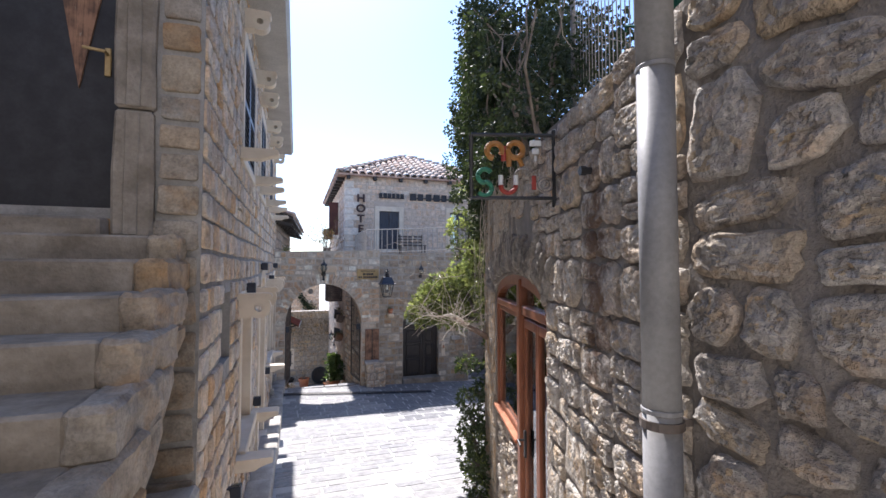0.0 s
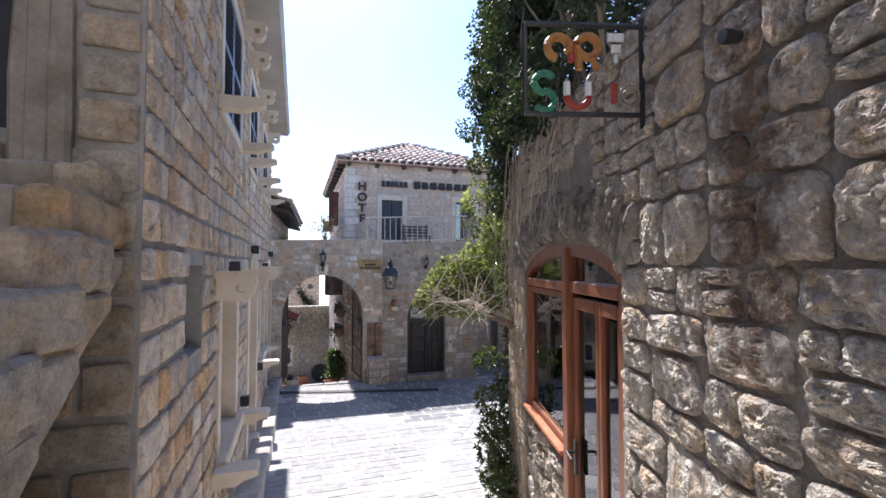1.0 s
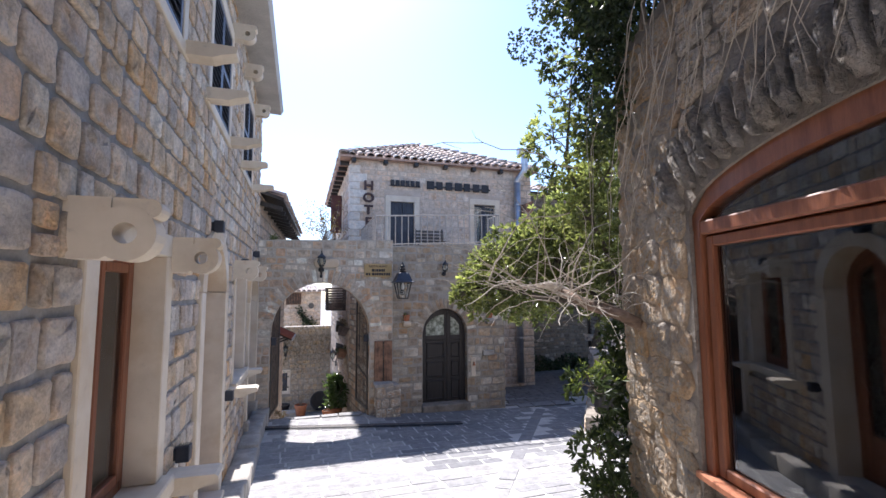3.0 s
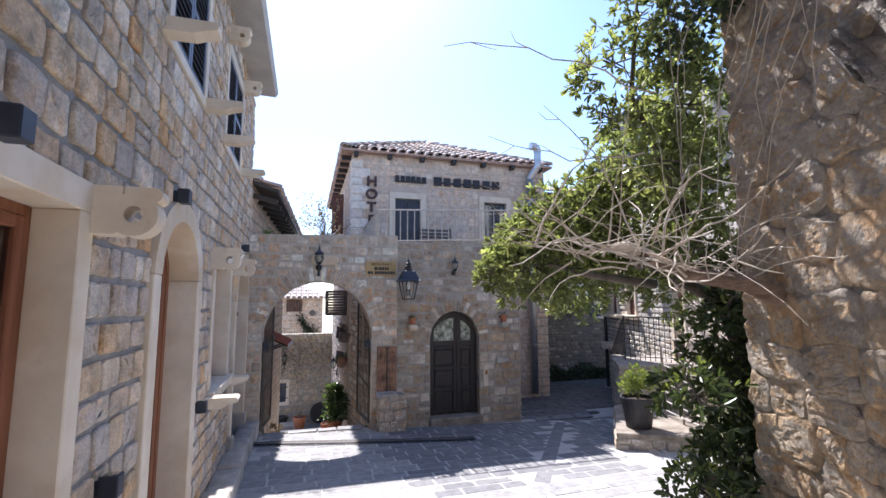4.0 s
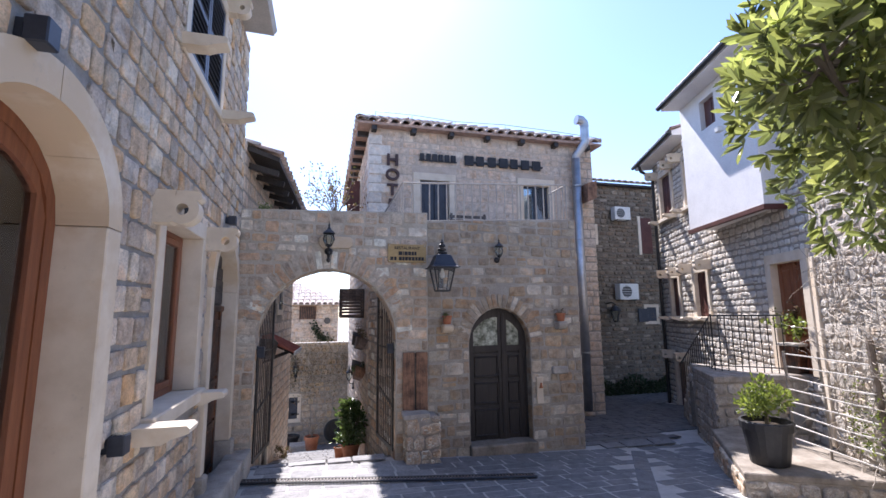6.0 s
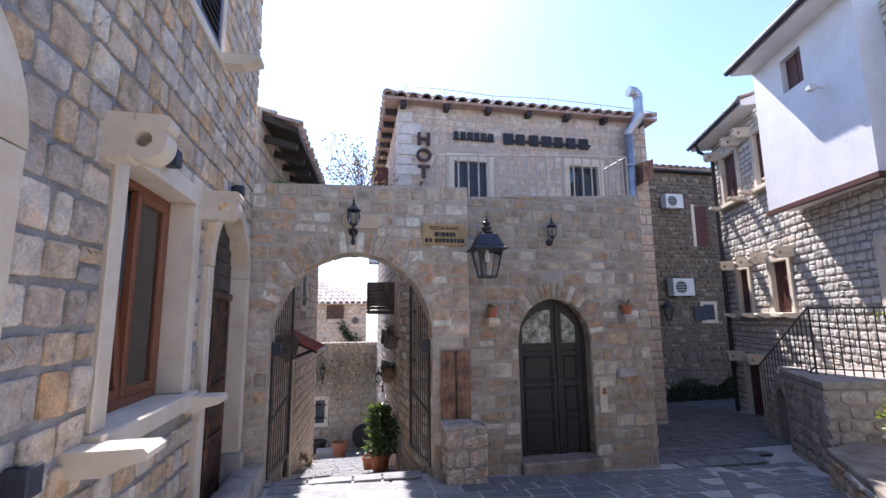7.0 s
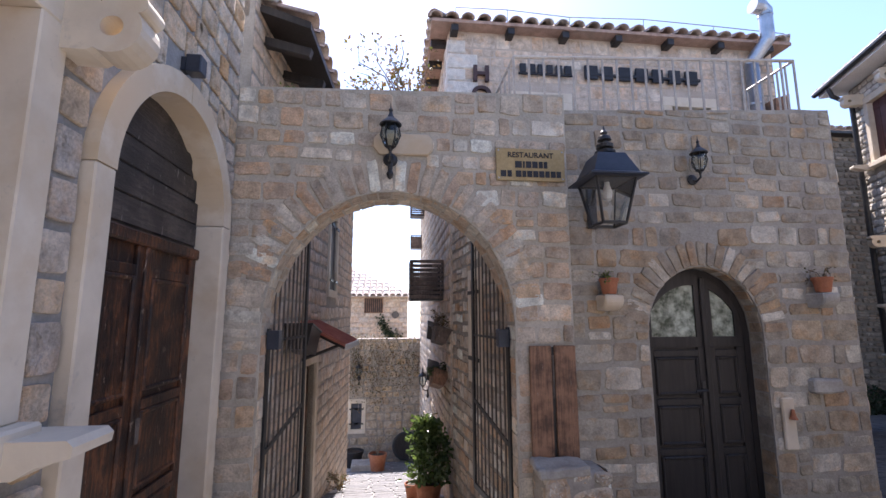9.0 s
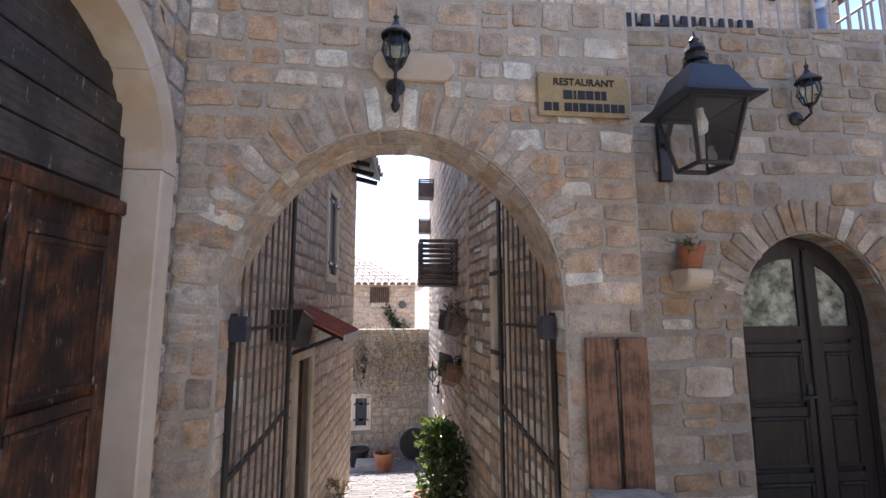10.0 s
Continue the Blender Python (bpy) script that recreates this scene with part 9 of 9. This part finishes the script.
def passage_door():
    d = tagged(empty("door_7", PASSAGE_LEFT), "brown passage door in a pale stone frame", "door", kind="structure")
    u0, u1, v0, v1, _ = (2.35, 2.95, -1.2, 0.95, 0)
    for a in ((u0 - 0.12, u0, v0, v1), (u1, u1 + 0.12, v0, v1), (u0 - 0.12, u1 + 0.12, v1, v1 + 0.12)):
        part("surround", box(a[0], a[1], -0.04, 0.2, a[2], a[3], 0.006), LIMESTONE, d)
    panel_leaf(d, u0, u1, v0, v1, 0.08, WOOD_OLD, ((0.03, 0.4), (0.43, 0.95)))
    c = empty("door_canopy", PASSAGE_LEFT @ Matrix.Translation((2.6, 0, 1.30)))
    tagged(c, "small sloping red sheet canopy on wooden struts", "canopy")
    part("sheet", prism([(0.0, 0.20), (-0.58, -0.08), (-0.58, -0.055), (0.0, 0.235)], -0.55, 0.60, "X"), RED_SHEET, c)
    for k in range(8):
        u = -0.5 + k * 0.145
        part("rib", tube([(u, 0.0, 0.245), (u, -0.58, -0.045)], 0.018, 6), RED_SHEET, c)
    part("edge_board", box(-0.55, 0.60, -0.60, -0.575, -0.12, -0.05, 0.003), PLASTIC_WHITE, c, "pale front edge")
    for u in (-0.45, 0.5):
        part("strut", tube([(u, 0.0, -0.25), (u, -0.5, -0.06)], 0.022, 6), WOOD_DARK, c)
        part("rafter", tube([(u, 0.0, 0.17), (u, -0.56, -0.10)], 0.022, 6), WOOD_DARK, c)


passage_door()


def passage_roof():
    r = tagged(empty("roof_passage", PASSAGE_LEFT), "tiled roof with a dark timber eave over the passage", "roof", kind="structure")
    part("roof_deck", prism([(0.4, 4.56), (-0.48, 4.26), (-0.48, 4.33), (3.2, 5.65), (3.2, 4.56)], 0.1, 6.6, "X"), WOOD_DARK, r)
    tile_slope(r, (0.16, -0.50, 4.35), (1, 0, 0), (0, 3.4, 1.22), 6.4, lambda a: (0.0, 3.4), lambda a, d: d < 0.8, 60, seed=9)
    for i in range(11):
        u = 0.3 + i * 0.6
        part("rafter", moved(box(u - 0.04, u + 0.04, -0.46, 0.1, -0.05, 0.04, 0.005), Matrix.Translation((0, 0, 4.24)) @ Matrix.Rotation(radians(14), 4, "X")), WOOD_DARK, r)
    part("gable", box(0.0, 6.4, 0.05, 3.2, 4.3, 4.56), STONE_FAR, r)
    g = obj("wall_gable", prism([(-0.62, 3.0), (-4.2, 3.0), (-4.2, 5.75), (-0.62, 4.5)], 12.29, 12.6), STONE_FAR)
    tagged(g, "stone gable of the passage house above the gateway", "wall", kind="structure")


passage_roof()


def basket(m, s, label):
    """A slatted wooden box in front of a window."""
    b = empty("window_basket", m @ Matrix.Scale(s, 4))
    tagged(b, label, "window basket", "slatted boxes on the hotel side")
    for x in (-0.28, 0.28):
        for y in (-0.5, -0.02):
            part("post", box(x - 0.02, x + 0.02, y - 0.02, y + 0.02, -0.30, 0.30), WOOD_DARK, b)
    for k in range(9):
        z = -0.28 + k * 0.07
        part("slat", box(-0.30, 0.30, -0.535, -0.52, z - 0.028, z + 0.028, 0.003), WOOD_SLAT, b)
        for x in (-0.31, 0.295):
            part("slat", box(x, x + 0.015, -0.53, 0.0, z - 0.026, z + 0.026, 0.003), WOOD_SLAT, b)
    part("floor_board", box(-0.30, 0.30, -0.52, 0.0, -0.33, -0.30), WOOD_DARK, b)


SIDE = turned(HX0, HY1, 0, -90)
basket(SIDE @ Matrix.Translation((6.1, -0.01, 2.18)), 1.0, "slatted brown wooden box at the hotel's side window")
basket(SIDE @ Matrix.Translation((1.7, -0.01, 4.45)), 0.7, "slatted wooden box high on the hotel's side")
basket(SIDE @ Matrix.Translation((0.6, -0.01, 3.72)), 0.6, "small slatted wooden box far along the hotel's side")


def trough(u, z, seed, leaf, wood, label):
    t = empty("wall_planter", SIDE @ Matrix.Translation((u, -0.13, z)) @ Matrix.Rotation(radians(-18), 4, "X") @ Matrix.Rotation(radians((12, -8, 14, -16)[seed - 1]), 4, "Y"))
    tagged(t, label, "planter", "planters along the passage")
    bm = bmesh.new()
    add_prism(bm, [(-0.08, -0.1), (0.08, -0.1), (0.12, 0.1), (-0.12, 0.1)], -0.2, 0.2, "X")
    part("trough", bm, wood, t)
    part("rim", box(-0.21, 0.21, -0.13, 0.13, 0.09, 0.11, 0.004), wood, t)
    part("wall_hook", tube([(0, 0.05, 0.0), (0, 0.14, 0.08)], 0.01, 5), IRON, t)
    if leaf:
        tuft(t, 0.1, 0.20, 420 if leaf == LEAF_LOW else 90, 0.055, 0.02, leaf, seed, 1.0 if leaf == LEAF_LOW else 0.0, 12)


def dark_box():
    d = empty("wall_planter", PASSAGE_LEFT @ Matrix.Translation((1.55, -0.16, 1.34)) @ Matrix.Rotation(radians(12), 4, "Y"))
    tagged(d, "dark wooden planter box hung on the house wall in the passage", "planter", "planters along the passage")
    bm = bmesh.new()
    add_prism(bm, [(-0.12, -0.14), (0.10, -0.14), (0.15, 0.13), (-0.16, 0.13)], -0.24, 0.24, "X")
    part("trough", bm, WOOD_DARK, d)
    part("rim", box(-0.25, 0.25, -0.17, 0.155, 0.12, 0.145, 0.004), WOOD_DARK, d)
    part("wall_hook", tube([(0, 0.1, 0.0), (0, 0.17, 0.06)], 0.01, 5), IRON, d)


dark_box()
trough(5.8, 1.35, 1, LEAF_DRY, WOOD_DARK, "dark wooden planter with dry sprigs on the passage wall")
trough(6.95, 1.32, 2, LEAF_DRY, WOOD_SLAT, "weathered grey wooden planter on the passage wall")
trough(5.8, 0.70, 3, None, WOOD_DARK, "empty dark wooden planter on the passage wall")
trough(6.65, 0.68, 4, LEAF_LOW, WOOD_BROWN, "brown wooden planter with trailing green leaves on the passage wall")


def bush_pot():
    z = ground_z(1.21, 14.8)
    p = flower_pot(Matrix.Translation((1.21, 14.8, z)), 0.185, 0.30, TERRACOTTA, "potted_bush", "terracotta pot with a tall glossy green bush", "potted plant")
    rng = random.Random(3)
    pts, axes = [], []
    for _ in range(1500):
        d = rand_dir(rng)
        k = rng.uniform(0.4, 1.05)
        hgt = rng.random()
        wide = 0.33 * (1 - 0.5 * hgt ** 2.0) * rng.uniform(0.6, 1.25) * (1 + 0.22 * math.sin(5 * math.atan2(d.y, d.x) + 9 * hgt))
        pts.append(Vector((d.x * wide * k + 0.05 * math.sin(4 * hgt), d.y * wide * k, 0.32 + hgt * 0.80)))
        axes.append((d + rand_dir(rng) * 0.8 + Vector((0, 0, 0.1))).normalized())
    leaf_cloud("foliage", LEAF_BUSH, p, pts, axes, 0.08, 0.045, rng, True)
    bm = bmesh.new()
    for i in range(7):
        d = rand_dir(rng)
        add_tube(bm, [(0, 0, 0.24), (d.x * .08, d.y * .08, 0.5), (d.x * .2, d.y * .2, 0.85 + 0.1 * d.z)], [0.012, 0.009, 0.004], 5)
    tagged(part("branchwork", bm, BARK, p), kind="stuff")
    q = flower_pot(Matrix.Translation((1.02, 15.4, ground_z(1.02, 15.4))), 0.12, 0.22, TERRACOTTA, "flower_pot", "terracotta pot half hidden behind the bush", "flower pot", "pots in the passage")
    q = flower_pot(Matrix.Translation((0.37, 20.0, ground_z(.37, 20.0))), 0.22, 0.4, TERRACOTTA, "flower_pot", "terracotta pot with bare twigs by the old wall", "flower pot", "pots in the passage")
    tuft(q, 0.36, 0.42, 60, 0.04, 0.02, LEAF_DRY, 8, 0.0, 12)
    q = flower_pot(Matrix.Translation((-0.28, 20.9, ground_z(-.28, 20.9))), 0.26, 0.4, WOOD_DARK, "flower_pot", "dark brown tub near the old wall", "flower pot", "pots in the passage")
    s = empty("stone_trough", Matrix.Translation((0.02, 20.3, ground_z(0.02, 20.3))))
    tagged(s, "pale stone trough lying in the passage", "trough")
    part("body", rough_up(subdivided(box(-0.3, 0.28, -0.25, 0.25, 0.0, 0.18, 0.02), 1), 0.02, 5), OLD_LIMESTONE, s)
    w = empty("wheel", Matrix.Translation((1.1, 21.55, ground_z(1.1, 21.5) + 0.40)))
    tagged(w, "dark round wheel leaning on the old wall", "wheel")
    part("rim", moved(lathe([(0.30, -0.05), (0.36, -0.05), (0.38, 0.0), (0.36, 0.05), (0.30, 0.05)], 24), Matrix.Rotation(radians(80), 4, "X")), PLASTIC_BLACK, w)
    part("disc", moved(lathe([(0.0, 0.0), (0.31, 0.01)], 24), Matrix.Rotation(radians(80), 4, "X")), WOOD_DARK, w)
    b = empty("dry_bush", Matrix.Translation((-0.15, 16.6, ground_z(-.15, 16.6))))
    tagged(b, "low pale dry bush at the foot of the passage wall", "bush")
    tuft(b, 0.0, 0.28, 260, 0.05, 0.02, LEAF_DRY, 21, 0.1, 14)


bush_pot()


def passage_lamps():
    coach_lamp(SIDE @ Matrix.Translation((3.4, 0, 0.22)), 1.1)
    coach_lamp(turned(-4.0, 21.8, 0, 0) @ Matrix.Translation((3.75, 0, 0.05)), 1.2)
    low = empty("wall_creeper", Matrix.Translation((0, 21.74, 0)))
    tagged(low, "dry brown creeper hanging over the old stone wall", "creeper")
    rng = random.Random(44)
    pts, axes = [], []
    for i in range(75):
        x, z = rng.uniform(-0.9, 1.5), rng.choice((0.97, 0.97, 0.5, 0.1))
        p = [Vector((x, -0.05, z))]
        n = rng.randint(4, 9)
        for k in range(n):
            p.append(p[-1] + Vector((rng.uniform(-.14, .14), rng.uniform(-.03, .02), -rng.uniform(.08, .22))))
            if p[-1].y > -0.04:
                p[-1].y = -0.04
        part("stem", tube(p, [0.008 * (1 - .6 * k / n) for k in range(n + 1)], 4), TWIG if i % 2 else BARK, low)
        for q in p:
            for _ in range(3):
                pts.append(q + rand_dir(rng) * 0.12)
                axes.append(rand_dir(rng, -.3))
    for q in pts:
        q.y = min(q.y, -0.04)
    leaf_cloud("leaves", LEAF_DRY, low, pts, axes, 0.06, 0.035, rng)


passage_lamps()


def far_house():
    h = empty("far_house", Matrix())
    tagged(h, "distant pale stone house with a pinkish tiled hip roof", "house")
    part("wall", box(-6.0, 1.25, 26.0, 32.0, -3.0, 2.35), STONE_FAR, h)
    bm = bmesh.new()
    lo = [bm.verts.new(p) for p in ((-6.4, 25.6, 2.35), (1.65, 25.6, 2.35), (1.65, 32.4, 2.35), (-6.4, 32.4, 2.35))]
    t = [bm.verts.new((-4.0, 29.0, 3.95)), bm.verts.new((-1.6, 29.0, 3.95))]
    for f in ((lo[0], lo[1], t[1], t[0]), (lo[1], lo[2], t[1]), (lo[2], lo[3], t[0], t[1]), (lo[3], lo[0], t[0]), lo[::-1]):
        bm.faces.new(f)
    bmesh.ops.recalc_face_normals(bm, faces=bm.faces)
    roof = part("roof", bm, PALE_TILE, h)
    tile_slope(roof, (-4.0, 25.58, 2.37), (1, 0, 0), (0, 3.4, 1.6), 5.6, lambda a: (0.0, max(0.3, min(3.6, 3.6 * (5.65 - a) / 3.2))), lambda a, d: False, 0, seed=10, mat=PALE_TILE)
    rng = random.Random(12)
    stones = coursed(rng, -2.0, 1.25, -0.5, 2.3, (0.16, 0.26), (0.2, 0.5), 0.03, lambda a, b: [], (0.012, 0.03))
    sub = empty("wall_stones", Matrix.Translation((0, 26.0, 0)))
    sub.parent = h
    lay("stone", sub, FARSTONE, stones, lambda u, v: False)
    w = part("window", box(-0.42, 0.30, 25.93, 26.0, 1.72, 2.30, 0.01), WOOD_BROWN, h, "brown louvred hatch")
    for k in range(9):
        part("slat", box(-0.38 + k * 0.075, -0.34 + k * 0.075, 25.91, 25.935, 1.75, 2.27), WOOD_DARK, w)
    w = part("window", box(-1.55, -1.05, 25.95, 26.0, 0.6, 2.0), LIMESTONE, h)
    part("pane", box(-1.45, -1.15, 25.94, 25.952, 0.7, 1.9), NAVY, w)
    o = part("vent", lathe([(0.0, 0.0), (0.12, 0.0), (0.14, 0.02)], 12), DARK_ROOM, h)
    o.matrix_basis = Matrix.Translation((0.78, 25.97, 1.65)) @ Matrix.Rotation(radians(90), 4, "X")
    pts = [Vector((0.2 + 0.9 * t + rng.gauss(0, .08), 25.9, 1.6 - 1.25 * t ** 0.6 + rng.gauss(0, .06 + .15 * t))) for t in [rng.random() for _ in range(500)]]
    leaf_cloud("creeper", LEAF_IVY, h, pts, [rand_dir(rng) for _ in pts], 0.1, 0.08, rng, label="dark ivy trailing on the wall")


far_house()


def gate_shrub():
    s = empty("shrub", Matrix.Translation((0.75, 12.15, 3.42)))
    tagged(s, "thin reddish-leaved shrub on top of the gateway wall", "shrub")
    rng = random.Random(91)
    pts, axes = [], []
    for i in range(16):
        d = Vector((rng.uniform(-0.55, 0.5), rng.uniform(0.1, 0.9), rng.uniform(0.35, 0.95)))
        p = [Vector((0, 0, -0.03)), d * 0.4 + rand_dir(rng) * 0.06, d * 0.75 + rand_dir(rng) * 0.06, d + rand_dir(rng) * 0.05]
        part("stem", tube(p, [0.010, 0.007, 0.005, 0.002], 5), BARK, s)
        for _ in range(30):
            k = rng.uniform(0.45, 1.05)
            pts.append(d * k + rand_dir(rng) * 0.09)
            axes.append(rand_dir(rng, 0.2))
    leaf_cloud("leaves", LEAF_DRY, s, pts, axes, 0.05, 0.028, rng)
    t = empty("wall_weeds", Matrix.Translation((-0.25, 12.05, 3.40)))
    tagged(t, "small green weeds on the wall's top edge", "weeds")
    tuft(t, 0.0, 0.13, 120, 0.04, 0.018, LEAF_POT, 33, 0.2, 9)


gate_shrub()

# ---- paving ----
DARKFLAGS = stone_set("paving_slab", FLAG_SHADE, 10, 0.05, 0.025, False, seed=14, inset=0.965, lump=0.08)
FLAGS = stone_set("paving_slab", FLAG, 10, 0.05, 0.025, False, seed=14, inset=0.965, lump=0.08)


def paving():
    pave = empty("pavement", Matrix())
    tagged(pave, "grey stone slabs laid in staggered rows with pale joints", "pavement", kind="structure")
    rng = random.Random(17)
    places = []
    def rows(x0f, x1f, y0, y1, keep, turn=0.0):
        y = y0
        while y < y1:
            d = rng.uniform(0.17, 0.25)
            x = x0f(y) - rng.uniform(0, 0.3)
            while x < x1f(y):
                w = rng.uniform(0.28, 0.55)
                cx, cy = x + w / 2, y + d / 2
                if keep(cx, cy, w):
                    places.append((cx, cy, w - 0.02, d - 0.018, 0.0))
                x += w
            y += d
    # a diagonal band of slabs crosses the square
    A, B = Vector((5.6, 11.9)), Vector((2.4, 7.3))
    dv = (B - A).normalized()
    nv = Vector((-dv.y, dv.x))
    def off_band(x, y, w):
        q = Vector((x, y)) - A
        return abs(q.dot(nv)) > 0.085 + w * 0.16
    wallx = lambda y: 1.0 + 0.27 * (y - 0.73)
    def square(x, y, w):
        if x < -0.2 or y > 11.72:
            return False
        if y < 5.2 and x > wallx(y) - 0.1:
            return False
        if x > 4.6 and y > 8.3 and (x - 4.8) * 1.7 - (y - 9.1) * 1.25 > 0.15:
            return False
        return off_band(x, y, w)
    rows(lambda y: -0.25, lambda y: 6.4, 4.4, 11.75, square)
    k = 0.0
    while k < (B - A).length:
        w = rng.uniform(0.3, 0.5)
        c = A + dv * (k + w / 2)
        if c.y < 11.7:
            places.append((c.x, c.y, w - 0.02, 0.20, math.degrees(math.atan2(dv.y, dv.x))))
        k += w
    rows(lambda y: -0.45, lambda y: 1.45, 11.75, 21.6, lambda x, y, w: -0.3 < x < 1.5)
    rows(lambda y: 4.75, lambda y: 13.1, 11.75, 18.2, lambda x, y, w: x > 4.85 + (1.6 if y > 14.6 else 0) and (x < 7.9 + (y - 11.2) * 0.38 or y > 16.0) and not (6.4 < x < 9 and 10.9 < y < 12.4))
    joined = {"paving_slabs": ([], [], FLAG), "dark_slabs": ([], [], FLAG_SHADE), "lane_slabs": ([], [], FLAG_LANE)}
    made, joined_at = 0, {nm: 0 for nm in joined}
    for x, y, w, d, deg in places:
        # Slabs where shade lies take the darker copies of the flag colour.
        shade_toned = (x + rng.uniform(-0.25, 0.25) > 1.8 and y > 8.3) or (y > 13.0 and x < 1.6)
        me, vv, ff = rng.choice(DARKFLAGS if shade_toned else FLAGS)
        z = ground_z(x, y)
        e = 0.1
        nx, ny = (ground_z(x - e, y) - ground_z(x + e, y)) / (2 * e), (ground_z(x, y - e) - ground_z(x, y + e)) / (2 * e)
        nrm = Vector((nx + rng.uniform(-.008, .008), ny + rng.uniform(-.008, .008), 1)).normalized()
        q = Vector((0, 0, 1)).rotation_difference(nrm).to_matrix().to_4x4()
        m = Matrix.Translation((x, y, z - (0.0145 if deg else 0.0185) + rng.uniform(-.0015, .0015))) @ q @ Matrix.Rotation(radians(deg), 4, "Z") @ Matrix.Rotation(radians(-90), 4, "X") @ Matrix.Diagonal((w * rng.choice((-1, 1)), 0.012, d * rng.choice((-1, 1)), 1))
        if made < 300 and ((8.2 < y < 11.8 and x < 4.6)):
            share("paving_slab", me, pave, m)
            made += 1
        else:
            a = np.array(m)
            nm = "lane_slabs" if x + rng.uniform(-0.5, 0.5) > 5.2 and y > 11.9 else "dark_slabs" if shade_toned else "paving_slabs"
            verts, faces, _ = joined[nm]
            base = joined_at[nm]
            joined_at[nm] += len(vv)
            verts.append(vv @ a[:3, :3].T + a[:3, 3])
            faces += [tuple(i + base for i in f) for f in ff]
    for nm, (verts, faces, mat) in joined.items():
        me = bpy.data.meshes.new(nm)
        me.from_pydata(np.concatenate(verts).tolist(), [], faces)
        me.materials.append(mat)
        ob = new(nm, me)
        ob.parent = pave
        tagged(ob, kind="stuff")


paving()
